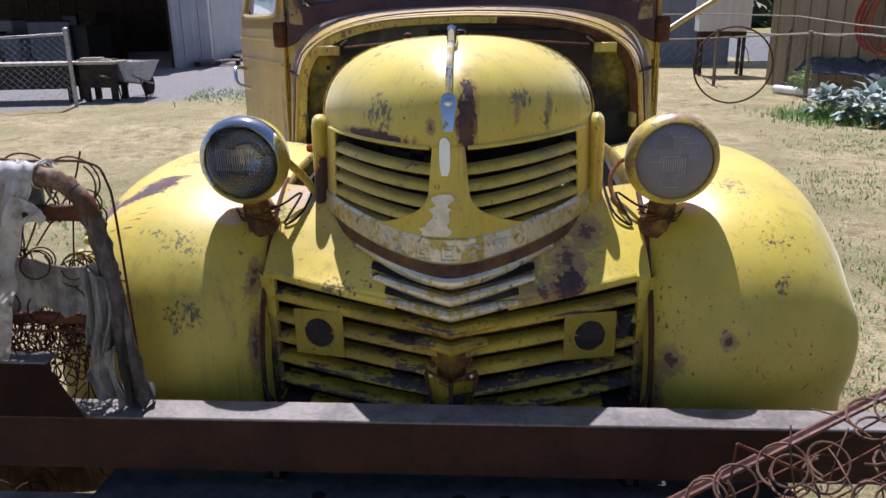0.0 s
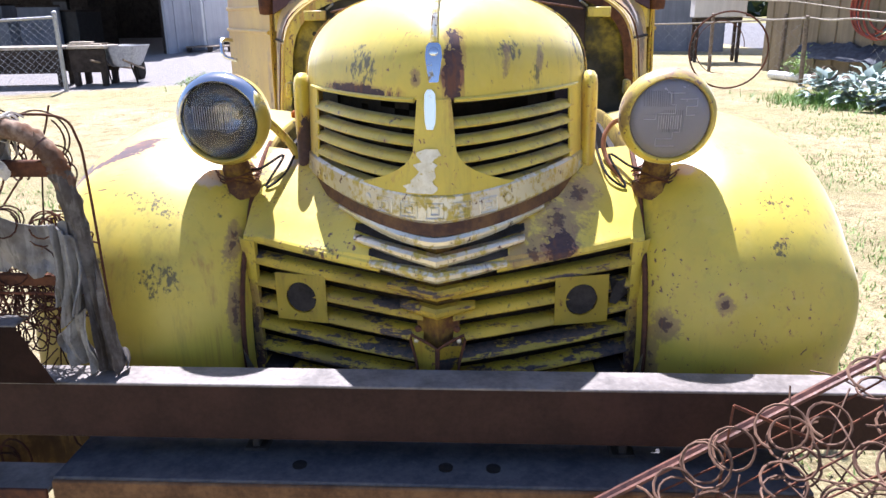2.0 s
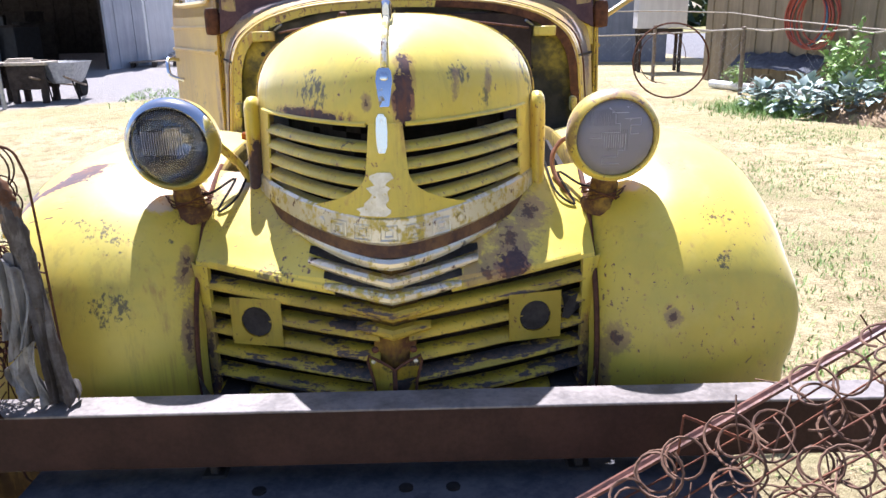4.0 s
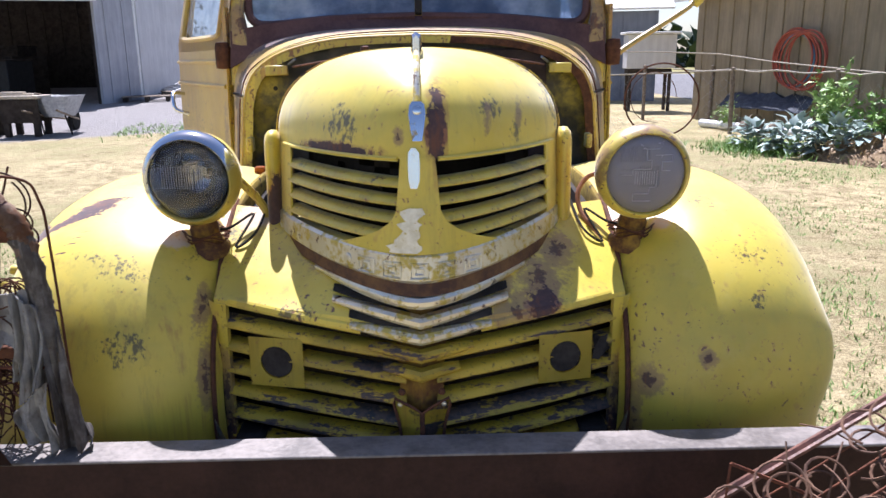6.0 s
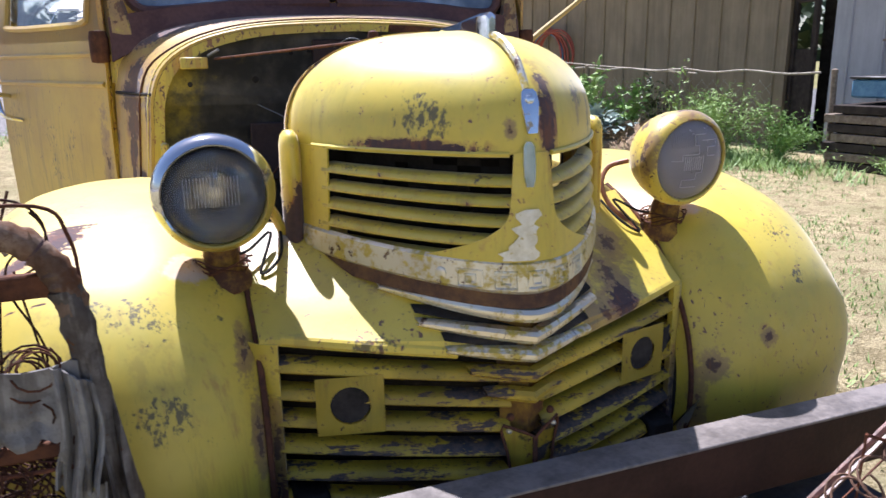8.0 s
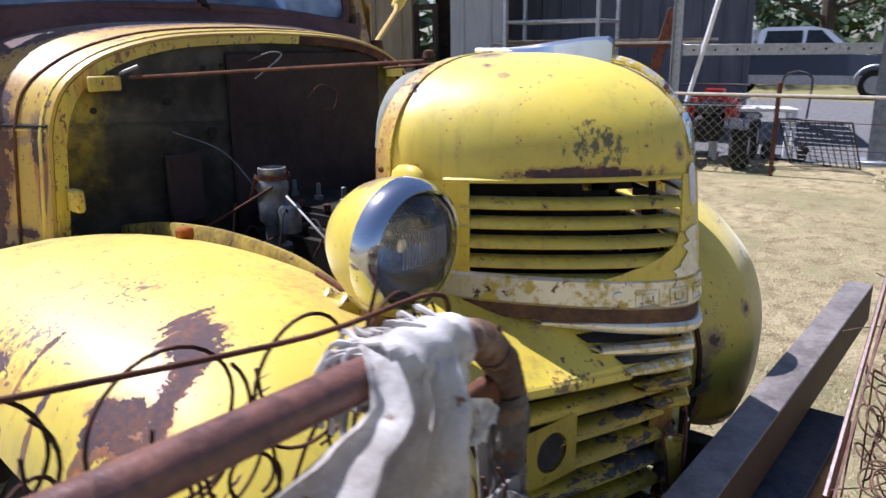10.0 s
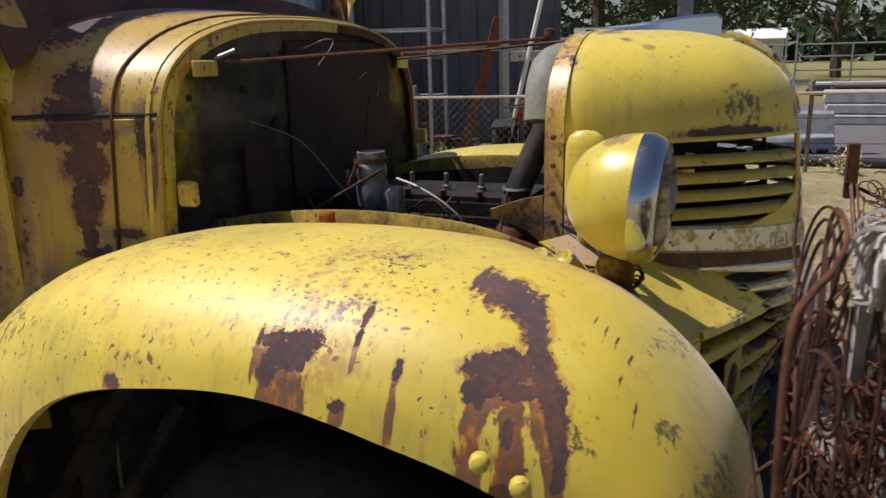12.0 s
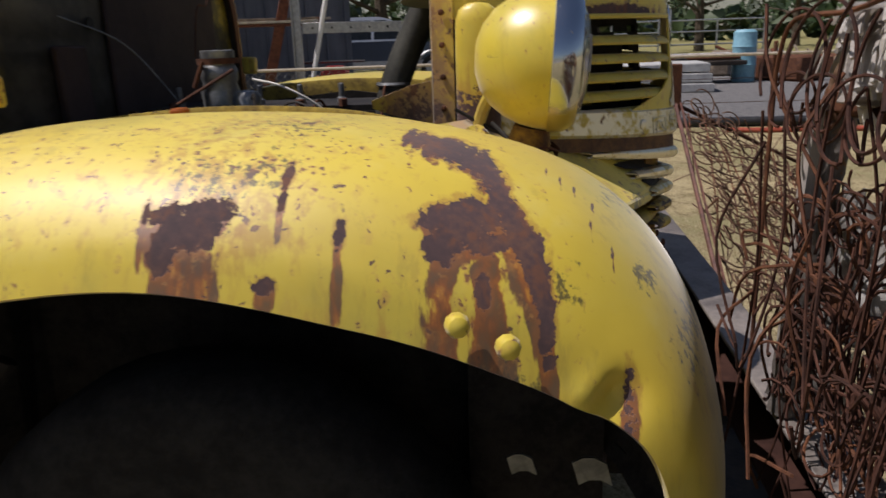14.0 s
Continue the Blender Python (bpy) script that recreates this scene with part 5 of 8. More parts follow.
part("arm_end", lathe([(0.004, -0.03), (0.02, -0.028), (0.024, 0), (0.02, 0.028), (0.004, 0.03)], along((1.03, 1.52, 1.55), (1.06, 1.50, 1.60)), 12), M_YELLOW, arm)

# headlights
M_FOOT = plain("rust_over_yellow_foot", (0.09, 0.042, 0.024), (0.34, 0.20, 0.03), 0.65, 0, 26, 0.4, lo=0.42, hi=0.66)
for side in (-1, 1):
    at = Vector((0.469 * side, 0.209, 1.106))
    face = along(at, at + Vector((0.02 * side, -1, -0.07)))
    lamp = part("headlight", lathe([(0.004, -0.110), (0.024, -0.108), (0.046, -0.100), (0.066, -0.085), (0.081, -0.064), (0.091, -0.041), (0.096, -0.019), (0.0975, 0.001)], face, 40, cap=False), M_SHELL if side < 0 else M_YELLOW_RUSTY, truck, "yellow bullet headlight shell")
    part("ring", lathe([(0.0965, -0.004), (0.0995, -0.002), (0.1, 0.008), (0.0975, 0.020), (0.092, 0.030), (0.086, 0.035), (0.083, 0.033), (0.081, 0.023)], face, 48, cap=False), M_RING_LEFT if side < 0 else M_RING, lamp, "chrome ring" if side < 0 else "yellow ring worn to rust")
    bm = lathe([(0.083, 0.025), (0.077, 0.035), (0.064, 0.043), (0.044, 0.048), (0.022, 0.0505), (0.001, 0.051), (0.001, 0.047), (0.022, 0.0465), (0.044, 0.044), (0.064, 0.039), (0.077, 0.031), (0.081, 0.022)], None, 40, cap=False)
    part("bulb", lathe([(0.002, 0.0), (0.010, 0.0), (0.012, -0.012), (0.008, -0.03), (0.012, -0.05), (0.012, -0.062)], face, 12), M_CHROME, lamp)
    lens = part("lens", bm, M_LENS_CLEAR if side < 0 else M_LENS_FOG, lamp, "fluted headlight glass")
    lens.matrix_basis = face
    lens.visible_shadow = False
    dome = [(0.001, 0.051), (0.022, 0.0505), (0.044, 0.048), (0.064, 0.043), (0.077, 0.035)]

    def on_lens(u, v):
        r = math.hypot(u, v)
        for (r0, z0), (r1, z1) in zip(dome, dome[1:]):
            if r <= r1:
                return Vector((u, v, z0 + (z1 - z0) * (r - r0) / (r1 - r0) + 0.0004))
        return Vector((u, v, 0.035))

    for k in range(9 if side > 0 else 17):
        u = (-0.028 + 0.0048 * k) if side > 0 else (-0.048 + 0.0052 * k)
        part("lens_flute", tube([on_lens(u, v) for v in ((0.012, 0.003, -0.006, -0.016) if side > 0 else (0.036, 0.02, 0.004, -0.012))], 0.0008 if side > 0 else 0.0005, 4), M_LENS_RIB, lens)
    for block in (((-0.058, 0.004), (-0.034, 0.004), (-0.034, 0.016), (0.004, 0.016), (0.004, 0.034), (-0.006, 0.034), (-0.006, 0.056), (0.03, 0.056)), ((0.016, 0.014), (0.016, -0.022), (0.002, -0.022), (0.002, -0.036), (-0.03, -0.036), (-0.03, -0.052), (0.02, -0.052)), ((0.012, 0.044), (0.048, 0.044), (0.048, 0.03), (0.026, 0.03), (0.026, 0.012), (0.05, 0.012)))[:3 if side > 0 else 0]:
        run = [on_lens(a[0] + (b[0] - a[0]) * t / 4, a[1] + (b[1] - a[1]) * t / 4) for a, b in zip(block, block[1:]) for t in range(4)]
        part("lens_step", tube(run, 0.0009, 4), M_LENS_RIB, lens)
    part("reflector", lathe([(0.082, 0.018), (0.077, 0.0), (0.065, -0.024), (0.045, -0.046), (0.020, -0.058), (0.002, -0.060)], face, 40, cap=False), M_REFLECTOR, lamp)
    foot = part("pedestal", lathe([(0.050, -0.005), (0.047, 0.012), (0.034, 0.024), (0.030, 0.040), (0.031, 0.055), (0.026, 0.075)], along((side * 0.462, 0.252, 0.940), (side * 0.466, 0.236, 1.03)), 20), M_FOOT, lamp, "rusty yellow pedestal")
    loops = []
    for k in range(4):
        random.seed(70 + k + side)
        loops = [Vector((side * (0.462 + (0.038 + 0.004 * k) * math.cos(a)), 0.248 + (0.04 + 0.003 * k) * math.sin(a), 0.965 + 0.006 * k + 0.006 * math.sin(3 * a + k))) for a in [2 * math.pi * j / 20 for j in range(20)]]
        part("tie_wire", tube(loops, 0.0018, 5, closed=True), M_RUST, lamp)
    part("cable", tube(smoothed([(side * 0.47, 0.28, 0.98), (side * 0.42, 0.27, 0.985), (side * 0.37, 0.30, 1.01), (side * 0.40, 0.24, 0.95), (side * 0.36, 0.26, 0.975), (side * 0.345, 0.36, 1.03)], 6), 0.003, 5), M_RUBBER, lamp)
for x, y, k in ((-0.470, 0.355, 1.0), (-0.474, 0.315, 1.15)):
    part("pipe_stub", lathe([(0.014, -0.03), (0.022, -0.03), (0.023, 0.014), (0.021, 0.024), (0.016, 0.027), (0.011, 0.022), (0.002, 0.020)], along((x, y, 0.988), (x - 0.018, y + 0.012, 0.988 + 0.02 * k)), 16), M_YELLOW_RUSTY, truck, "short open yellow pipe stub beside the lamp's foot")
part("cross_tube", tube(smoothed([(-0.40, 0.27, 1.10), (-0.36, 0.31, 1.04), (-0.335, 0.33, 0.98)], 5), 0.010, 8), M_YELLOW_RUSTY, truck)
part("cable_loop", tube(smoothed([(0.42, 0.32, 1.09), (0.385, 0.345, 1.075), (0.362, 0.335, 1.04), (0.366, 0.31, 1.0), (0.392, 0.27, 0.962), (0.405, 0.235, 0.93)], 6), 0.0055, 8), plain("copper_brown_cable", (0.22, 0.09, 0.05), (0.34, 0.15, 0.08), 0.5), truck)

# wheels
for side in (-1, 1):
    for wy in (0.66, 3.1):
        axis = along((side * 0.60, wy, 0.375), (side * 1.0, wy, 0.375))
        tyre = part("wheel", lathe([(0.22, 0.0), (0.30, -0.005), (0.35, 0.01), (0.372, 0.04), (0.374, 0.09), (0.372, 0.14), (0.35, 0.17), (0.30, 0.185), (0.22, 0.18)], axis, 40, cap=False), M_RUBBER, truck, "perished black tyre")
        part("rim", lathe([(0.02, 0.09), (0.09, 0.09), (0.15, 0.075), (0.17, 0.10), (0.215, 0.12), (0.225, 0.178), (0.222, 0.18)], axis, 32), M_RUST, tyre)
part("front_axle", rod((-0.65, 0.66, 0.37), (0.65, 0.66, 0.37), 0.035, 12), M_DARK, truck)
part("rear_axle", rod((-0.65, 3.1, 0.37), (0.65, 3.1, 0.37), 0.04, 12), M_DARK, truck)
part("bed_deck", box((0, 3.05, 0.86), (1.5, 1.7, 0.08), 0.01), plain("grey_deck_planks", (0.10, 0.085, 0.07), (0.18, 0.16, 0.13), 0.8), truck)

# added metal scraps imitate spots of sunlight falling through rust holes
for x, y, z, k in ((-0.60, 0.44, 0.60, 1.0), (-0.60, 0.255, 0.552, 0.6), (-0.60, 0.155, 0.545, 0.8)):
    part("glint_scrap", sheet([[Vector((x, y + k * (0.03 * a + 0.006 * b), z + k * (0.022 * b - 0.012 * a * a))) for a in (-1, -0.3, 0.4, 1)] for b in (-1, 0, 1)], 0.004), M_ALU, truck, "small bare metal scrap added as a glint in the wheel well")

# ---- what stands before the truck (in the truck's metres) ----
def local(m=None):
    return TRUCK_AT @ (m or Matrix())


beam = thing("steel_beam", local(), "long brown steel channel beam across the front of the truck", "beam")
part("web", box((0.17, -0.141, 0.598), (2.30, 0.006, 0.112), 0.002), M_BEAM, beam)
part("top_flange", box((0.17, -0.107, 0.6535), (2.30, 0.073, 0.007), 0.002), M_BEAM_TOP, beam, "grey-brown flange, paler than the web")
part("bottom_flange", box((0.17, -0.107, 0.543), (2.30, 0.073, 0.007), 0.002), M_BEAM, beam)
low = thing("bumper_bar", local(), "heavy rusted steel bumper with slots before the truck", "bumper")
part("top", box((-0.02, -0.098, 0.4895), (1.40, 0.23, 0.012), 0.003), plain("dark_blue_grey_steel", (0.05, 0.052, 0.062), (0.12, 0.115, 0.115), 0.6, 0, 10, 0.3), low)
part("face", box((-0.02, -0.214, 0.43), (1.40, 0.012, 0.12), 0.003), plain("orange_brown_rusted_face", (0.10, 0.05, 0.025), (0.24, 0.13, 0.06), 0.75, 0, 9, 0.4), low)
part("back", box((-0.02, 0.010, 0.423), (1.40, 0.012, 0.12), 0.003), M_RUST, low)
for x in (-0.04, 0.09):
    part("slot", box((x, -0.2195, 0.455), (0.075, 0.004, 0.022), 0.001), M_DARK, low)
for x in (-0.26, 0.02, 0.11):
    part("bolt_hole", lathe([(0.001, 0.0), (0.014, 0.0), (0.014, 0.003), (0.001, 0.003)], pose(x, -0.16, 0.4955), 14), M_DARK, low)
for side in (-1, 1):
    part("bracket", box((side * 0.36, 0.02, 0.45), (0.05, 0.27, 0.10), 0.005), M_SHADE_BLACK, low)
    part("prop", box((side * 0.36, -0.085, 0.518), (0.016, 0.04, 0.048), 0.003), M_SHADE_BLACK, beam)
for side in (-1, 1):
    part("leg", box((side * 0.62, -0.18, 0.21), (0.07, 0.07, 0.43), 0.006), M_RUST, low)

# plate standing on the beam
plate = thing("steel_plate", local(), "dark brown steel plate, one corner cut, standing on the beam", "plate")
bm = bmesh.new()
bm.faces.new([bm.verts.new((x, -0.155, z)) for x, z in ((-1.02, 0.66), (-0.715, 0.66), (-0.775, 0.775), (-1.02, 0.778))])
bmesh.ops.solidify(bm, geom=bm.faces[:], thickness=0.006)
part("sheet", bm, M_BEAM, plate, smooth=False)
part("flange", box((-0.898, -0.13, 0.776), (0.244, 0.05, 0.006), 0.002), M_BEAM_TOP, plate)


def fabric(name, light, dark, streaks=0.0, thin=0.3):
    n = Nodes(name)
    m = n.noise(9, 6, 0.65)
    f = n.noise(160, 3, 0.6)
    s = n.step(n.noise(5, 5, 0.6), 0.55, 0.72)
    col = n.mix(n.step(m, 0.35, 0.7), light, dark)
    col = n.mix(n.math("MULTIPLY", s, 0.8), col, (0.24, 0.12, 0.05))
    if streaks:
        col = n.mix(n.math("MULTIPLY", n.step(n.noise(1.0, 4, 0.6, stretch=(48.0, 48.0, 5.0)), 0.46, 0.56), streaks), col, (0.045, 0.030, 0.024))
    col = n.mix(n.math("MULTIPLY", n.step(n.noise(17, 6, 0.7), 0.50, 0.64), 0.75), col, dark)
    col = n.mix(n.math("MULTIPLY", n.step(n.noise(34, 4, 0.6), 0.66, 0.72), 0.8), col, (0.20, 0.085, 0.03))
    n.set(color=col, rough=0.9, spec=0.2)
    n.bump(n.math("ADD", n.math("MULTIPLY", f, 0.5), m), 0.6, 0.003)
    # thin cloth lets light through
    glow = n.tree.nodes.new("ShaderNodeBsdfTranslucent")
    n.link(col, glow.inputs["Color"])
    both = n.tree.nodes.new("ShaderNodeMixShader")
    both.inputs[0].default_value = thin
    n.tree.links.new(n.bsdf.outputs[0], both.inputs[1])
    n.tree.links.new(glow.outputs[0], both.inputs[2])
    n.tree.links.new(both.outputs[0], n.tree.nodes["Material Output"].inputs["Surface"])
    return n.mat


M_CLOTH = fabric("stained_torn_cloth", (0.86, 0.845, 0.81), (0.42, 0.38, 0.34), thin=0.40)
# grey rags; the white cloth's shaded front is coloured with it too
M_CLOTH_GREY_SHADED = fabric("rotten_cloth_shaded_grey", (0.48, 0.47, 0.45), (0.20, 0.185, 0.17), 0.35)
M_CLOTH_RUSTY = fabric("rust_stained_wrapping", (0.46, 0.34, 0.25), (0.15, 0.065, 0.03), 0.4)
M_CLOTH_POST = fabric("grey_brown_flaking_cloth", (0.34, 0.32, 0.30), (0.10, 0.083, 0.07), 0.55)

M_CLOTH_BROWN = fabric("rotten_brown_cloth", (0.20, 0.13, 0.05), (0.07, 0.045, 0.025), 0.5)

# sofa back: tubular frame with springs and torn cloth
sofa = thing("sofa_frame", local(), "rusted tube sofa back with springs and torn white cloth", "sofa frame")
Y = -0.10


def tube_z(x):
    """Height of the sofa's top tube, rising away from its bend."""
    return 1.134 + 0.025 * max(0.0, -0.74 - x)


tube_curve = smoothed([(-1.42, Y, 0.62), (-1.42, Y, 1.04), (-1.405, Y, 1.14), (-1.34, Y, tube_z(-1.34)), (-1.2, Y, tube_z(-1.2)), (-1.0, Y, tube_z(-1.0)), (-0.82, Y, tube_z(-0.82)), (-0.735, Y, 1.128), (-0.685, Y, 1.09), (-0.665, Y, 1.03), (-0.655, Y + 0.01, 0.9), (-0.64, Y + 0.02, 0.662)], 6)
part("frame_tube", tube(tube_curve, 0.0160, 14), M_TUBE, sofa, "red-brown rusted steel tube")
part("cross_rail", box((-1.05, Y + 0.004, 1.061), (0.76, 0.016, 0.030), 0.003), M_RUST, sofa, "dark brown flat rail")
part("cross_rail", box((-1.05, Y + 0.004, 0.848), (0.76, 0.018, 0.022), 0.003), M_RUST, sofa, "rusted flat rail")
part("cross_wire", rod((-1.42, Y - 0.006, 0.832), (-0.66, Y - 0.006, 0.822), 0.003, 6), M_RUST_RED, sofa)
part("wooden_post", box((-0.655, -0.075, 0.86), (0.018, 0.02, 0.40), 0.004, Matrix.Translation((-0.655, -0.075, 0.86)) @ Matrix.Rotation(radians(-6), 4, "Y") @ Matrix.Translation((0.655, 0.075, -0.86))), plain("grey_weathered_wood", (0.20, 0.18, 0.16), (0.36, 0.33, 0.30), 0.85, 0, 14, 0.4, stretch=(1, 1, 0.1)), sofa, "weathered grey wooden slat")


def drape(name, x0, x1, z_of, yoff, seed, nx=26, nz=22, mat=None):
    """A hanging piece of cloth with folds and a ragged lower edge."""
    random.seed(seed)
    ph = [random.uniform(0, 6) for _ in range(4)]
    rows = []
    for j in range(nz + 1):
        v = j / nz
        r = []
        for i in range(nx + 1):
            u = i / nx
            x = x0 + (x1 - x0) * u
            top, bot = z_of(u)
            bot = bot + 0.018 * noise.noise(Vector((u * 14, seed, 0))) + 0.012 * noise.noise(Vector((u * 40, seed, 3)))
            z = top + (bot - top) * v
            fold = 0.014 * math.sin(u * 11 + ph[0] + 1.5 * v) + 0.010 * math.sin(u * 23 + ph[1] - v * 2) + 0.006 * noise.noise(Vector((u * 6, v * 6, seed)))
            r.append(Vector((x + 0.012 * math.sin(v * 4 + ph[2]) * v, yoff - fold * (0.25 + v), z)))
        rows.append(r)
    return part(name, sheet(rows, 0.003), mat or M_CLOTH, sofa, "torn stained white cloth")


def between(x, pts):
    for (x0, z0), (x1, z1) in zip(pts, pts[1:]):
        if x <= x1:
            return z0 + (z1 - z0) * (x - x0) / (x1 - x0)
    return pts[-1][1]


SAG = [(-1.10, 0.99), (-0.91, 0.985), (-0.85, 0.982), (-0.79, 0.974), (-0.76, 0.962), (-0.73, 0.955), (-0.70, 0.958), (-0.674, 0.968), (-0.655, 0.96)]
drape("cloth", -1.10, -0.668, lambda u: (between(-1.10 + 0.432 * u, SAG), 0.868 - 0.008 * u), Y - 0.012, 3, 60, 16, M_CLOTH_GREY_SHADED)
drape("cloth", -0.698, -0.652, lambda u: (0.965 - 0.03 * u, 0.80 - 0.03 * math.sin(3 * u)), Y - 0.022, 8, 12, 12, M_CLOTH_GREY_SHADED)
drape("cloth", -0.720, -0.655, lambda u: (0.80 - 0.06 * (1 - u), 0.668 + 0.03 * (1 - u)), Y - 0.016, 12, 12, 10, M_CLOTH_GREY_SHADED)
drape("cloth", -0.66, -0.612, lambda u: (1.06 - 0.3 * u, 0.668), Y - 0.004, 15, 8, 20, M_CLOTH_POST)
drape("cloth", -0.83, -0.77, lambda u: (1.158 - 0.02 * u, 1.085 - 0.03 * u), Y + 0.022, 17, 14, 8)


def wrapping(seg, s, seed):
    """Cloth wound unevenly round the tube."""
    rows = []
    for i, p in enumerate(seg):
        d = (seg[min(i + 1, len(seg) - 1)] - seg[max(i - 1, 0)]).normalized()
        u = d.orthogonal().normalized()
        v = d.cross(u)
        r = []
        for k in range(19):
            a = 2 * math.pi * k / 18
            f = s + 0.45 * noise.noise(Vector((math.cos(a) * 1.3 + i * 0.35, math.sin(a) * 1.3, seed)))
            r.append(p + (u * math.cos(a) + v * math.sin(a)) * 0.0160 * max(f, 1.08))
        rows.append(r)
    return sheet(rows, 0.002)


def stretch(x0, x1, n=24):
    top = [p for p in smoothed(tube_curve, 3) if x0 <= p.x <= x1 and p.z > 1.05]
    return top


part("wrapping", wrapping(stretch(-0.855, -0.755), 1.5, 4.0), M_CLOTH, sofa, "frayed white wrapping")
post = [p for p in smoothed(tube_curve, 2) if p.x > -0.70 and p.z < 1.06]
part("wrapping", wrapping(post, 1.12, 9.0), M_CLOTH_POST, sofa, "grey rotten wrapping")
for k in range(110):
    random.seed(200 + k)
    x = -0.765 - 0.095 * random.random()
    a = Vector((x, Y + random.uniform(-0.005, 0.022), 1.15 + random.uniform(-0.01, 0.008)))
    b = a + Vector((random.uniform(-0.035, 0.03), random.uniform(0.012, 0.045), random.uniform(-0.075, -0.005)))
    part("frayed_thread", tube(smoothed([a, (a + b) / 2 + Vector((random.uniform(-0.008, 0.008), 0.01, 0.008)), b], 3), 0.0026, 4), M_CLOTH, sofa)

# rag that hangs over the tube, with folds and torn edges
def hung(name, x0, x1, front, back, seed, n=30, slant=0.0, spread=0.015):
    rows = []
    for i in range(n + 1):
        u = i / n
        x = x0 + (x1 - x0) * u
        f = front(u) + 0.02 * noise.noise(Vector((u * 9, seed, 1))) + 0.012 * noise.noise(Vector((u * 31, seed, 1)))
        g = back(u) + 0.02 * noise.noise(Vector((u * 9, seed, 5))) + 0.012 * noise.noise(Vector((u * 31, seed, 7)))
        r = []
        for k in range(41):
            t = k / 40
            if t < 0.4:
                v = 1 - t / 0.4
                y, z = -0.019, tube_z(x) - f * v
            elif t > 0.6:
                v = (t - 0.6) / 0.4
                y, z = 0.019, tube_z(x) - g * v
            else:
                a = math.pi * (1 - (t - 0.4) / 0.2)
                v = 0.0
                y, z = 0.019 * math.cos(a), tube_z(x) + 0.021 * math.sin(a)
            fold = (0.016 * math.sin(u * 12 + seed + 2 * v) + 0.012 * math.sin(u * 21 + seed * 2 - v)) * (0.15 + v) + 0.006 * noise.noise(Vector((u * 8, t * 12, seed)))
            fold += 0.010 * noise.noise(Vector((u * 5, v * 4, seed + 3))) + 0.005 * noise.noise(Vector((u * 16, v * 14, seed)))
            fold += 0.016 * (1 - abs(noise.noise(Vector((u * 7 + 0.6 * v, v * 1.3, seed + 9)))) * 4) * (0.2 + v)
            fold *= min(1.0, abs(x1 - x0) / 0.14)
            r.append(Vector((x + (slant * v if y < 0 else 0.0) + 0.05 * v * noise.noise(Vector((u * 2, v * 3, seed))), Y + y + (0.15 * abs(fold) if y > 0 else -abs(fold) - spread * v ** 0.6 * (0.4 + u)), z)))
        rows.append(r)
    return part(name, sheet(rows, 0), M_CLOTH, sofa, "torn stained white cloth")


hung("cloth", -1.145, -1.37, lambda u: 0.17 + 0.10 * u, lambda u: 0.012 + 0.02 * u, 2.0, 50, 0.0, 0.016)


def fan_rag(u0, u1, seed, out):
    """One half of the big rag: bunched on the tube, fanning out below it."""
    rows = []
    for j in range(31):
        v = j / 30
        r = []
        for i in range(25):
            u = u0 + (u1 - u0) * i / 24
            top_x = -0.772 - 0.085 * u
            way = radians(78 - 66 * u ** 0.9)
            reach = 0.36 * v ** 1.1
            x = top_x - math.cos(way) * reach
            drop = math.sin(way) * reach * (1 + 0.04 * noise.noise(Vector((u * 17, seed, 4))))
            fold = 0.020 * math.sin(u * 15 + seed + 1.2 * v) + 0.010 * math.sin(u * 31 - 2 * v + seed)
            fold += 0.014 * noise.noise(Vector((u * 4, v * 2.2, seed))) + 0.009 * noise.noise(Vector((u * 11, v * 9, seed)))
            hug = max(0.0, 1 - v / 0.10)
            y = Y - 0.024 * math.cos(hug * 1.9) - 0.012 * min(1.0, v * 6) - (0.012 + 0.5 * out) * v ** 1.2 - fold * min(1.0, 0.25 + 2 * v)
            r.append(Vector((x + 0.008 * noise.noise(Vector((v * 9, seed, u * 3))), y, tube_z(top_x) + 0.022 * math.sin(hug * 1.57) - drop)))
        rows.append(r)
    return part("rag", sheet(rows, 0), M_CLOTH, sofa, "torn stained white cloth slung over the tube")


fan_rag(0.0, 0.47, 6.0, 0.0)
fan_rag(0.45, 1.0, 9.0, 0.012)
hung("cloth", -0.772, -0.80, lambda u: 0.09 - 0.03 * u, lambda u: 0.09, 11.0, 14, 0.02)
bend = [p for p in smoothed(tube_curve, 3) if -0.765 <= p.x <= -0.664 and p.z > 1.02]
part("wrapping", wrapping(bend, 1.10, 14.0), M_CLOTH_RUSTY, sofa, "rust-stained cloth wound round the bend")


def coil(c, axis, r0, r1, h, turns, wire=0.0019, per=14):
    """A spring: a wire wound along the axis."""
    axis = Vector(axis).normalized()
    s = axis.orthogonal().normalized()
    u = axis.cross(s)
    n = int(turns * per)
    pts = []
    for k in range(n + 1):
        t = k / n
        a = 2 * math.pi * turns * t
        r = r0 + (r1 - r0) * abs(2 * t - 1)
        pts.append(Vector(c) + axis * h * (t - 0.5) + (s * math.cos(a) + u * math.sin(a)) * r)
    return tube(pts, wire, 5)


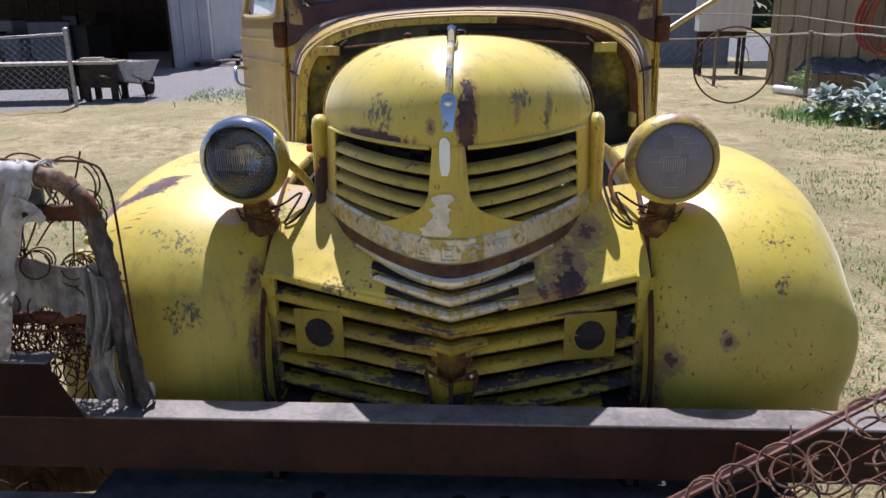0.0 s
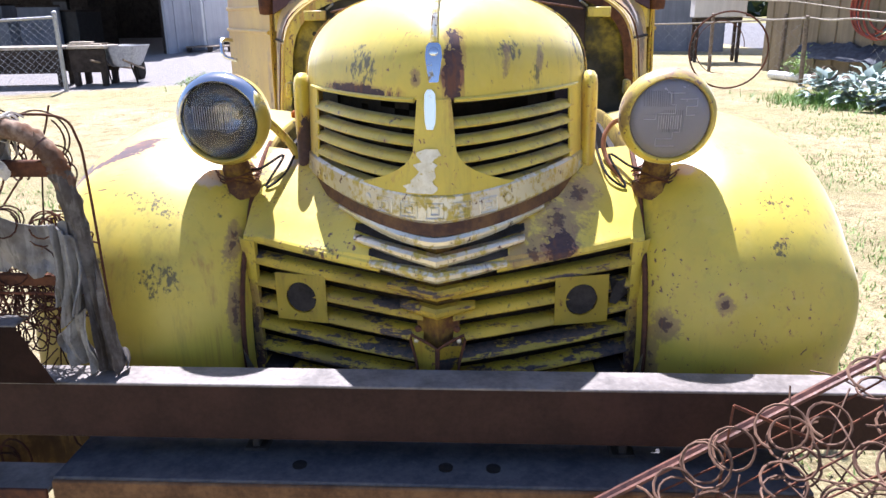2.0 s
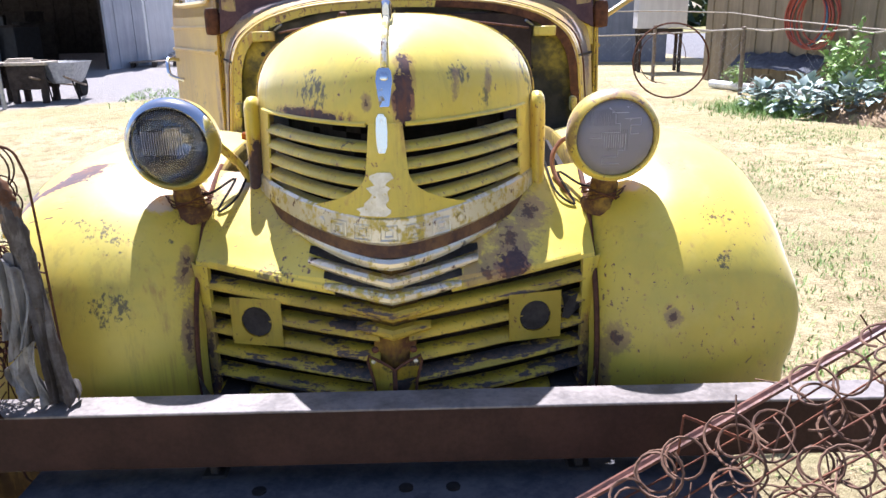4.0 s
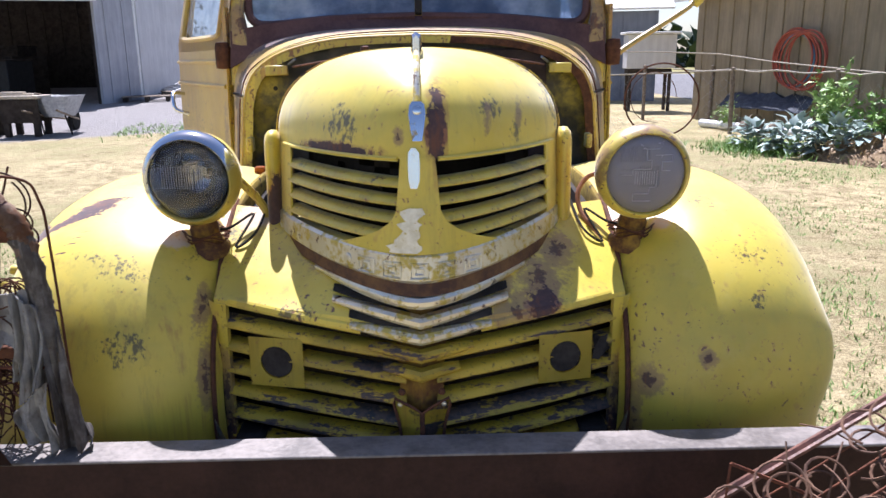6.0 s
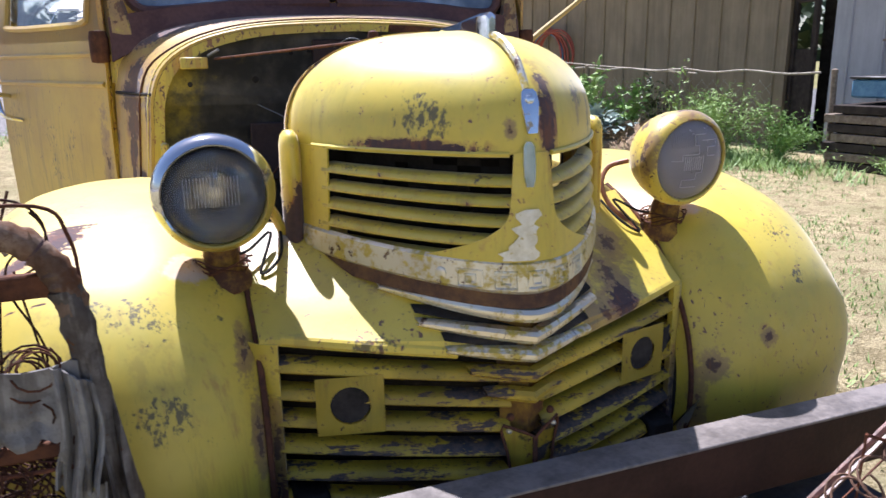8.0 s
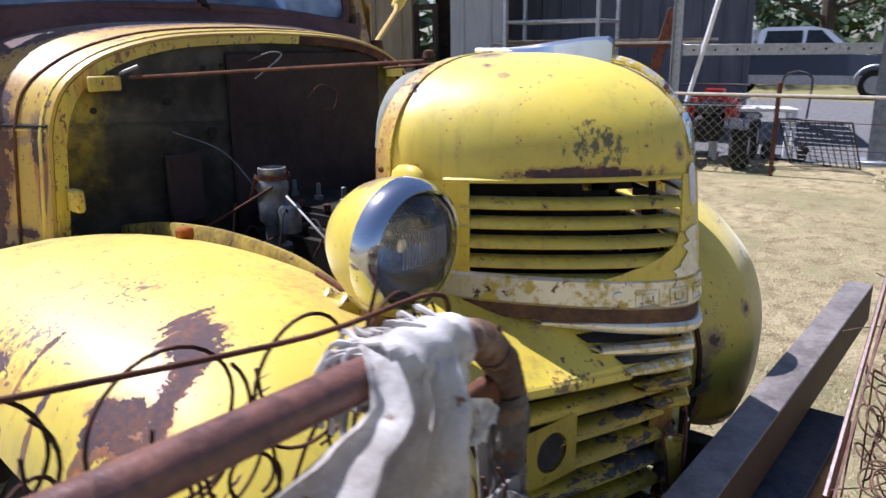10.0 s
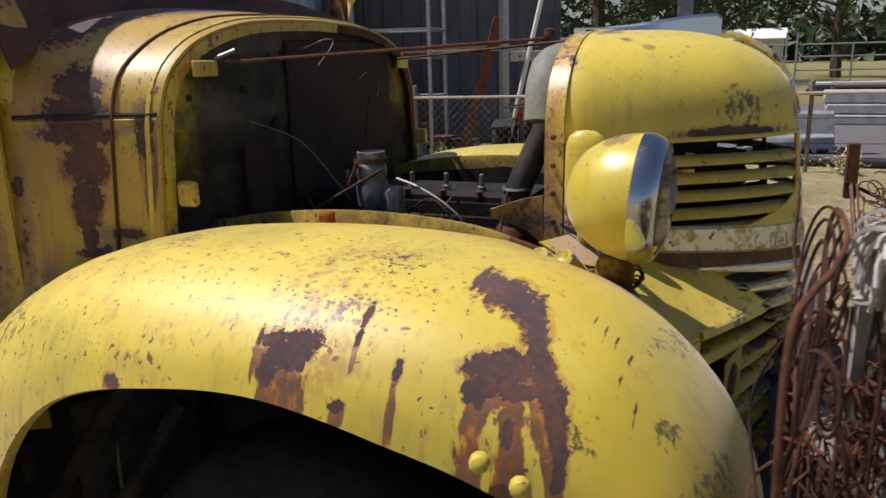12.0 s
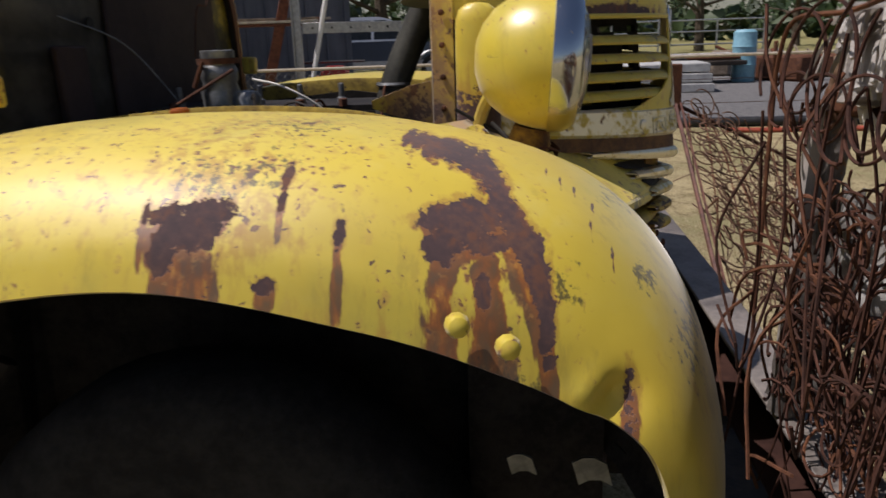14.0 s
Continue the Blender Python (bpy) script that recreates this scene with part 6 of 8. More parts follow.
# border wire of the spring unit and its coils, behind the tube
border = smoothed([(-0.655, -0.03, 0.68), (-0.66, -0.03, 1.02), (-0.668, -0.03, 1.105), (-0.70, -0.034, 1.146), (-0.85, -0.03, 1.150), (-1.05, 0.0, 1.168), (-1.14, 0.02, 1.175), (-1.165, 0.03, 1.155), (-1.17, 0.03, 1.05), (-1.16, 0.02, 0.70)], 5)
part("border_wire", tube(border, 0.0026, 8), M_RUST, sofa, "rusted border wire")
for k, (x, r) in enumerate(((-1.095, 0.052), (-0.965, 0.060), (-0.845, 0.056), (-0.745, 0.050))):
    c = Vector((x, -0.03 + 0.11 * (-0.70 - x), 1.152 - 0.055 * (0.7 + x) - r))
    part("spring", coil(c, (0.15 - 0.1 * k, 1, 0.1), r, r * 1.04, 0.030, 1.25, 0.0018, 30), M_WIRE, sofa)
    part("spring", coil(c + Vector((0.03, -0.012, -0.040)), (-0.3, 1, 0.15), r * 0.55, r * 0.6, 0.035, 1.4, 0.0016, 24), M_WIRE, sofa)
    part("spring", coil(c + Vector((0.055, -0.018, -0.060)), (0.35, 1, -0.1), r * 0.30, r * 0.36, 0.02, 1.3, 0.0018, 20), M_WIRE, sofa)
for k in range(64):
    random.seed(300 + k)
    c = Vector((random.uniform(-1.13, -0.70), random.uniform(-0.09, -0.05), random.uniform(0.72, 0.96)))
    part("spring", coil(c, (random.uniform(-0.5, 0.5), 1, random.uniform(-0.4, 0.4)), random.uniform(0.016, 0.024), random.uniform(0.026, 0.038), random.uniform(0.06, 0.12), random.choice((2.2, 3.0, 3.5)), 0.0016), M_WIRE if k % 6 else M_RUST, sofa)
for k in range(12):
    random.seed(340 + k)
    a = Vector((random.uniform(-1.15, -0.69), random.uniform(-0.06, 0.02), random.uniform(1.0, 1.14)))
    b = a + Vector((random.uniform(-0.05, 0.05), random.uniform(-0.03, 0.03), -random.uniform(0.2, 0.4)))
    c = a.lerp(b, 0.5) + Vector((random.uniform(-0.04, 0.04), random.uniform(-0.03, 0.03), 0))
    part("link_wire", tube(smoothed([a, c, b, b + Vector((random.uniform(-0.05, 0.05), 0.01, 0.03))], 5), 0.0017, 5), M_WIRE, sofa)
for k in range(44):
    random.seed(1340 + k)
    a = Vector((random.uniform(-1.15, -0.69), random.uniform(-0.09, -0.03), random.uniform(0.84, 0.97)))
    b = a + Vector((random.uniform(-0.05, 0.05), random.uniform(-0.03, 0.03), -random.uniform(0.12, 0.30)))
    c = a.lerp(b, 0.5) + Vector((random.uniform(-0.04, 0.04), random.uniform(-0.03, 0.03), 0))
    part("link_wire", tube(smoothed([a, c, b, b + Vector((random.uniform(-0.05, 0.05), 0.01, 0.03))], 5), 0.0014, 5), M_WIRE, sofa)
for k in range(14):
    random.seed(380 + k)
    a = Vector((random.uniform(-1.1, -0.68), random.uniform(-0.06, 0.0), random.uniform(0.72, 1.05)))
    b = a + Vector((random.uniform(-0.2, 0.2), random.uniform(-0.05, 0.05), random.uniform(-0.2, 0.2)))
    part("link_wire", tube(smoothed([a, (a + b) / 2 + Vector((0.02, 0.02, 0.02)), b], 4), 0.002, 5), M_RUST, sofa)

for k in range(16):
    random.seed(420 + k)
    c = Vector((random.uniform(-1.2, -0.74), random.uniform(-0.09, 0.0), random.uniform(0.40, 0.56)))
    part("spring", coil(c, (random.uniform(-0.5, 0.5), 1, random.uniform(-0.4, 0.4)), 0.028, random.uniform(0.036, 0.05), random.uniform(0.02, 0.08), 2.2, 0.0024), M_WIRE, sofa)
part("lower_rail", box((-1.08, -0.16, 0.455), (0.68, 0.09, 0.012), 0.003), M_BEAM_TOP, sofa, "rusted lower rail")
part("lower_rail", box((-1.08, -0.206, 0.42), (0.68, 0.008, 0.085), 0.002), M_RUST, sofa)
part("lining", sheet([[Vector((x, 0.02 + 0.015 * math.sin(17 * x + 9 * z), z + 0.02 * noise.noise(Vector((x * 9, z * 5, 2))))) for x in [-1.42 + 0.04 * i for i in range(18)]] for z in (0.36, 0.44, 0.52, 0.60)], 0.003), M_CLOTH_BROWN, sofa, "rotten brown lining cloth")

# bed spring on the other side, leaning on the beam
M_SPRING = plain("brown_weathered_wire", (0.075, 0.042, 0.030), (0.20, 0.115, 0.075), 0.7, 0, 24, 0.3)
bed = thing("bed_spring", local(), "rusted bed spring with wire coils, leaning on the beam", "bed spring")
A, B = Vector((0.29, -0.242, 0.49)), Vector((0.97, -0.232, 0.925))
E1 = (B - A).normalized()
E2 = Vector((0.22, -0.80, -0.42))
E2 = (E2 - E1 * E2.dot(E1)).normalized()
E3 = E1.cross(E2).normalized()
part("edge_angle", rod(A, B, 0.0065, 6), M_TUBE, bed, "rusted angle-iron edge")
part("edge_lip", rod(A + E2 * 0.012 - E3 * 0.01, B + E2 * 0.012 - E3 * 0.01, 0.004, 4), M_TUBE, bed)
part("edge_angle", rod(B - E1 * 0.02 - E2 * 0.02, B - E1 * 0.02 + E2 * 0.62, 0.006, 6), M_WIRE, bed)
part("end_post", box((0, 0, 0.03), (0.035, 0.035, 0.17), 0.003, along(B, B + Vector((0.0, 0.01, 1)))), M_RUST, bed)
for j in range(8):
    for i in range(11):
        random.seed(500 + 20 * j + i)
        p = A + E1 * (0.06 + 0.070 * i + random.uniform(-0.022, 0.022)) + E2 * (0.055 + 0.070 * j + random.uniform(-0.022, 0.022))
        ax = E3 + Vector((random.uniform(-0.45, 0.45), random.uniform(-0.45, 0.45), random.uniform(-0.45, 0.45)))
        part("spring", coil(p + E3 * random.uniform(-0.04, 0.01), ax, random.uniform(0.020, 0.03), random.uniform(0.036, 0.047), random.uniform(0.05, 0.11), random.choice((1.5, 2.0, 2.4)), 0.0023, 16), M_SPRING, bed)
for k in range(150):
    random.seed(700 + k)
    p = A + E1 * random.uniform(0.05, 0.80) + E2 * random.uniform(0.03, 0.60)
    q = p + E3 * random.uniform(-0.10, 0.06) + E1 * random.uniform(-0.09, 0.09) + E2 * random.uniform(-0.12, 0.12)
    part("link_wire", tube(smoothed([p, (p + q) / 2 + E3 * random.uniform(-0.03, 0.03), q], 4), 0.0016, 5), M_SPRING, bed)
for k in range(12):
    part("cross_wire", tube([A + E1 * t + E2 * (0.03 + 0.047 * k) + E3 * 0.03 * math.sin(5 * t + k) for t in [0.02 + 0.08 * i for i in range(10)]], 0.002, 5), M_RUST_RED, bed)
part("loose_strip", rod((0.50, -0.27, 0.70), (0.485, -0.275, 0.46), 0.0022, 5), M_RUST_RED, bed)
part("loose_strip", rod((0.50, -0.27, 0.70), (0.66, -0.275, 0.63), 0.0032, 5), M_RUST_RED, bed)

# ---- ground ----
def lift(x, y):
    """The ground's height: level round the truck, rising gently towards the sheds."""
    k = max(0.0, min(1.0, (3.0 - x) / 5.0))
    k = k * k * (3 - 2 * k)
    far = min(1.0, 40.0 / max(40.0, math.hypot(x, y)))
    return (0.010 * max(0.0, min(y, 40.0) - 4.0) + k * 0.026 * max(0.0, min(y, 40.0) - 8.0)) * far


def dry_grass():
    n = Nodes("dry_lawn")
    big = n.noise(0.55, 5, 0.6)
    mid = n.noise(5.5, 6, 0.7)
    fine = n.noise(60, 5, 0.75)
    straw = n.noise(1.0, 4, 0.7, stretch=(22.0, 75.0, 10.0), distort=0.6)
    col = n.mix(n.step(n.math("ADD", n.math("MULTIPLY", mid, 0.5), n.math("MULTIPLY", fine, 0.5)), 0.41, 0.58), (0.22, 0.178, 0.088), (0.55, 0.455, 0.26))
    col = n.mix(n.math("MULTIPLY", n.step(straw, 0.5, 0.72), 0.55), col, (0.62, 0.525, 0.34))
    col = n.mix(n.math("MULTIPLY", n.step(n.math("ADD", n.math("MULTIPLY", big, 0.55), n.math("MULTIPLY", mid, 0.45)), 0.49, 0.57), 0.60), col, (0.23, 0.225, 0.10))
    x, y, z = n.sep()
    # gravel yard by the sheds and asphalt beyond the lawn
    yard = n.step(n.math("ADD", n.math("ADD", y, n.math("MULTIPLY", x, -0.42)), n.math("MULTIPLY", mid, 0.9)), 14.7, 15.2)
    yard = n.math("MULTIPLY", yard, n.step(n.math("ADD", x, n.math("MULTIPLY", big, 2.0)), 2.6, 0.6))
    stones = n.mix(n.step(n.noise(34, 5, 0.75), 0.35, 0.7), (0.17, 0.16, 0.155), (0.38, 0.36, 0.34))
    col = n.mix(yard, col, stones)
    road = n.step(n.math("ADD", x, n.math("MULTIPLY", mid, 0.5)), 8.9, 9.15)
    col = n.mix(road, col, n.mix(n.step(n.noise(9, 6, 0.7), 0.3, 0.7), (0.13, 0.13, 0.135), (0.22, 0.215, 0.21)))
    field = n.step(n.math("ADD", x, n.math("MULTIPLY", big, 3.0)), 21.0, 23.0)
    col = n.mix(field, col, n.mix(big, (0.14, 0.15, 0.05), (0.34, 0.29, 0.14)))
    n.set(color=col, rough=0.95, spec=0.15)
    n.bump(n.math("ADD", n.math("MULTIPLY", mid, 0.7), fine), 0.9, 0.03)
    return n.mat


M_LAWN = dry_grass()
steps = sorted({round(v, 2) for v in ([-3000, -800, -300, -120, -60] + [-40 + 2.0 * i for i in range(41)] + [60, 120, 300, 800, 3000])})
bm = bmesh.new()
quads(bm, [[Vector((x, y, lift(x, y))) for x in steps] for y in steps])
ground = part("ground", bm, M_LAWN, None)
tagged(ground, "dry yellow lawn with green patches, gravel yard and asphalt beyond", "ground", "", "structure")

# ---- sheds ----
def siding(name, a, b, groove=0.42):
    """Painted sheet siding with dirt running down."""
    n = Nodes(name)
    m = n.noise(1.6, 5, 0.6)
    drip = n.noise(1.0, 5, 0.7, stretch=(9.0, 9.0, 0.8))
    col = n.mix(n.step(n.math("ADD", n.math("MULTIPLY", m, 0.5), n.math("MULTIPLY", drip, 0.5)), 0.35, 0.68), a, b)
    n.set(color=col, rough=0.6)
    n.bump(drip, 0.2, 0.004)
    return n.mat


M_TAN = siding("tan_siding", (0.17, 0.135, 0.085), (0.28, 0.225, 0.145))
M_GREY_SIDING = siding("grey_siding", (0.30, 0.31, 0.34), (0.44, 0.45, 0.48))
M_WHITE_WALL = siding("white_wall", (0.46, 0.46, 0.47), (0.60, 0.60, 0.60))
M_BLUE_WALL = siding("slate_blue_wall", (0.13, 0.15, 0.19), (0.20, 0.22, 0.27))
# dark boards; on shed insides the near-black colour is their shade
M_DARK_WOOD = plain("dark_boards_and_shed_shade", (0.025, 0.02, 0.018), (0.06, 0.048, 0.04), 0.85, 0, 8, 0.4)
M_WOOD = plain("grey_brown_wood", (0.13, 0.10, 0.075), (0.27, 0.22, 0.17), 0.85, 0, 14, 0.4, stretch=(1, 1, 1))
M_BOARD_PALE = plain("pale_boards", (0.36, 0.31, 0.24), (0.52, 0.46, 0.37), 0.8, 0, 14, 0.3)
M_GALV = plain("galvanised_steel", (0.28, 0.29, 0.30), (0.45, 0.46, 0.47), 0.45, 0.6, 20, 0.2)
M_CONCRETE = plain("pale_concrete", (0.30, 0.30, 0.30), (0.46, 0.46, 0.45), 0.85, 0, 6, 0.4)
M_WHITE = plain("white_paint", (0.66, 0.66, 0.64), (0.80, 0.80, 0.78), 0.5, 0, 8, 0.1)
M_ORANGE = plain("orange_red_hose", (0.26, 0.045, 0.022), (0.40, 0.085, 0.045), 0.5, 0, 10, 0.1)
M_BLUE = plain("faded_blue_plastic", (0.06, 0.17, 0.30), (0.12, 0.28, 0.42), 0.5, 0, 10, 0.1)
M_RED = plain("red_plastic", (0.42, 0.02, 0.02), (0.58, 0.04, 0.035), 0.35, 0, 10, 0.05)
M_BLACK = plain("black_plastic", (0.012, 0.012, 0.013), (0.03, 0.03, 0.032), 0.5, 0, 10, 0.1)
M_ROPE = plain("pale_rope", (0.24, 0.21, 0.17), (0.42, 0.38, 0.31), 0.9, 0, 30, 0.3)


def wall(name, p, q, z0, z1, mat, thick=0.12, batten=0.0, batten_w=0.03, label="", skip=()):
    """An upright wall between two points of the plan, with raised seams."""
    p, q = Vector((*p, 0)), Vector((*q, 0))
    run = (q - p).length
    m = Matrix.Translation(p) @ Matrix.Rotation(math.atan2(q.y - p.y, q.x - p.x), 4, "Z")
    ob = part(name, box((run / 2, 0, (z0 + z1) / 2), (run, thick, z1 - z0), 0.004), mat, None, "", False)
    ob.matrix_world = m
    tagged(ob, label, "wall", "", "structure")
    if batten:
        x = batten * 0.5
        shared = None
        while x < run:
            if shared is None:
                seam = part("panel_seam", box((0, 0, (z0 + z1) / 2), (batten_w, thick + 0.05, z1 - z0 - 0.02), 0.008), mat, ob, "", False)
                shared = seam.data
            else:
                seam = new("panel_seam", shared)
                seam.parent = ob
            seam.location = (x, 0, 0)
            x += batten
    return ob


# long tan shed behind the garden
C0, C1 = Vector((6.32, 15.3)), Vector((7.93, 8.05))
C2, C3 = Vector((8.05, 7.45)), Vector((8.30, 6.65))
wall("wall_tan", C0, C1, -0.1, 2.46, M_TAN, 0.14, 0.44, 0.03, "tan metal shed wall with upright seams")
wall("wall_tan_end", C0, C0 + Vector((7, 1.6)), -0.1, 2.46, M_TAN, 0.14, 0.44, 0.03, "tan metal shed end wall")
wall("wall_panel", C2, C3, -0.1, 2.46, M_GREY_SIDING, 0.14, 0.4, 0.03, "pale grey metal shed wall")
wall("wall_doorway", C1 + Vector((0.8, 0.15)), C2 + Vector((0.8, 0.1)), -0.1, 2.46, M_DARK_WOOD, 0.1, 0, 0, "near-black wall for the shade inside a shed doorway")
rows = []
d = (C3 - C0).normalized()
nrm = Vector((d.y, -d.x)) if d.y < 0 else Vector((-d.y, d.x))
out = Vector((-abs(nrm.x), -abs(nrm.y) * 0.2)).normalized()
roof_rows = [[Vector((*(C0 - d * 0.4 + out * o), z)), Vector((*(C3 + d * 0.2 + out * o), z))] for o, z in ((0.0, 2.47), (0.35, 2.43), (0.35, 2.50), (-4.0, 3.4), (-4.0, 3.34))]
roof = part("roof_tan_shed", sheet(roof_rows, 0), M_WHITE, None, "", False)
tagged(roof, "pale metal shed roof with a white eave", "roof", "", "structure")
door_post = thing("rusty_door_frame", pose(7.93, 7.85, 0, 0, 0, -10), "dark broken wooden door frame leaning in the shed doorway", "door frame")
part("jamb", box((0.0, 0.18, 1.0), (0.06, 0.10, 2.05), 0.006), M_DARK_WOOD, door_post)
part("jamb", box((0.0, -0.22, 1.0), (0.06, 0.08, 2.0), 0.006), M_DARK_WOOD, door_post)
part("rail", box((0.0, -0.02, 1.98), (0.05, 0.5, 0.08), 0.006), M_DARK_WOOD, door_post)
part("panel", box((0.02, -0.04, 0.7), (0.03, 0.34, 1.3), 0.004), M_DARK_WOOD, door_post)

# buildings behind the garden's far end
wall("wall_blue", (-1.5, 24.0), (7.5, 21.0), 0.0, 2.6, M_BLUE_WALL, 0.15, 0.9, 0.02, "slate blue shed wall")
rr = [[Vector((-1.8, 23.6, 2.62)), Vector((7.8, 20.6, 2.62))], [Vector((-1.0, 27.0, 3.6)), Vector((8.8, 24.0, 3.6))]]
tagged(part("roof_blue_shed", sheet(rr, 0.06), M_WHITE, None, "", False), "pale metal roof of a distant shed", "roof", "", "structure")
shack = thing("white_hutch", pose(6.1, 17.6, lift(6.1, 17.6), 0, 0, -8), "small white wooden hutch on legs beside the shed", "hutch")
part("body", box((0, 0, 1.35), (1.1, 0.6, 0.75), 0.01), M_WHITE_WALL, shack)
part("lid", box((0, -0.02, 1.76), (1.25, 0.75, 0.05), 0.01), M_WHITE, shack)
part("base", box((0, 0.05, 0.9), (1.0, 0.5, 0.12), 0.01), M_DARK_WOOD, shack)
for x in (-0.45, 0.45):
    for y in (-0.2, 0.25):
        part("leg", box((x, y, 0.45), (0.07, 0.07, 0.9), 0.005), M_DARK_WOOD, shack)

# open shed on the gravel yard
SH = lift(-6.7, 18.5)
wall("wall_shed_door", (-6.66, 18.5), (-6.17, 19.7), SH - 0.1, 3.3, M_GREY_SIDING, 0.08, 0.6, 0.012, "pale grey sliding shed door")
wall("wall_white", (-6.14, 19.8), (-6.05, 31.0), SH - 0.1, 3.9, M_WHITE_WALL, 0.12, 0, 0, "plain white shed wall")
tagged(part("trim_shed_corner", box((-6.16, 19.74, 2.1), (0.10, 0.12, 3.6), 0.01), M_WHITE, None, "", False), "white corner trim", "trim", "", "structure")
# inner walls are coloured near-black for the shade under the roof
wall("wall_shed_back", (-17, 24.5), (-6.6, 24.5), SH - 0.2, 3.4, M_DARK_WOOD, 0.1, 0.5, 0.02, "back wall of the open shed, near-black for its shade")
wall("wall_shed_inner", (-6.75, 18.6), (-6.75, 24.4), SH - 0.2, 3.4, M_DARK_WOOD, 0.08, 0.5, 0.02, "side wall of the open shed, near-black for its shade")
rr = [[Vector((-18, 12.4, 2.42)), Vector((-6.4, 18.1, 2.70))], [Vector((-18, 12.4, 2.62)), Vector((-6.4, 18.1, 2.90))], [Vector((-20, 22, 4.0)), Vector((-8.0, 27.0, 4.4))], [Vector((-20, 22, 3.8)), Vector((-8.0, 27.0, 4.2))]]
tagged(part("roof_open_shed", sheet(rr, 0), M_WHITE, None, "", False), "white-edged roof of the open shed", "roof", "", "structure")
for x, y in ((-12.0, 15.6),):
    tagged(part("shed_post", box((x, y, 1.4), (0.14, 0.14, 2.4), 0.01), M_DARK_WOOD, None, "", False), "dark shed post", "post", "", "structure")
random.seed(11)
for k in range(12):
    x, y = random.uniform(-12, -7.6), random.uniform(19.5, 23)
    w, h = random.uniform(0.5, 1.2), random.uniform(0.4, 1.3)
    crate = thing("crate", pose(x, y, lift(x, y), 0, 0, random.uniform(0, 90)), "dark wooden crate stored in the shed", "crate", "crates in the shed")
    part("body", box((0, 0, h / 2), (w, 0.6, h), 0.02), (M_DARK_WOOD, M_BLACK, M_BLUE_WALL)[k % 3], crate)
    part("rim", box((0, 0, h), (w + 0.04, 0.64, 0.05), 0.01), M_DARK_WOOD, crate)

# ---- yard things ----
def table(x, y, rz, w, d, h, label):
    t = thing("workbench", pose(x, y, lift(x, y), 0, 0, rz), label, "workbench")
    part("top", box((0, 0, h), (w, d, 0.05), 0.006), M_BOARD_PALE, t)
    part("apron", box((0, -d / 2 + 0.04, h - 0.22), (w * 0.94, 0.03, 0.36), 0.004), M_DARK_WOOD, t)
    part("apron", box((0, d / 2 - 0.04, h - 0.22), (w * 0.94, 0.03, 0.36), 0.004), M_DARK_WOOD, t)
    for sx in (-1, 1):
        for sy in (-1, 1):
            part("leg", box((sx * (w / 2 - 0.08), sy * (d / 2 - 0.08), (h - 0.02) / 2), (0.09, 0.09, h - 0.02), 0.006), M_DARK_WOOD, t)
    return t


table(-7.2, 12.75, 4, 1.9, 0.6, 0.62, "low dark wooden bench with pale top behind chain link")
b2 = table(-5.85, 12.85, 0, 0.62, 0.55, 0.62, "small dark wooden work table with boards on it")
boards = thing("board_stack", pose(-5.95, 12.8, lift(-5.9, 12.8) + 0.645, 0, 0, 12), "pale loose boards lying on the work table", "boards")
part("board", box((0, 0, 0.015), (0.5, 0.14, 0.03), 0.003), M_BOARD_PALE, boards)
part("board", box((0.1, 0.12, 0.014), (0.46, 0.1, 0.028), 0.003), M_WOOD, boards)
part("board", box((-0.05, 0.05, 0.045), (0.34, 0.2, 0.028), 0.003), M_BOARD_PALE, boards)

barrow = thing("wheelbarrow", pose(-5.42, 13.1, lift(-5.4, 13.1), 0, 0, 0), "grey metal wheelbarrow standing on the gravel", "wheelbarrow")
rows = []
for z, wx, wy in ((0.28, 0.16, 0.22), (0.34, 0.19, 0.28), (0.60, 0.29, 0.38), (0.615, 0.305, 0.395)):
    rows.append([Vector((sx * wx * (1 if abs(a) < 2 else 1), sy * wy, z)) for sx, sy, a in ((-1, -0.9, 0), (-0.9, -1, 0), (0.9, -1, 0), (1, -0.9, 0), (1, 0.9, 0), (0.9, 1, 0), (-0.9, 1, 0), (-1, 0.9, 0))])
bm = bmesh.new()
vs, made = quads(bm, rows, True)
made.append(bm.faces.new(vs[0]))
bmesh.ops.solidify(bm, geom=made, thickness=0.006)
part("tray", bm, M_GALV, barrow)
for s in (-1, 1):
    part("handle", tube([(s * 0.08, 0.5, 0.2), (s * 0.18, 0.0, 0.27), (s * 0.26, -0.75, 0.42)], 0.018, 8), M_WOOD, barrow)
    part("leg", tube([(s * 0.17, -0.05, 0.27), (s * 0.22, -0.18, 0.0), (s * 0.20, -0.32, 0.32)], 0.014, 6), M_DARK, barrow)
part("wheel", lathe([(0.10, -0.03), (0.17, -0.04), (0.185, 0.0), (0.17, 0.04), (0.10, 0.03)], along((0, 0.52, 0.185), (1, 0.52, 0.185)), 24), M_RUBBER, barrow)


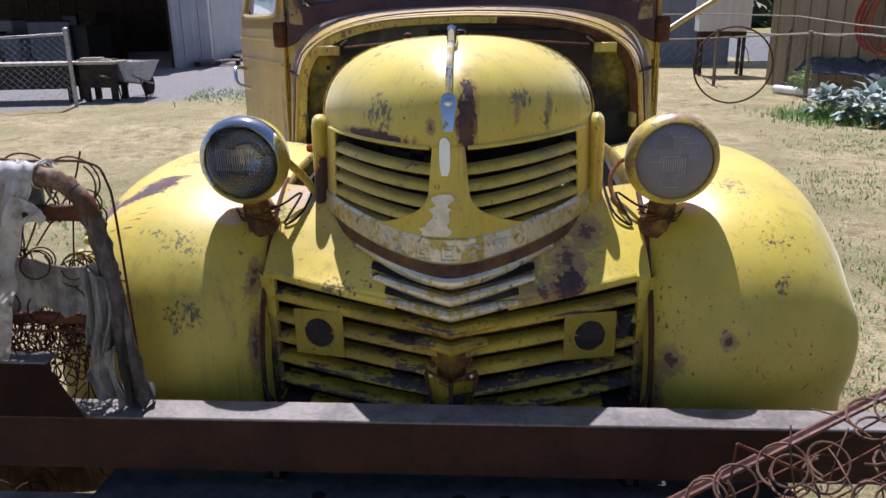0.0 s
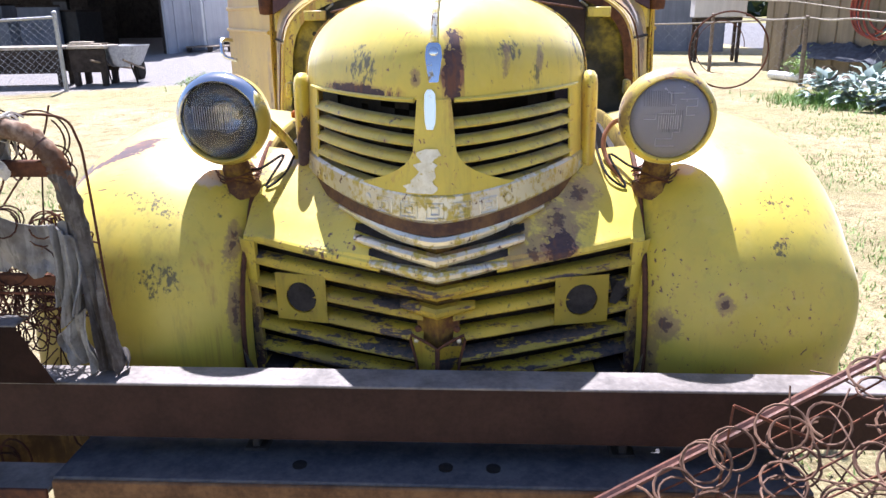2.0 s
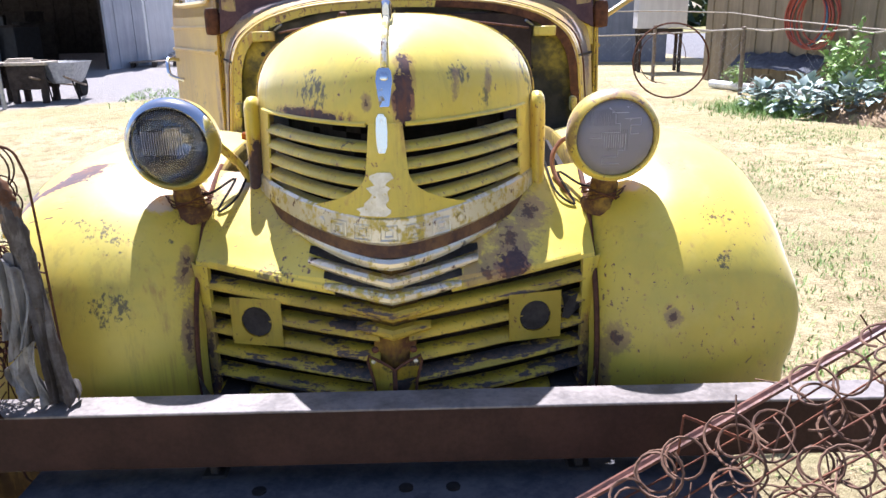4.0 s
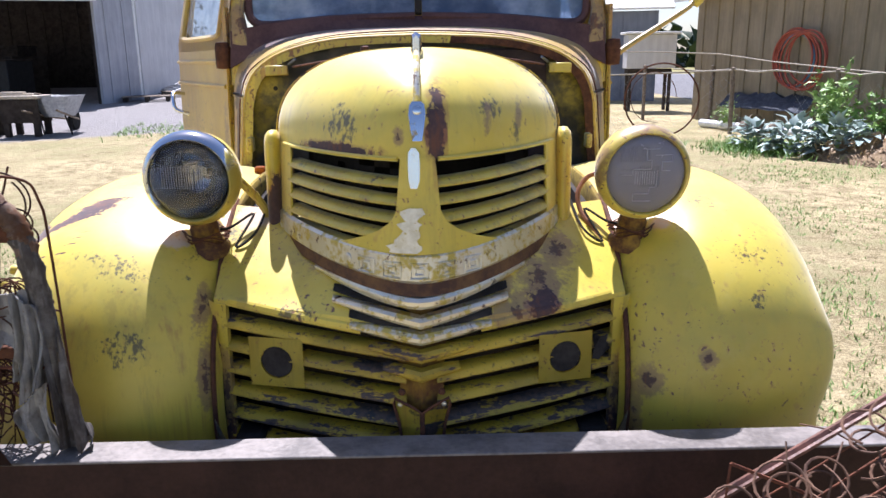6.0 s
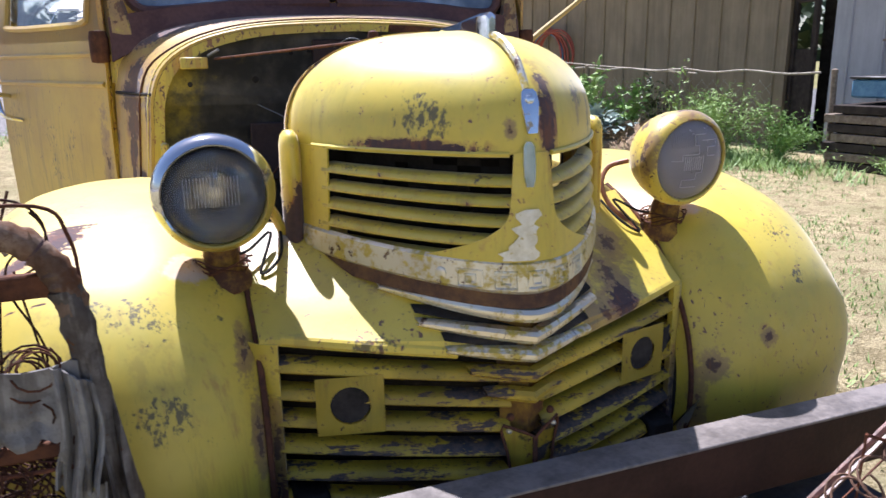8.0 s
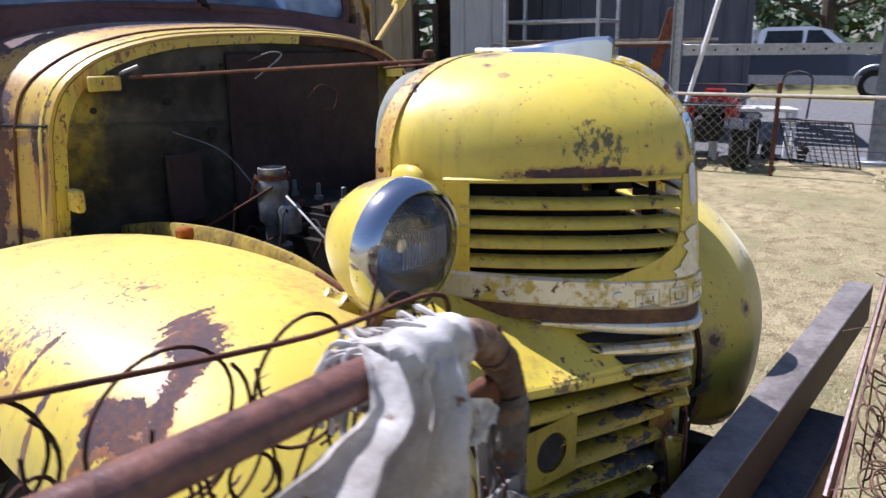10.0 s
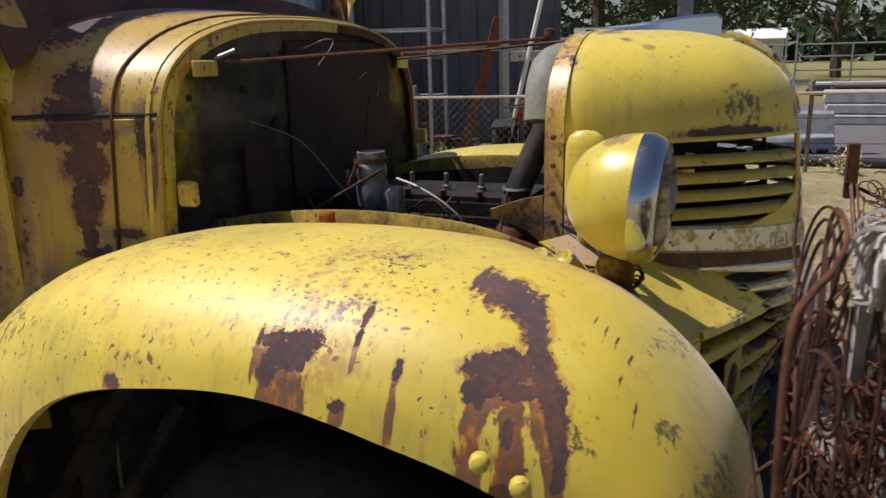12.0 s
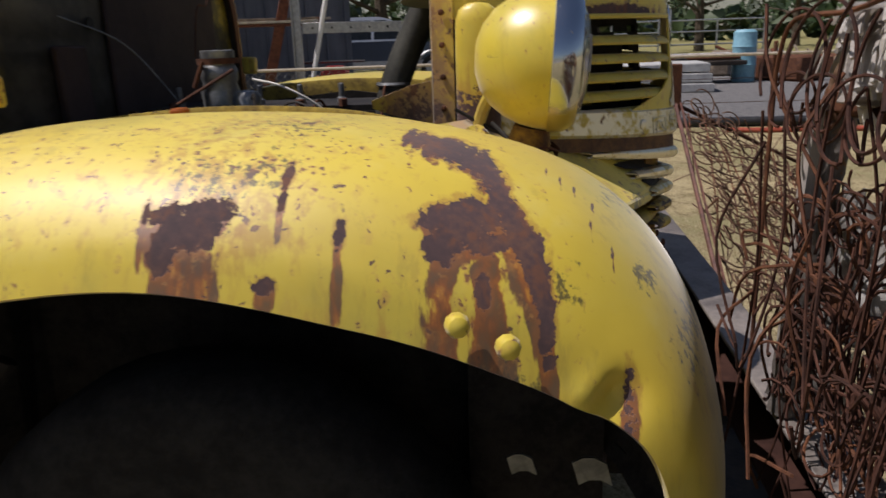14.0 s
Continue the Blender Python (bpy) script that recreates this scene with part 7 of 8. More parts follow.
def chain_link(name, p, q, z0, z1, label, step=0.075, r=0.0022):
    """A chain-link panel: crossing wires between two points."""
    p, q = Vector((*p, 0)), Vector((*q, 0))
    run, h = (q - p).length, z1 - z0
    e = (q - p).normalized()
    bm = bmesh.new()
    for s in (1, -1):
        c = -h
        while c < run:
            a0, a1 = max(c, 0), min(c + h, run)
            if a1 > a0:
                if s > 0:
                    A, B = p + e * a0 + Vector((0, 0, z0 + a0 - c)), p + e * a1 + Vector((0, 0, z0 + a1 - c))
                else:
                    A, B = p + e * a0 + Vector((0, 0, z1 - (a0 - c))), p + e * a1 + Vector((0, 0, z1 - (a1 - c)))
                tube([A, B], r, 3, bm)
            c += step * 1.42
    return tagged(part(name, bm, M_GALV, None, "", False), label, "fence", "", "stuff")


def post(name, x, y, h, r, mat, label, group="", z0=None, lean=(0, 0)):
    z = (lift(x, y) if z0 is None else z0)
    t = thing(name, pose(x, y, z), label, "post", group)
    part("shaft", tube([(0, 0, -0.05), (lean[0] * 0.5, lean[1] * 0.5, h * 0.5), (lean[0], lean[1], h)], r, 10), mat, t)
    part("cap", lathe([(r * 0.3, 0), (r * 1.15, 0.0), (r * 1.1, r), (r * 0.3, r * 1.4)], pose(lean[0], lean[1], h), 10), mat, t)
    return t


G = lift(-6.0, 12.1)
post("fence_post", -6.02, 12.1, 1.17, 0.035, M_GALV, "grey steel fence post beside the bench")
part_top = thing("fence_rail", pose(0, 0, 0), "grey steel top rail of a chain-link fence", "rail")
part("tube", rod((-6.02, 12.1, G + 1.12), (-9.2, 10.6, G + 0.95), 0.022, 8), M_GALV, part_top)
chain_link("chain_link_fence", (-6.04, 12.08), (-9.2, 10.6), G + 0.08, G + 1.1, "grey chain-link fence panel")

# pallets and a ladder lying by the white wall
pallet = thing("pallet", pose(-5.85, 19.2, lift(-5.9, 19.2), 0, 0, 14), "weathered grey wooden pallet lying by the shed", "pallet", "pallets")
for k in range(5):
    part("slat", box((0, -0.36 + 0.18 * k, 0.12), (1.1, 0.10, 0.022), 0.003), M_WOOD, pallet)
for k in range(3):
    part("bearer", box((-0.48 + 0.48 * k, 0, 0.055), (0.09, 0.84, 0.10), 0.004), M_DARK_WOOD, pallet)
copy_thing(pallet, pose(-5.3, 20.7, lift(-5.3, 20.7), 0, 0, 30))
ladder = thing("ladder", pose(-5.75, 21.4, lift(-5.7, 21.4) + 0.12, 8, -12, 62), "aluminium ladder lying on the ground by the wall", "ladder")
for s in (-1, 1):
    part("stile", box((0, s * 0.2, 0.03), (2.6, 0.03, 0.07), 0.004), M_GALV, ladder)
for k in range(9):
    part("rung", rod((-1.15 + 0.29 * k, -0.2, 0.03), (-1.15 + 0.29 * k, 0.2, 0.03), 0.015, 8), M_GALV, ladder)
chair = thing("folding_chair", pose(-5.4, 24.0, lift(-5.4, 24.0), 0, 0, 20), "pale folded metal chair standing by the white wall", "chair")
for s in (-1, 1):
    part("leg", tube([(s * 0.2, 0, 0), (s * 0.2, 0.1, 0.45), (s * 0.2, 0.16, 0.85)], 0.016, 6), M_WHITE, chair)
part("backrest", box((0, 0.15, 0.78), (0.42, 0.02, 0.18), 0.01), M_WHITE, chair)
part("seat", box((0, 0.0, 0.44), (0.42, 0.36, 0.03), 0.01), M_WHITE, chair)

# rope fence before the tan shed
line = [(5.05, 13.3), (5.75, 12.4), (6.05, 11.6), (6.45, 10.6), (6.62, 9.9), (6.80, 8.8), (6.92, 7.8), (7.1, 6.6)]
for k, (x, y) in enumerate(line[1::2] + [(5.2, 15.2), (6.15, 14.2)]):
    post("rope_post", x, y, 1.05, 0.035, M_WOOD, "grey weathered wooden fence post holding a rope", "rope fence posts", lean=(0.02 * (k % 3 - 1), 0.02))
rope = thing("fence_rope", pose(0, 0, 0), "pale rope strung slackly between the wooden posts", "rope", "ropes")
pts = []
for (x0, y0), (x1, y1) in zip(line, line[1:]):
    for i in range(6):
        t = i / 6
        x, y = x0 + (x1 - x0) * t, y0 + (y1 - y0) * t
        pts.append((x, y, lift(x, y) + 1.06 - 0.035 * math.sin(math.pi * t) ** 2))
part("strand", tube(pts, 0.014, 6), M_ROPE, rope)
rope2 = thing("fence_rope", pose(0, 0, 0), "pale rope strung slackly between the wooden posts", "rope", "ropes")
part("strand", tube([(0.5, 12.6, 1.12), (2.2, 12.55, 1.07), (3.9, 12.5, 1.08), (5.72, 12.4, 1.13), (7.2, 12.1, 1.10)], 0.013, 6), M_ROPE, rope2)
rope3 = thing("fence_rope", pose(0, 0, 0), "pale rope strung slackly between the wooden posts", "rope", "ropes")
part("strand", tube([(1.5, 15.6, 1.50), (3.6, 15.3, 1.48), (5.3, 15.0, 1.46), (6.2, 14.0, 1.40), (6.5, 12.6, 1.26), (6.7, 10.6, 1.14), (6.85, 8.6, 1.05)], 0.013, 6), M_ROPE, rope3)
chain_link("garden_mesh", (2.5, 13.1), (5.75, 12.5), 0.1, 1.05, "thin garden wire mesh fence", 0.12, 0.0012)
chain_link("garden_mesh_back", (6.15, 11.2), (6.95, 7.4), 0.1, 0.98, "thin garden wire mesh fence", 0.12, 0.0014)
hoop = thing("wheel_hoop", pose(4.42, 12.1, lift(4.4, 12.1) + 0.02, 0, 0, -15), "large rusty iron wheel hoop standing in the grass", "hoop")
part("rim", tube([Vector((0.58 * math.cos(a), 0, 0.58 + 0.58 * math.sin(a))) for a in [2 * math.pi * j / 40 for j in range(40)]], 0.014, 6, closed=True), M_RUST, hoop)
part("rim_inner", tube([Vector((-0.12 + 0.36 * math.cos(a), 0.1, 0.62 + 0.40 * math.sin(a))) for a in [2 * math.pi * j / 40 for j in range(30)]], 0.006, 6), M_RUST, hoop)
pipe = thing("white_pipe", pose(0, 0, 0), "long white plastic pipe lying on the grass", "pipe")
part("tube", rod((5.75, 13.6, lift(5.8, 13.6) + 0.08), (6.6, 11.2, lift(6.6, 11.2) + 0.08), 0.07, 12), M_WHITE, pipe)
for x, y, r in ((5.85, 11.9, 0.17), (6.3, 11.9, 0.13)):
    tub = thing("flower_pot", pose(x, y, lift(x, y) + r, 75, 0, 20), "dark plastic plant pot lying in the weeds", "pot", "pots")
    part("shell", lathe([(r * 0.7, -r * 0.8), (r, r * 0.6), (r * 1.06, r * 0.6), (r * 1.06, r * 0.75), (r * 0.95, r * 0.75), (r * 0.66, -r * 0.7)], None, 20, cap=False), M_BLACK if r > 0.22 else M_WOOD, tub)
coil_ob = thing("hose_coil", pose(6.86, 12.45, 1.30, 0, 0, -78), "coiled orange-red hoses hanging on the shed wall", "hose")
for k in range(9):
    random.seed(900 + k)
    r = 0.42 + 0.05 * random.random()
    cx, cz = random.uniform(-0.08, 0.08) + (0.25 if k > 5 else 0), random.uniform(-0.06, 0.06)
    part("loop", tube([Vector((cx + r * math.cos(a), -0.06 - 0.012 * k, cz + r * math.sin(a) * 1.0)) for a in [2 * math.pi * j / 32 for j in range(32)]], 0.017, 6, closed=True), M_ORANGE if k != 3 else M_BLUE, coil_ob)
junk = thing("tarpaulin", pose(6.75, 12.9, 0.9, 0, 0, -78), "crumpled dark slate tarpaulin heaped along the shed", "tarpaulin")
random.seed(77)
rows = [[Vector((-1.1 + 0.22 * i, -0.35 + 0.1 * j, 0.05 + 0.45 * math.sin(math.pi * (j + 0.5) / 8) * (0.6 + 0.4 * noise.noise(Vector((i * 0.7, j * 0.9, 2)))))) for i in range(11)] for j in range(8)]
part("cloth", sheet([[p + Vector((0, 0, -0.55)) for p in r] for r in rows], 0.006), plain("dark_blue_tarp", (0.03, 0.035, 0.05), (0.08, 0.09, 0.11), 0.6), junk)
blue = thing("blue_crate", pose(7.55, 6.15, 0.79, 0, 0, 10), "faded blue plastic crate on a stack of boards", "crate")
part("box", box((0, 0, 0.12), (0.9, 0.6, 0.2), 0.02), M_BLUE, blue)
part("lid", box((0, 0, 0.24), (0.95, 0.64, 0.03), 0.01), M_BLACK, blue)
stackb = thing("board_pile", pose(7.55, 6.15, 0, 0, 0, 8), "pile of dark weathered boards behind the fence", "boards")
for k in range(7):
    part("board", box((0, 0.05 * (k % 3 - 1), 0.06 + 0.105 * k), (1.3, 0.8, 0.09), 0.006), M_WOOD if k % 2 else M_DARK_WOOD, stackb)

# ---- plants ----
def leaf_mat(name, a, b):
    n = Nodes(name)
    info = n.tree.nodes.new("ShaderNodeObjectInfo").outputs["Random"]
    isle = n.tree.nodes.new("ShaderNodeNewGeometry").outputs["Random Per Island"]
    f = n.math("FRACT", n.math("ADD", n.math("MULTIPLY", isle, 1.0), info))
    n.set(color=n.mix(n.math("ADD", n.math("MULTIPLY", f, 0.8), n.math("MULTIPLY", n.noise(6, 2), 0.2)), a, b), rough=0.55, spec=0.35)
    return n.mat


M_LEAF = leaf_mat("fresh_green_leaf", (0.07, 0.16, 0.025), (0.20, 0.34, 0.07))
M_LEAF_PALE = leaf_mat("pale_green_leaf", (0.14, 0.25, 0.06), (0.34, 0.46, 0.15))
M_LEAF_BLUE = leaf_mat("blue_green_leaf", (0.14, 0.21, 0.18), (0.40, 0.48, 0.44))
M_LEAF_DARK = leaf_mat("dark_tree_leaf", (0.012, 0.026, 0.010), (0.045, 0.075, 0.022))
M_STRAW = leaf_mat("dry_straw", (0.36, 0.285, 0.145), (0.68, 0.58, 0.37))
M_COMPOST = leaf_mat("brown_straw_heap", (0.17, 0.11, 0.06), (0.48, 0.36, 0.22))
M_BARK = plain("grey_brown_bark", (0.05, 0.04, 0.03), (0.12, 0.095, 0.07), 0.9, 0, 12, 0.6)


def one_leaf(bm, base, way, up, length, width, bend=0.25):
    """A folded leaf of four faces."""
    way, up = way.normalized(), up
    side = way.cross(up)
    side = side.normalized() if side.length > 1e-4 else way.orthogonal().normalized()
    nn = side.cross(way)
    p = [base, base + way * length * 0.45 + nn * length * bend * 0.4, base + way * length - nn * length * bend * 0.4]
    l1, r1 = p[1] + side * width / 2 + nn * width * 0.12, p[1] - side * width / 2 + nn * width * 0.12
    a, b, c, d, e = (bm.verts.new(q) for q in (p[0], l1, p[1], r1, p[2]))
    bm.faces.new((a, c, b)), bm.faces.new((a, d, c)), bm.faces.new((b, c, e)), bm.faces.new((c, d, e))


def rnd_dir(lo=-0.2):
    while True:
        v = Vector((random.uniform(-1, 1), random.uniform(-1, 1), random.uniform(lo, 1)))
        if 0.05 < v.length < 1:
            return v.normalized()


# blue-green broad-leaved plants, leaf by leaf
for x, y, r, h, seed in ((5.35, 9.75, 0.42, 0.42, 1), (5.75, 9.35, 0.46, 0.50, 2), (5.15, 10.35, 0.34, 0.36, 3), (5.55, 9.95, 0.44, 0.52, 4), (6.0, 9.2, 0.42, 0.44, 5)):
    random.seed(seed)
    plant = thing("broad_leaf_plant", pose(x, y, lift(x, y)), "blue-green broad-leaved garden plant in a mound", "plant", "broad-leaved plants")
    part("stalk", tube([(0, 0, -0.02), (0.02, 0, h * 0.5)], 0.03, 6), M_LEAF_PALE, plant)
    for k in range(58):
        d = rnd_dir(0.0)
        base = Vector((d.x * r * 0.55, d.y * r * 0.55, 0.05 + d.z * h * 0.75))
        bm = bmesh.new()
        one_leaf(bm, base, Vector((d.x, d.y, d.z * 0.3 + random.uniform(-0.2, 0.3))), Vector((0, 0, 1)), random.uniform(0.16, 0.26), random.uniform(0.11, 0.17))
        part("leaf", bm, M_LEAF_BLUE, plant)


def bushy(name, x, y, r, h, n, ll, lw, mat, label, seed, stems=9, lift_by=0.0):
    """A herb: stems from one root with many small leaves."""
    random.seed(seed)
    t = thing(name, pose(x, y, lift(x, y) + lift_by), label, "bush")
    bm, lm = bmesh.new(), bmesh.new()
    for k in range(stems):
        a = random.uniform(0, 6.28)
        q = random.uniform(0.2, 1.0)
        tip = Vector((r * q * math.cos(a), r * q * math.sin(a), h * random.uniform(0.65, 1.0) * (1 - 0.35 * q)))
        pts = [Vector((tip.x * 0.12, tip.y * 0.12, -0.02)), Vector((tip.x * 0.45, tip.y * 0.45, tip.z * 0.6)), tip]
        curve = smoothed(pts, 5)
        tube(curve, 0.007, 4, bm, taper=[1 - 0.7 * i / (len(curve) - 1) for i in range(len(curve))])
        for j in range(n // stems):
            c = curve[random.randrange(2, len(curve))] + rnd_dir(-0.6) * random.uniform(0.0, 0.10 + r * 0.12)
            one_leaf(lm, c, rnd_dir(-0.3), rnd_dir(0.2), ll * random.uniform(0.6, 1.3), lw * random.uniform(0.7, 1.2))
    part("stalk", bm, M_LEAF_PALE, t)
    part("foliage", lm, mat, t)
    return t


bushy("tall_plant", 5.98, 9.95, 0.42, 1.40, 420, 0.13, 0.06, M_LEAF_PALE, "tall pale green leafy plant by the fence", 21, 10)
bushy("tall_plant", 6.35, 9.45, 0.45, 0.95, 380, 0.11, 0.05, M_LEAF, "leafy green garden plant by the fence", 22, 10)
bushy("feathery_bush", 6.28, 7.55, 0.62, 0.98, 2600, 0.085, 0.016, M_LEAF_PALE, "feathery bright green bush on the lawn's edge", 23, 26)
bushy("feathery_bush", 6.62, 7.0, 0.55, 0.7, 1900, 0.075, 0.014, M_LEAF, "feathery bright green bush on the lawn's edge", 24, 20)
bushy("weed", 6.15, 8.15, 0.16, 1.25, 150, 0.06, 0.03, M_LEAF_PALE, "thin tall weed with a pale flower spike", 25, 3)
bushy("weed", 6.95, 8.35, 0.28, 0.75, 200, 0.07, 0.03, M_LEAF, "scraggly green weed beside the shed", 26, 6)
bushy("weed", 7.25, 9.9, 0.5, 1.1, 260, 0.08, 0.04, M_LEAF_DARK, "dark scraggly weed against the shed wall", 27, 8)
bushy("weed", 6.0, 13.0, 0.4, 0.6, 220, 0.08, 0.03, M_LEAF_PALE, "pale weeds by the fence post", 28, 10)
bushy("weed", 6.9, 10.9, 0.5, 0.8, 300, 0.08, 0.03, M_LEAF, "green weeds along the shed", 29, 10)
for k, (x, y) in enumerate(((6.95, 5.7), (7.25, 4.7), (7.0, 6.4), (7.3, 1.6), (7.55, 0.2))):
    bushy("weed", x, y, 0.35, 0.28, 160, 0.09, 0.02, M_STRAW if k > 2 else M_LEAF_PALE, "dry weeds along the wire fence", 30 + k, 10)

# straw heap
random.seed(50)
heap = thing("compost_heap", pose(6.15, 8.95, lift(6.1, 9.0), 0, 0, -50), "low heap of brown straw and dug-up roots", "heap")
bm = bmesh.new()
rows = []
for j in range(9):
    for_row = []
    for i in range(28):
        a, q = 2 * math.pi * i / 28, j / 8
        rr = 1 - q
        z = 0.34 * (1 - rr ** 1.7) * (0.75 + 0.5 * noise.noise(Vector((math.cos(a) * 2, math.sin(a) * 2, q * 3)))) - 0.02 * rr
        for_row.append(Vector((1.05 * rr * math.cos(a), 0.55 * rr * math.sin(a), z)))
    rows.append(for_row)
quads(bm, rows, True)
part("mound", bm, plain("brown_soil", (0.15, 0.10, 0.06), (0.34, 0.25, 0.15), 0.95, 0, 10, 0.8), heap)
bm = bmesh.new()
for k in range(900):
    a, q = random.uniform(0, 6.28), math.sqrt(random.random())
    c = Vector((1.08 * q * math.cos(a), 0.58 * q * math.sin(a), 0.30 * (1 - q ** 1.7) * random.uniform(0.8, 1.15)))
    one_leaf(bm, c, rnd_dir(-0.1), Vector((0, 0, 1)), random.uniform(0.05, 0.14), random.uniform(0.008, 0.03))
part("straw", bm, M_COMPOST, heap)


def blades(name, count, where, h0, h1, w, mat, label, seed):
    """Blades of grass over a stretch of the plan."""
    random.seed(seed)
    verts, faces = [], []
    made = 0
    while made < count:
        x, y = where()
        if abs(x - 0.03) < 0.95 and 1.2 < y < 5.4:
            continue
        z = lift(x, y)
        for _ in range(3):
            a = random.uniform(0, 6.28)
            h, lean = random.uniform(h0, h1), random.uniform(0.2, 1.6)
            bx, by = x + random.uniform(-0.03, 0.03), y + random.uniform(-0.03, 0.03)
            dx, dy = math.cos(a), math.sin(a)
            i = len(verts)
            verts += [(bx - dy * w, by + dx * w, z - 0.005), (bx + dy * w, by - dx * w, z - 0.005), (bx + dx * h * lean, by + dy * h * lean, z + h)]
            faces.append((i, i + 1, i + 2))
        made += 1
    me = bpy.data.meshes.new(name)
    me.from_pydata(verts, [], faces)
    me.materials.append(mat)
    return tagged(new(name, me), label, "grass", "", "stuff")


def near_lawn():
    while True:
        x, y = random.uniform(-6.5, 7.3), random.uniform(-2.0, 11.5)
        d = math.hypot(x, y)
        if random.random() < min(1.0, 3.2 / max(d, 1.0)) ** 1.2:
            return x, y


blades("dry_grass", 30000, near_lawn, 0.005, 0.017, 0.0026, M_STRAW, "short dry straw-coloured lawn grass", 60)
blades("green_grass", 1500, lambda: (random.gauss(5.35, 0.42), random.gauss(10.4, 0.45)), 0.03, 0.14, 0.006, M_LEAF, "green grass beside the garden plants", 61)
blades("green_grass_edge", 1100, lambda: (random.gauss(6.35, 0.35), random.gauss(7.4, 0.8)), 0.04, 0.16, 0.007, M_LEAF_PALE, "green grass along the lawn's edge", 62)


def green_patch():
    c = random.choice(((2.2, 4.0), (3.4, 6.2), (4.6, 8.2), (1.8, 2.6), (3.0, 3.3), (-2.5, 5.5), (4.2, 4.4), (5.2, 6.0)))
    return random.gauss(c[0], 0.45), random.gauss(c[1], 0.45)


blades("green_clover", 3200, green_patch, 0.012, 0.04, 0.005, M_LEAF_PALE, "low green patches in the dry lawn", 63)
blades("yard_weeds", 500, lambda: (random.uniform(-4.5, -1.5), random.gauss(13.2, 0.5)), 0.02, 0.09, 0.008, M_LEAF_PALE, "sparse weeds at the gravel's edge", 64)


def tree(x, y, h, r, seed, mat, n=1300, leaf=0.42):
    """Tapered trunk, limbs, and a crown of many leaf sprays with gaps."""
    random.seed(seed)
    t = thing("tree", pose(x, y, lift(x, y)), "leafy dark green tree standing beyond the yard", "tree", "trees beyond the yard")
    bm = tube([(0, 0, -0.2), (0.1, 0.05, h * 0.3), (0.0, 0.1, h * 0.62), (0.1, 0.0, h * 0.85)], h * 0.035, 8, taper=[1, 0.75, 0.45, 0.15])
    lm = bmesh.new()
    clumps = []
    for k in range(15):
        a = 2.4 * k + random.uniform(-0.4, 0.4)
        z0 = h * (0.22 + 0.5 * k / 15)
        rr = r * random.uniform(0.45, 1.0) * (1 - 0.45 * k / 15)
        tip = Vector((rr * math.cos(a), rr * math.sin(a), z0 + h * random.uniform(0.08, 0.22)))
        tube([(0.05, 0.05, z0), (tip.x * 0.5, tip.y * 0.5, (z0 + tip.z) / 2 + 0.1), tip], h * 0.012, 5, bm, taper=[1, 0.6, 0.2])
        clumps.append((tip, r * random.uniform(0.22, 0.42)))
    clumps.append((Vector((0, 0, h * 0.88)), r * 0.4))
    for k in range(n):
        c, q = random.choice(clumps)
        d = rnd_dir(-0.8) * q * random.uniform(0.3, 1.1)
        one_leaf(lm, c + Vector((d.x, d.y, d.z * 0.8)), rnd_dir(-0.7), rnd_dir(0), leaf * random.uniform(0.5, 1.3), leaf * 0.6 * random.uniform(0.5, 1.2))
    part("trunk", bm, M_BARK, t)
    part("crown", lm, mat, t)


for k, (x, y, h, r) in enumerate(((27, 10.5, 8, 4.2), (30, 6, 9, 4.6), (34, 1.5, 8.5, 4.2), (27, 15, 9, 4.5), (40, -4, 8, 4.5), (46, -11, 9, 5), (52, -19, 9, 5), (58, -28, 9, 5.5), (48, 4, 9, 5), (-12, 38, 9, 4.5), (-19, 34, 10, 5), (-4, 42, 9, 4.5), (70, -14, 9, 6), (75, -36, 9, 6))):
    tree(x, y, h, r, 100 + k, M_LEAF_DARK, 2200, 0.34)
hedge = [(62, -8), (66, -22)]
random.seed(91)
lm = bmesh.new()
for k in range(5200):
    a = random.uniform(-1.25, 1.9)
    d = random.uniform(95, 120)
    c = Vector((d * math.cos(a - 0.1), d * math.sin(a - 0.1), random.uniform(0, 1) ** 1.4 * (6 + 3 * math.sin(a * 9)) + 0.2))
    one_leaf(lm, c, rnd_dir(-0.3), rnd_dir(0), random.uniform(1.6, 3.2), random.uniform(1.2, 2.4))
tagged(part("far_woods", lm, M_LEAF_DARK, None), "dark green woods on the horizon", "woods", "", "stuff")

# ---- beyond the wire fence ----
wall("wall_dark_shed", (9.6, 7.6), (10.6, 3.9), -0.1, 3.2, siding("dark_grey_siding", (0.07, 0.08, 0.10), (0.13, 0.14, 0.17)), 0.12, 0.3, 0.03, "dark grey corrugated shed wall")
wall("wall_shed_return", (8.3, 6.65), (9.6, 7.6), -0.1, 3.0, M_DARK_WOOD, 0.1, 0.3, 0.02, "side of the shed recess, near-black for its shade")
tagged(part("roof_dark_shed", sheet([[Vector((9.45, 7.7, 2.95)), Vector((10.45, 3.8, 3.0))], [Vector((13, 8.6, 3.6)), Vector((14, 5.0, 3.6))]], 0.06), M_GALV, None, "", False), "metal roof over the storage racks", "roof", "", "structure")

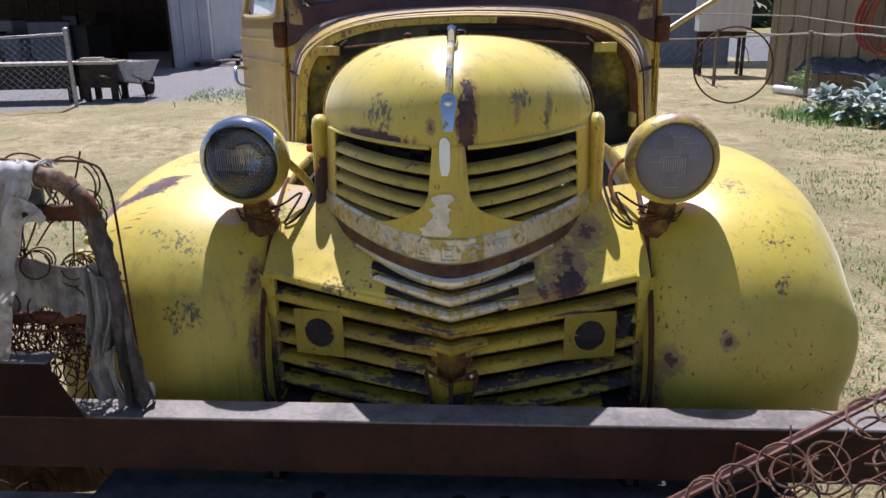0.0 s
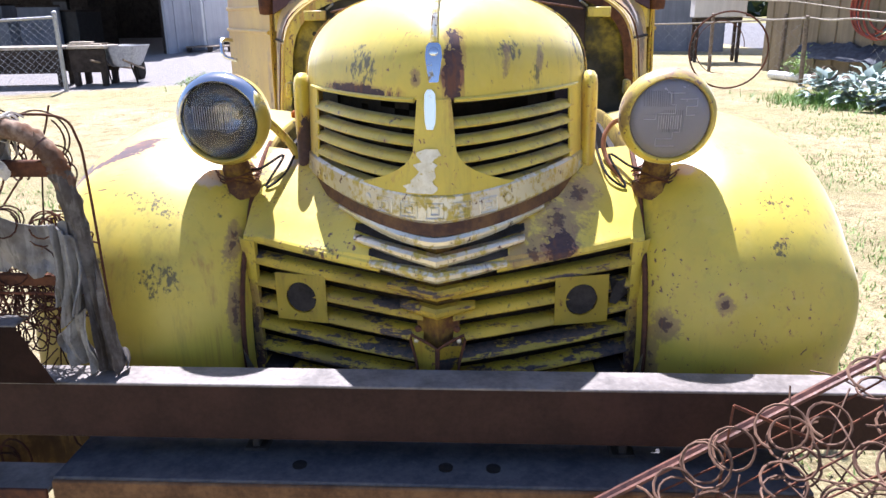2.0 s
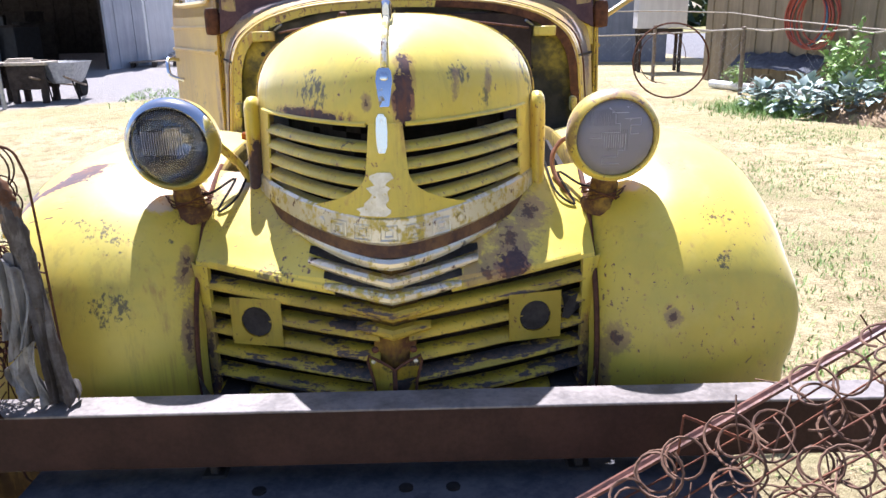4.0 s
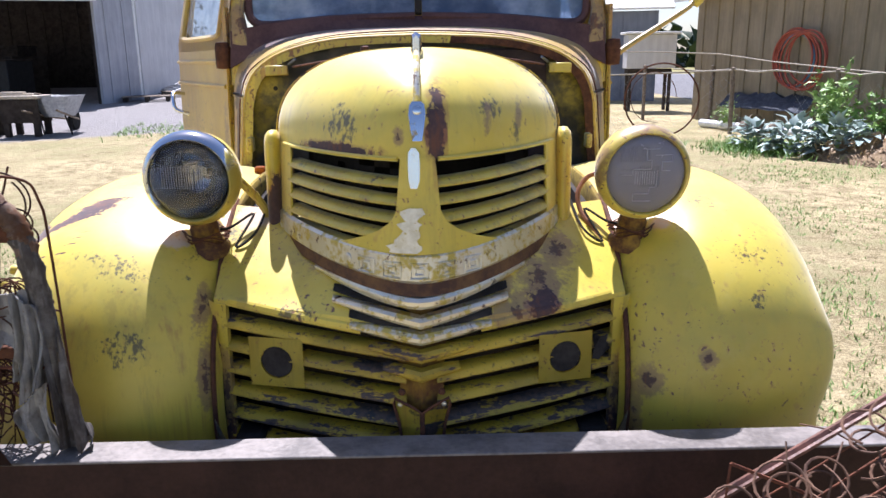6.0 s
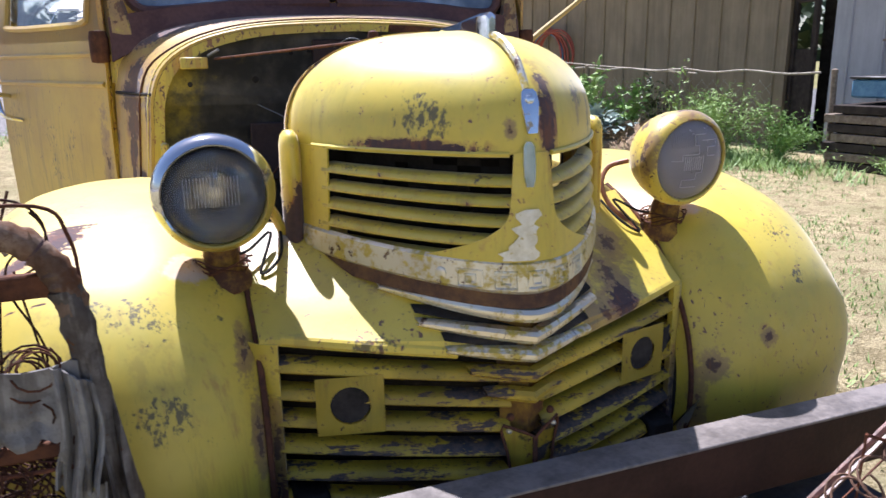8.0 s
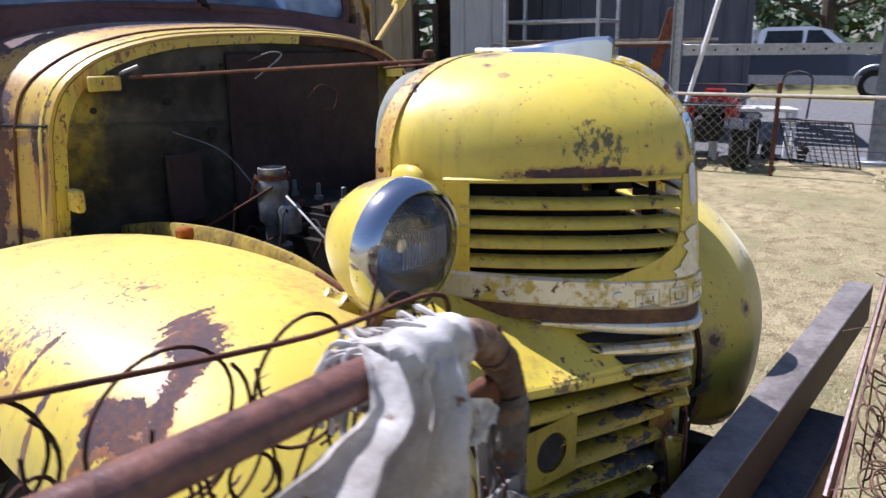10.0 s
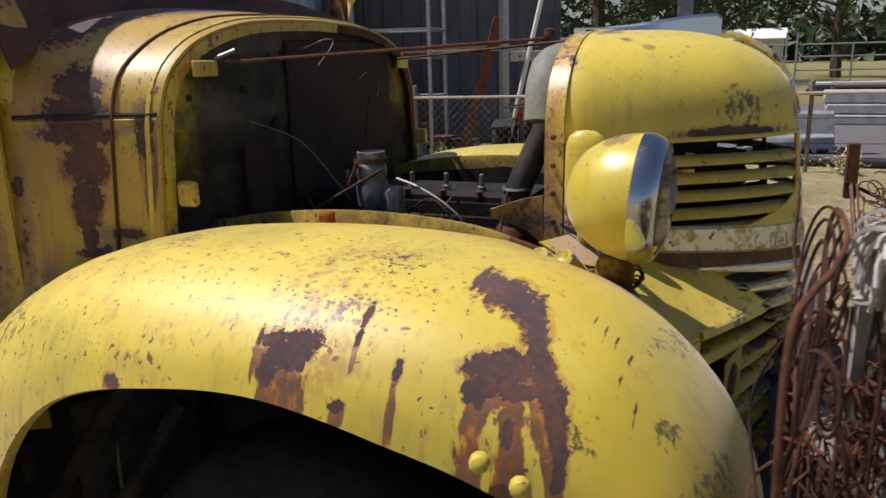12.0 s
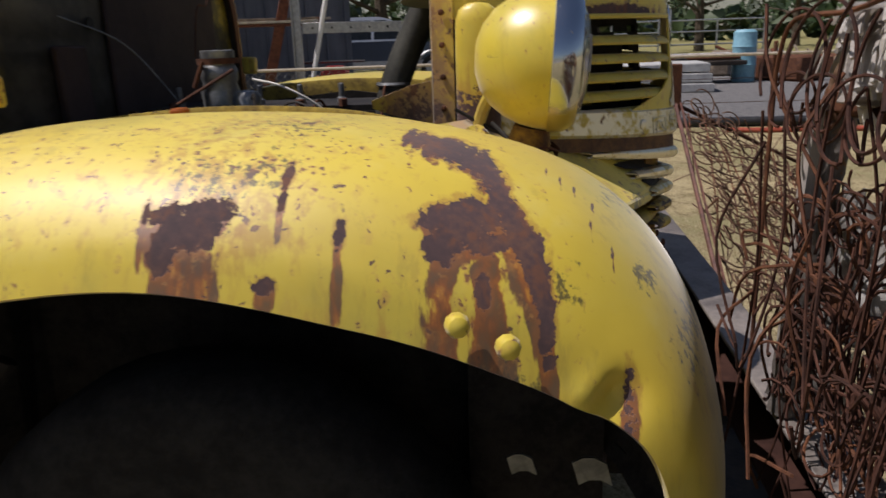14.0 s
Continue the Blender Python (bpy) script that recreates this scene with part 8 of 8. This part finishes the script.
rack = thing("storage_rack", pose(0, 0, 0), "grey tubular storage rack with stacked lumber", "rack")
posts = ((7.66, 6.32), (7.83, 5.08), (8.42, 6.45), (8.55, 5.12))
for x, y in posts:
    part("upright", box((x, y, 1.3), (0.045, 0.045, 2.6), 0.004), M_GALV, rack)
for z in (0.85, 1.36, 1.72, 2.2):
    part("rail", rod((posts[0][0], posts[0][1], z), (posts[1][0], posts[1][1], z), 0.02, 8), M_GALV, rack)
    part("rail", rod((posts[2][0], posts[2][1], z), (posts[3][0], posts[3][1], z), 0.02, 8), M_GALV, rack)
    part("rail", rod((posts[1][0], posts[1][1], z), (posts[3][0], posts[3][1], z), 0.02, 8), M_GALV, rack)
    part("rail", rod((posts[0][0], posts[0][1], z), (posts[2][0], posts[2][1], z), 0.02, 8), M_GALV, rack)
for k in range(9):
    random.seed(400 + k)
    lumber = thing("plank", pose(8.02 + 0.05 * (k % 4), 5.2, 1.40 + 0.035 * (k // 3), 0, 0, 98 + random.uniform(-3, 3)), "long weathered plank stored on the rack", "plank", "planks on the rack")
    part("board", box((random.uniform(-0.2, 0.2), 0, 0), (2.6, 0.10, 0.03), 0.003), (M_RUST_RED, M_BOARD_PALE, M_WOOD)[k % 3], lumber)
for k in range(10):
    random.seed(430 + k)
    x, y = random.uniform(7.9, 9.2), random.uniform(4.6, 6.4)
    s = random.uniform(0.2, 0.45)
    c = thing("scrap_box", pose(x, y, 0, 0, 0, random.uniform(0, 90)), "battered box of scrap under the rack", "box", "scrap boxes")
    part("body", box((0, 0, s / 2), (s * 1.3, s, s), 0.02), (M_BLACK, M_WOOD, M_BLUE, M_GALV, M_RUST)[k % 5], c)
    part("lid", box((0, 0, s + 0.012), (s * 1.36, s * 1.06, 0.024), 0.006), (M_DARK_WOOD, M_RUST)[k % 2], c)
steel = thing("steel_channel_post", pose(7.88, 4.08, 0), "tall grey galvanised channel post", "post")
part("web", box((0, 0, 1.5), (0.012, 0.10, 3.0), 0.002), M_GALV, steel)
for s in (-1, 1):
    part("flange", box((-0.025, s * 0.05, 1.5), (0.05, 0.010, 3.0), 0.002), M_GALV, steel)
guard = thing("guard_rail", pose(0, 0, 0), "galvanised steel rail bolted between two posts", "rail")
G0, G1 = Vector((7.90, 4.02, 1.345)), Vector((9.02, 2.06, 1.345))
turn = math.atan2(G1.y - G0.y, G1.x - G0.x)
at_mid = Matrix.Translation((G0 + G1) / 2) @ Matrix.Rotation(turn, 4, "Z")
part("web", box((0, 0, 0), ((G1 - G0).length, 0.012, 0.12), 0.003, at_mid), M_GALV, guard)
for dz in (-0.06, 0.06):
    part("flange", box((0, 0.02, dz), ((G1 - G0).length, 0.05, 0.010), 0.002, at_mid), M_GALV, guard)
for k in range(9):
    part("bolt_head", bolt(at_mid @ Vector((-1.0 + 0.25 * k, -0.006, 0.0)), at_mid.to_3x3() @ Vector((0, -1, 0)), 0.014, 0.012), M_DARK, guard)
frame_w = thing("pipe_stand", pose(8.75, 3.35, 0, 0, 0, -65), "bent white plastic pipe stand behind the wire fence", "pipe stand")
for y in (-0.14, 0.14):
    part("hoop", tube(smoothed([(-0.45, y, 0.0), (-0.45, y, 0.55), (-0.40, y, 0.62), (0.38, y, 0.62), (0.45, y, 0.55), (0.45, y, 0.0)], 4), 0.03, 8), M_WHITE, frame_w)
part("cross_bar", rod((-0.45, -0.14, 0.4), (-0.45, 0.14, 0.4), 0.025, 8), M_WHITE, frame_w)
pole = thing("white_pole", pose(0, 0, 0), "white pole leaning against the steel post", "pole")
part("shaft", rod((7.95, 4.12, 0.0), (8.06, 3.52, 2.6), 0.03, 8), M_WHITE, pole)
brown = thing("brown_plank", pose(0, 0, 0), "red-brown plank leaning against the rack", "plank")
part("board", box((0, 0, 0.95), (0.03, 0.13, 1.9), 0.004, along((8.0, 4.72, 0.0), (8.13, 4.25, 1.75))), M_RUST_RED, brown)

# wire fence with a pipe rail
FENCE = ((7.2, 5.75), (7.33, 5.1), (7.5, 2.82), (7.62, 0.55), (7.72, -1.6), (7.82, -4.2))
for k, (x, y) in enumerate(FENCE):
    post("fence_post", x, y, 0.98, 0.024, M_RUST if k % 2 == 0 else M_WOOD, "rusty steel fence post on the lawn's edge", "wire fence posts")
rail = thing("fence_rail", pose(0, 0, 0), "pale pipe rail along the wire fence", "rail")
part("tube", tube([(x - 0.03, y, 0.87) for x, y in FENCE], 0.018, 8), M_BOARD_PALE, rail)
for (a, b) in zip(FENCE[:3], FENCE[1:3]):
    chain_link("wire_fence", a, b, 0.04, 0.84, "rusty chain-link fence wire", 0.07, 0.0022)
wire = thing("fence_wire", pose(0, 0, 0), "thin sagging wire strands along the fence", "wire")
for z in (0.3, 0.58):
    part("strand", tube([(x, y, z + 0.02 * math.sin(3 * y)) for x, y in FENCE[2:]], 0.004, 5), M_RUST, wire)

# red quad bike
quad = thing("quad_bike", pose(8.35, 3.75, 0, 0, 0, 98), "red quad bike with black tyres behind the fence", "quad bike")
for x in (-0.42, 0.42):
    for y in (-0.55, 0.55):
        w = part("wheel", lathe([(0.10, -0.09), (0.22, -0.10), (0.26, -0.06), (0.265, 0.0), (0.26, 0.06), (0.22, 0.10), (0.10, 0.09)], along((x, y, 0.265), (x + 1, y, 0.265)), 22), M_RUBBER, quad)
        part("hub", lathe([(0.01, -0.095), (0.10, -0.095), (0.10, 0.095), (0.01, 0.095)], along((x, y, 0.265), (x + 1, y, 0.265)), 12), M_GALV, w)
for y, s in ((-0.55, 1), (0.55, 1)):
    rows = [[Vector((x, y + dy, 0.50 + 0.10 * math.cos(dy * 4) - 0.12 * abs(x) ** 2)) for x in (-0.52, -0.42, -0.34, -0.26)] for dy in (-0.36, -0.2, 0.0, 0.2, 0.36)]
    for rows in (rows, [[Vector((-p.x, p.y, p.z)) for p in r] for r in rows]):
        part("mudguard", sheet(rows, 0.012), M_BLACK, quad)
part("seat", box((0, 0.22, 0.68), (0.26, 0.62, 0.14), 0.05, seg=3), M_BLACK, quad)
part("tank", box((0, -0.16, 0.74), (0.36, 0.44, 0.26), 0.07, seg=3), M_RED, quad)
for s in (-1, 1):
    part("fairing", box((s * 0.24, -0.10, 0.60), (0.12, 0.66, 0.30), 0.05, seg=3), M_RED, quad, "red side fairing")
part("cowling", box((0, -0.48, 0.66), (0.46, 0.26, 0.26), 0.07, seg=3), M_RED, quad)
part("engine", box((0, 0.0, 0.42), (0.32, 0.6, 0.3), 0.04), M_DARK, quad)
part("handlebar", tube(smoothed([(-0.4, -0.18, 0.92), (-0.15, -0.28, 0.92), (0.15, -0.28, 0.92), (0.4, -0.18, 0.92)], 4), 0.016, 8), M_BLACK, quad)
for y in (-0.62, 0.68):
    rackp = part("carrier", tube([(-0.35, y - 0.2, 0.74), (0.35, y - 0.2, 0.74), (0.35, y + 0.2, 0.74), (-0.35, y + 0.2, 0.74)], 0.012, 6, closed=True), M_BLACK, quad)
    for k in range(3):
        part("bar", rod((-0.2 + 0.2 * k, y - 0.2, 0.74), (-0.2 + 0.2 * k, y + 0.2, 0.74), 0.008, 5), M_BLACK, rackp)
part("headlight", lathe([(0.01, 0), (0.07, 0.0), (0.06, 0.05), (0.01, 0.055)], along((0, -0.62, 0.62), (0, -1, 0.62)), 14), M_WHITE, quad)


def car_paint(name, a):
    n = Nodes(name)
    n.set(color=n.mix(n.noise(3, 3), a, tuple(v * 0.75 for v in a)), rough=0.25, metal=0.3, coat=0.6)
    return n.mat


def side_loft(profile, half, mat, name, parent, inset=0.12, label=""):
    """A body from a side outline (y, z), drawn in at the top."""
    zs = [z for _, z in profile]
    lo, hi = min(zs), max(zs)
    rows = []
    for x, k in ((-half, 1), (-half * 0.97, 0.985), (half * 0.97, 0.985), (half, 1)):
        rows.append([Vector((x * (1 - inset * (z - lo) / (hi - lo)), y, z)) for y, z in profile])
    bm = bmesh.new()
    vs, _ = quads(bm, rows, True)
    bm.faces.new(vs[0]), bm.faces.new(vs[-1][::-1])
    return part(name, bm, mat, parent, label)


M_CAR_SILVER = car_paint("silver_paint", (0.46, 0.49, 0.53))


def pickup(x, y, rz, mat, label, cap):
    t = thing("pickup", pose(x, y, 0, 0, 0, rz), label, "pickup truck")
    side_loft([(-2.75, 0.45), (-2.8, 0.75), (-2.70, 1.05), (-1.35, 1.15), (-1.0, 1.18), (2.75, 1.18), (2.8, 0.5)], 0.98, mat, "body", t, 0.05)
    side_loft([(-2.74, 0.38), (-2.82, 0.62), (2.82, 0.62), (2.78, 0.38)], 0.99, M_GALV, "lower_trim", t, 0.0, "silver lower body")
    cab = side_loft([(-1.35, 1.15), (-0.55, 1.80), (-0.2, 1.88), (0.95, 1.88), (1.1, 1.80), (1.18, 1.15)], 0.92, M_CAR_SILVER, "cab", t, 0.18, "silver-grey cab")
    glass_mat = plain("dark_car_glass", (0.015, 0.02, 0.025), (0.03, 0.035, 0.04), 0.08, 0, 5, 0)
    for s in (-1, 1):
        for y0, y1, ty0, ty1 in ((-0.98, -0.05, -0.42, -0.08), (0.03, 1.02, 0.03, 0.92)):
            bm = bmesh.new()
            bm.faces.new([bm.verts.new((s * xx, yy, zz)) for xx, yy, zz in ((0.905, y0, 1.24), (0.905, y1, 1.24), (0.795, ty1, 1.78), (0.795, ty0, 1.78))])
            bmesh.ops.solidify(bm, geom=bm.faces[:], thickness=0.02)
            part("side_window", bm, glass_mat, cab, smooth=False)
        part("mirror", box((s * 1.06, -0.85, 1.28), (0.14, 0.08, 0.18), 0.03), M_BLACK, t)
        for wy in (-1.78, 1.75):
            w = part("wheel", lathe([(0.2, -0.11), (0.36, -0.12), (0.39, -0.06), (0.39, 0.06), (0.36, 0.12), (0.2, 0.11)], along((s * 0.88, wy, 0.39), (s * 2, wy, 0.39)), 28), M_RUBBER, t)
            part("rim", lathe([(0.01, 0.09), (0.08, 0.10), (0.2, 0.09), (0.23, 0.12), (0.01, 0.121)], along((s * 0.88, wy, 0.39), (s * 2, wy, 0.39)), 16), M_GALV, w)
            part("wheel_arch", tube([Vector((s * 0.99, wy + 0.48 * math.cos(a), 0.40 + 0.48 * math.sin(a))) for a in [math.pi * j / 12 for j in range(13)]], 0.035, 6), M_GALV, t)
    if cap:
        side_loft([(1.2, 1.18), (1.28, 1.82), (2.55, 1.80), (2.75, 1.18)], 0.95, M_GALV, "canopy", t, 0.14, "silver canopy")
        for s in (-1, 1):
            part("canopy_window", box((s * 0.905, 1.98, 1.50), (0.03, 1.0, 0.34), 0.01), glass_mat, t)
    bm = bmesh.new()
    bm.faces.new([bm.verts.new(p) for p in ((-0.80, -1.30, 1.22), (0.80, -1.30, 1.22), (0.70, -0.64, 1.76), (-0.70, -0.64, 1.76))])
    bmesh.ops.solidify(bm, geom=bm.faces[:], thickness=0.03)
    part("windshield", bm, glass_mat, cab, smooth=False)
    for s in (-1, 1):
        part("headlight", box((s * 0.72, -2.77, 0.90), (0.36, 0.08, 0.22), 0.03), M_WHITE, t)
    part("grille", box((0, -2.80, 0.85), (0.9, 0.05, 0.3), 0.02), M_BLACK, t)
    part("bumper", box((0, -2.86, 0.52), (1.8, 0.12, 0.2), 0.04), M_GALV, t)


pickup(22.0, 5.2, 4, car_paint("charcoal_paint", (0.05, 0.062, 0.085)), "dark grey and silver pickup truck parked on asphalt", True)
pickup(19.5, 11.5, 6, car_paint("navy_paint", (0.03, 0.05, 0.10)), "dark blue pickup truck parked on asphalt", False)

lamp_post = thing("steel_column", pose(9.1, 1.97, 0), "thick grey steel column at the edge of the asphalt", "column")
part("shaft", box((0, 0, 2.2), (0.16, 0.20, 4.4), 0.01), plain("weathered_dark_steel", (0.10, 0.115, 0.135), (0.20, 0.215, 0.24), 0.5, 0.3, 10, 0.3), lamp_post)
part("dark_side", box((0.03, -0.12, 2.2), (0.12, 0.05, 4.4), 0.006), M_BLACK, lamp_post)
part("foot", box((0, 0, 0.02), (0.4, 0.4, 0.04), 0.006), M_GALV, lamp_post)
mesh_panel = thing("mesh_panel", pose(8.55, 2.45, 0.0, -38, 0, 78), "black wire mesh panel leaning by the fence", "panel")
part("frame", tube([(-0.4, 0, 0.01), (0.4, 0, 0.01), (0.4, 0, 0.72), (-0.4, 0, 0.72)], 0.015, 6, closed=True), M_BLACK, mesh_panel)
for k in range(11):
    part("wire", rod((-0.36 + 0.072 * k, 0, 0.01), (-0.36 + 0.072 * k, 0, 0.72), 0.006, 5), M_BLACK, mesh_panel)
for k in range(9):
    part("wire", rod((-0.4, 0, 0.08 + 0.072 * k), (0.4, 0, 0.08 + 0.072 * k), 0.006, 5), M_BLACK, mesh_panel)
trolley = thing("hand_truck", pose(8.75, 2.95, 0, 12, 0, 80), "dark tubular hand truck standing behind the fence", "hand truck")
for s in (-1, 1):
    part("tube", tube(smoothed([(s * 0.18, 0, 0.1), (s * 0.18, 0, 0.9), (s * 0.14, 0.02, 1.05), (0, 0.03, 1.1)], 4), 0.014, 6), M_BLACK, trolley)
    part("wheel", lathe([(0.02, -0.02), (0.11, -0.025), (0.12, 0), (0.11, 0.025), (0.02, 0.02)], along((s * 0.22, 0.02, 0.12), (s * 0.5, 0.02, 0.12)), 16), M_RUBBER, trolley)
part("plate", box((0, -0.12, 0.03), (0.38, 0.24, 0.012), 0.003), M_BLACK, trolley)

bucket = thing("loader_bucket", pose(9.75, 0.80, 0.0, 0, 0, 4), "grey steel loader bucket resting on the asphalt edge", "loader bucket")
rows = [[Vector((x, y, z)) for y in (-0.75, -0.4, 0.0, 0.4, 0.75)] for x, z in ((-0.38, 0.02), (-0.42, 0.06), (-0.36, 0.20), (-0.24, 0.24), (-0.20, 0.50), (-0.14, 0.54), (0.3, 0.50), (0.5, 0.1))]
M_BUCKET = plain("blue_grey_worn_steel", (0.22, 0.235, 0.26), (0.36, 0.375, 0.40), 0.5, 0.2, 8, 0.3)
part("shell", sheet(rows, 0.02), M_BUCKET, bucket)
for s in (-1, 1):
    bm = bmesh.new()
    bm.faces.new([bm.verts.new((x, s * 0.75, z)) for x, z in ((-0.42, 0.02), (-0.36, 0.22), (-0.2, 0.52), (0.3, 0.50), (0.5, 0.02))])
    bmesh.ops.solidify(bm, geom=bm.faces[:], thickness=0.02)
    part("cheek", bm, M_BUCKET, bucket, smooth=False)
for k in range(8):
    part("tooth", box((-0.43, -0.7 + 0.2 * k, 0.03), (0.08, 0.06, 0.05), 0.008), M_GALV, bucket)
bin_ = thing("dumpster", pose(12.6, 1.1, 0, 0, 0, 5), "dark blue steel bin with boards on top", "bin")
part("body", box((0, 0, 0.48), (0.8, 0.75, 0.86), 0.03), plain("navy_steel", (0.015, 0.025, 0.05), (0.03, 0.045, 0.08), 0.5), bin_)
part("lid", box((0, 0.05, 0.94), (0.86, 1.0, 0.06), 0.01), M_RUST, bin_)
slabs = thing("concrete_slabs", pose(14.4, -1.6, 0, 0, 0, -6), "stack of pale grey slabs on the asphalt", "slabs")
for k in range(3):
    part("slab", box((0.05 * k, 0.04 * k, 0.09 + 0.19 * k), (1.6, 2.2, 0.17), 0.02), M_CONCRETE, slabs)

# pipe gates and a pale building far off
for k, (x, y) in enumerate(((23.3, 1.1), (23.6, -2.2), (23.9, -5.6))):
    gate = thing("pipe_gate", pose(x, y, 0, 0, 0, 92), "grey pipe gate at the edge of the field", "gate", "pipe gates")
    for z in (0.35, 0.75, 1.15, 1.5):
        part("bar", rod((-1.5, 0, z), (1.5, 0, z), 0.025, 6), M_GALV, gate)
    for xx in (-1.5, 0.0, 1.5):
        part("stile", rod((xx, 0, 0.0), (xx, 0, 1.85 if xx else 1.5), 0.03, 6), M_GALV, gate)
barn = thing("far_building", pose(95, -1.6, 0, 0, 0, 0), "pale low building far across the field", "building")
part("wall", box((0, 0, 1.4), (5, 8, 2.8), 0.02), M_WHITE_WALL, barn)
part("roof", sheet([[Vector((-3, y, 2.75)), Vector((0, y, 3.9)), Vector((3, y, 2.75))] for y in (-4.4, 4.4)], 0.1), M_WHITE, barn, smooth=False)
for k in range(3):
    part("window", box((-2.52, -2.4 + 2.4 * k, 1.5), (0.04, 0.9, 0.8), 0.01), M_BLACK, barn)
barrel = thing("blue_barrel", pose(16.5, -4.1, 0.0), "tall light blue plastic barrel on the asphalt", "barrel")
part("body", lathe([(0.05, 0), (0.24, 0.0), (0.26, 0.05), (0.26, 0.35), (0.275, 0.38), (0.26, 0.41), (0.26, 0.75), (0.275, 0.78), (0.26, 0.81), (0.25, 1.10), (0.2, 1.15), (0.05, 1.16)], None, 24), plain("light_blue_plastic", (0.16, 0.36, 0.46), (0.24, 0.46, 0.55), 0.45), barrel)
boat = thing("flat_trailer", pose(16.6, -2.2, 0, 0, 0, 90), "low trailer loaded with pale scrap and pipes", "trailer")
part("deck", box((0, 0, 0.45), (3.6, 1.4, 0.10), 0.02), M_DARK_WOOD, boat)
for s in (-1, 1):
    part("wheel", lathe([(0.1, -0.08), (0.28, -0.08), (0.3, 0), (0.28, 0.08), (0.1, 0.08)], along((-0.3, s * 0.8, 0.3), (-0.3, s * 2, 0.3)), 20), M_RUBBER, boat)
for k in range(9):
    random.seed(480 + k)
    part("pipe", rod((-1.7, -0.5 + 0.12 * k, 0.56 + 0.05 * (k % 2)), (1.7 + random.uniform(-0.4, 0.3), -0.5 + 0.12 * k, 0.56 + 0.05 * (k % 2)), 0.045, 8), (M_WHITE, M_GALV, M_RUST)[k % 3], boat)
for k in range(26):
    random.seed(450 + k)
    x, y = random.uniform(16.2, 20.0), random.uniform(-13.5, -4.6)
    s = random.uniform(0.25, 0.8)
    c = thing("scrap_heap", pose(x, y, 0, 0, 0, random.uniform(0, 180)), "rusty scrap and timber heaped on the asphalt", "scrap", "scrap heaps")
    part("body", box((0, 0, s * 0.4), (s * 2.0, s, s * 0.8), 0.06), (M_RUST, M_BLACK, M_WOOD, M_GALV, M_DARK_WOOD)[k % 5], c)
    part("bar", rod((-s, 0.1, 0.02), (s * 0.9, -0.2, s * 0.95), 0.04, 6), (M_RUST_RED, M_GALV)[k % 2], c)
    part("bar", rod((-s * 0.3, s * 0.7, 0.02), (s * 0.2, -0.3, s * 1.1), 0.03, 6), (M_GALV, M_WOOD)[k % 2], c)
hose = thing("black_pipe", pose(0, 0, 0), "long black irrigation pipe along the lawn's edge", "pipe")
part("tube", tube(smoothed([(8.2, 1.2, 0.06), (8.0, -0.8, 0.06), (7.85, -3.0, 0.06), (7.7, -6.0, 0.06)], 6), 0.06, 10), M_BLACK, hose)
ohose = thing("orange_hose", pose(0, 0, 0), "short orange garden hose lying on the lawn", "hose")
part("tube", tube(smoothed([(7.4, -1.0, 0.03), (7.3, -1.5, 0.03), (7.35, -2.1, 0.03), (7.2, -2.6, 0.03)], 6), 0.03, 8), M_ORANGE, ohose)
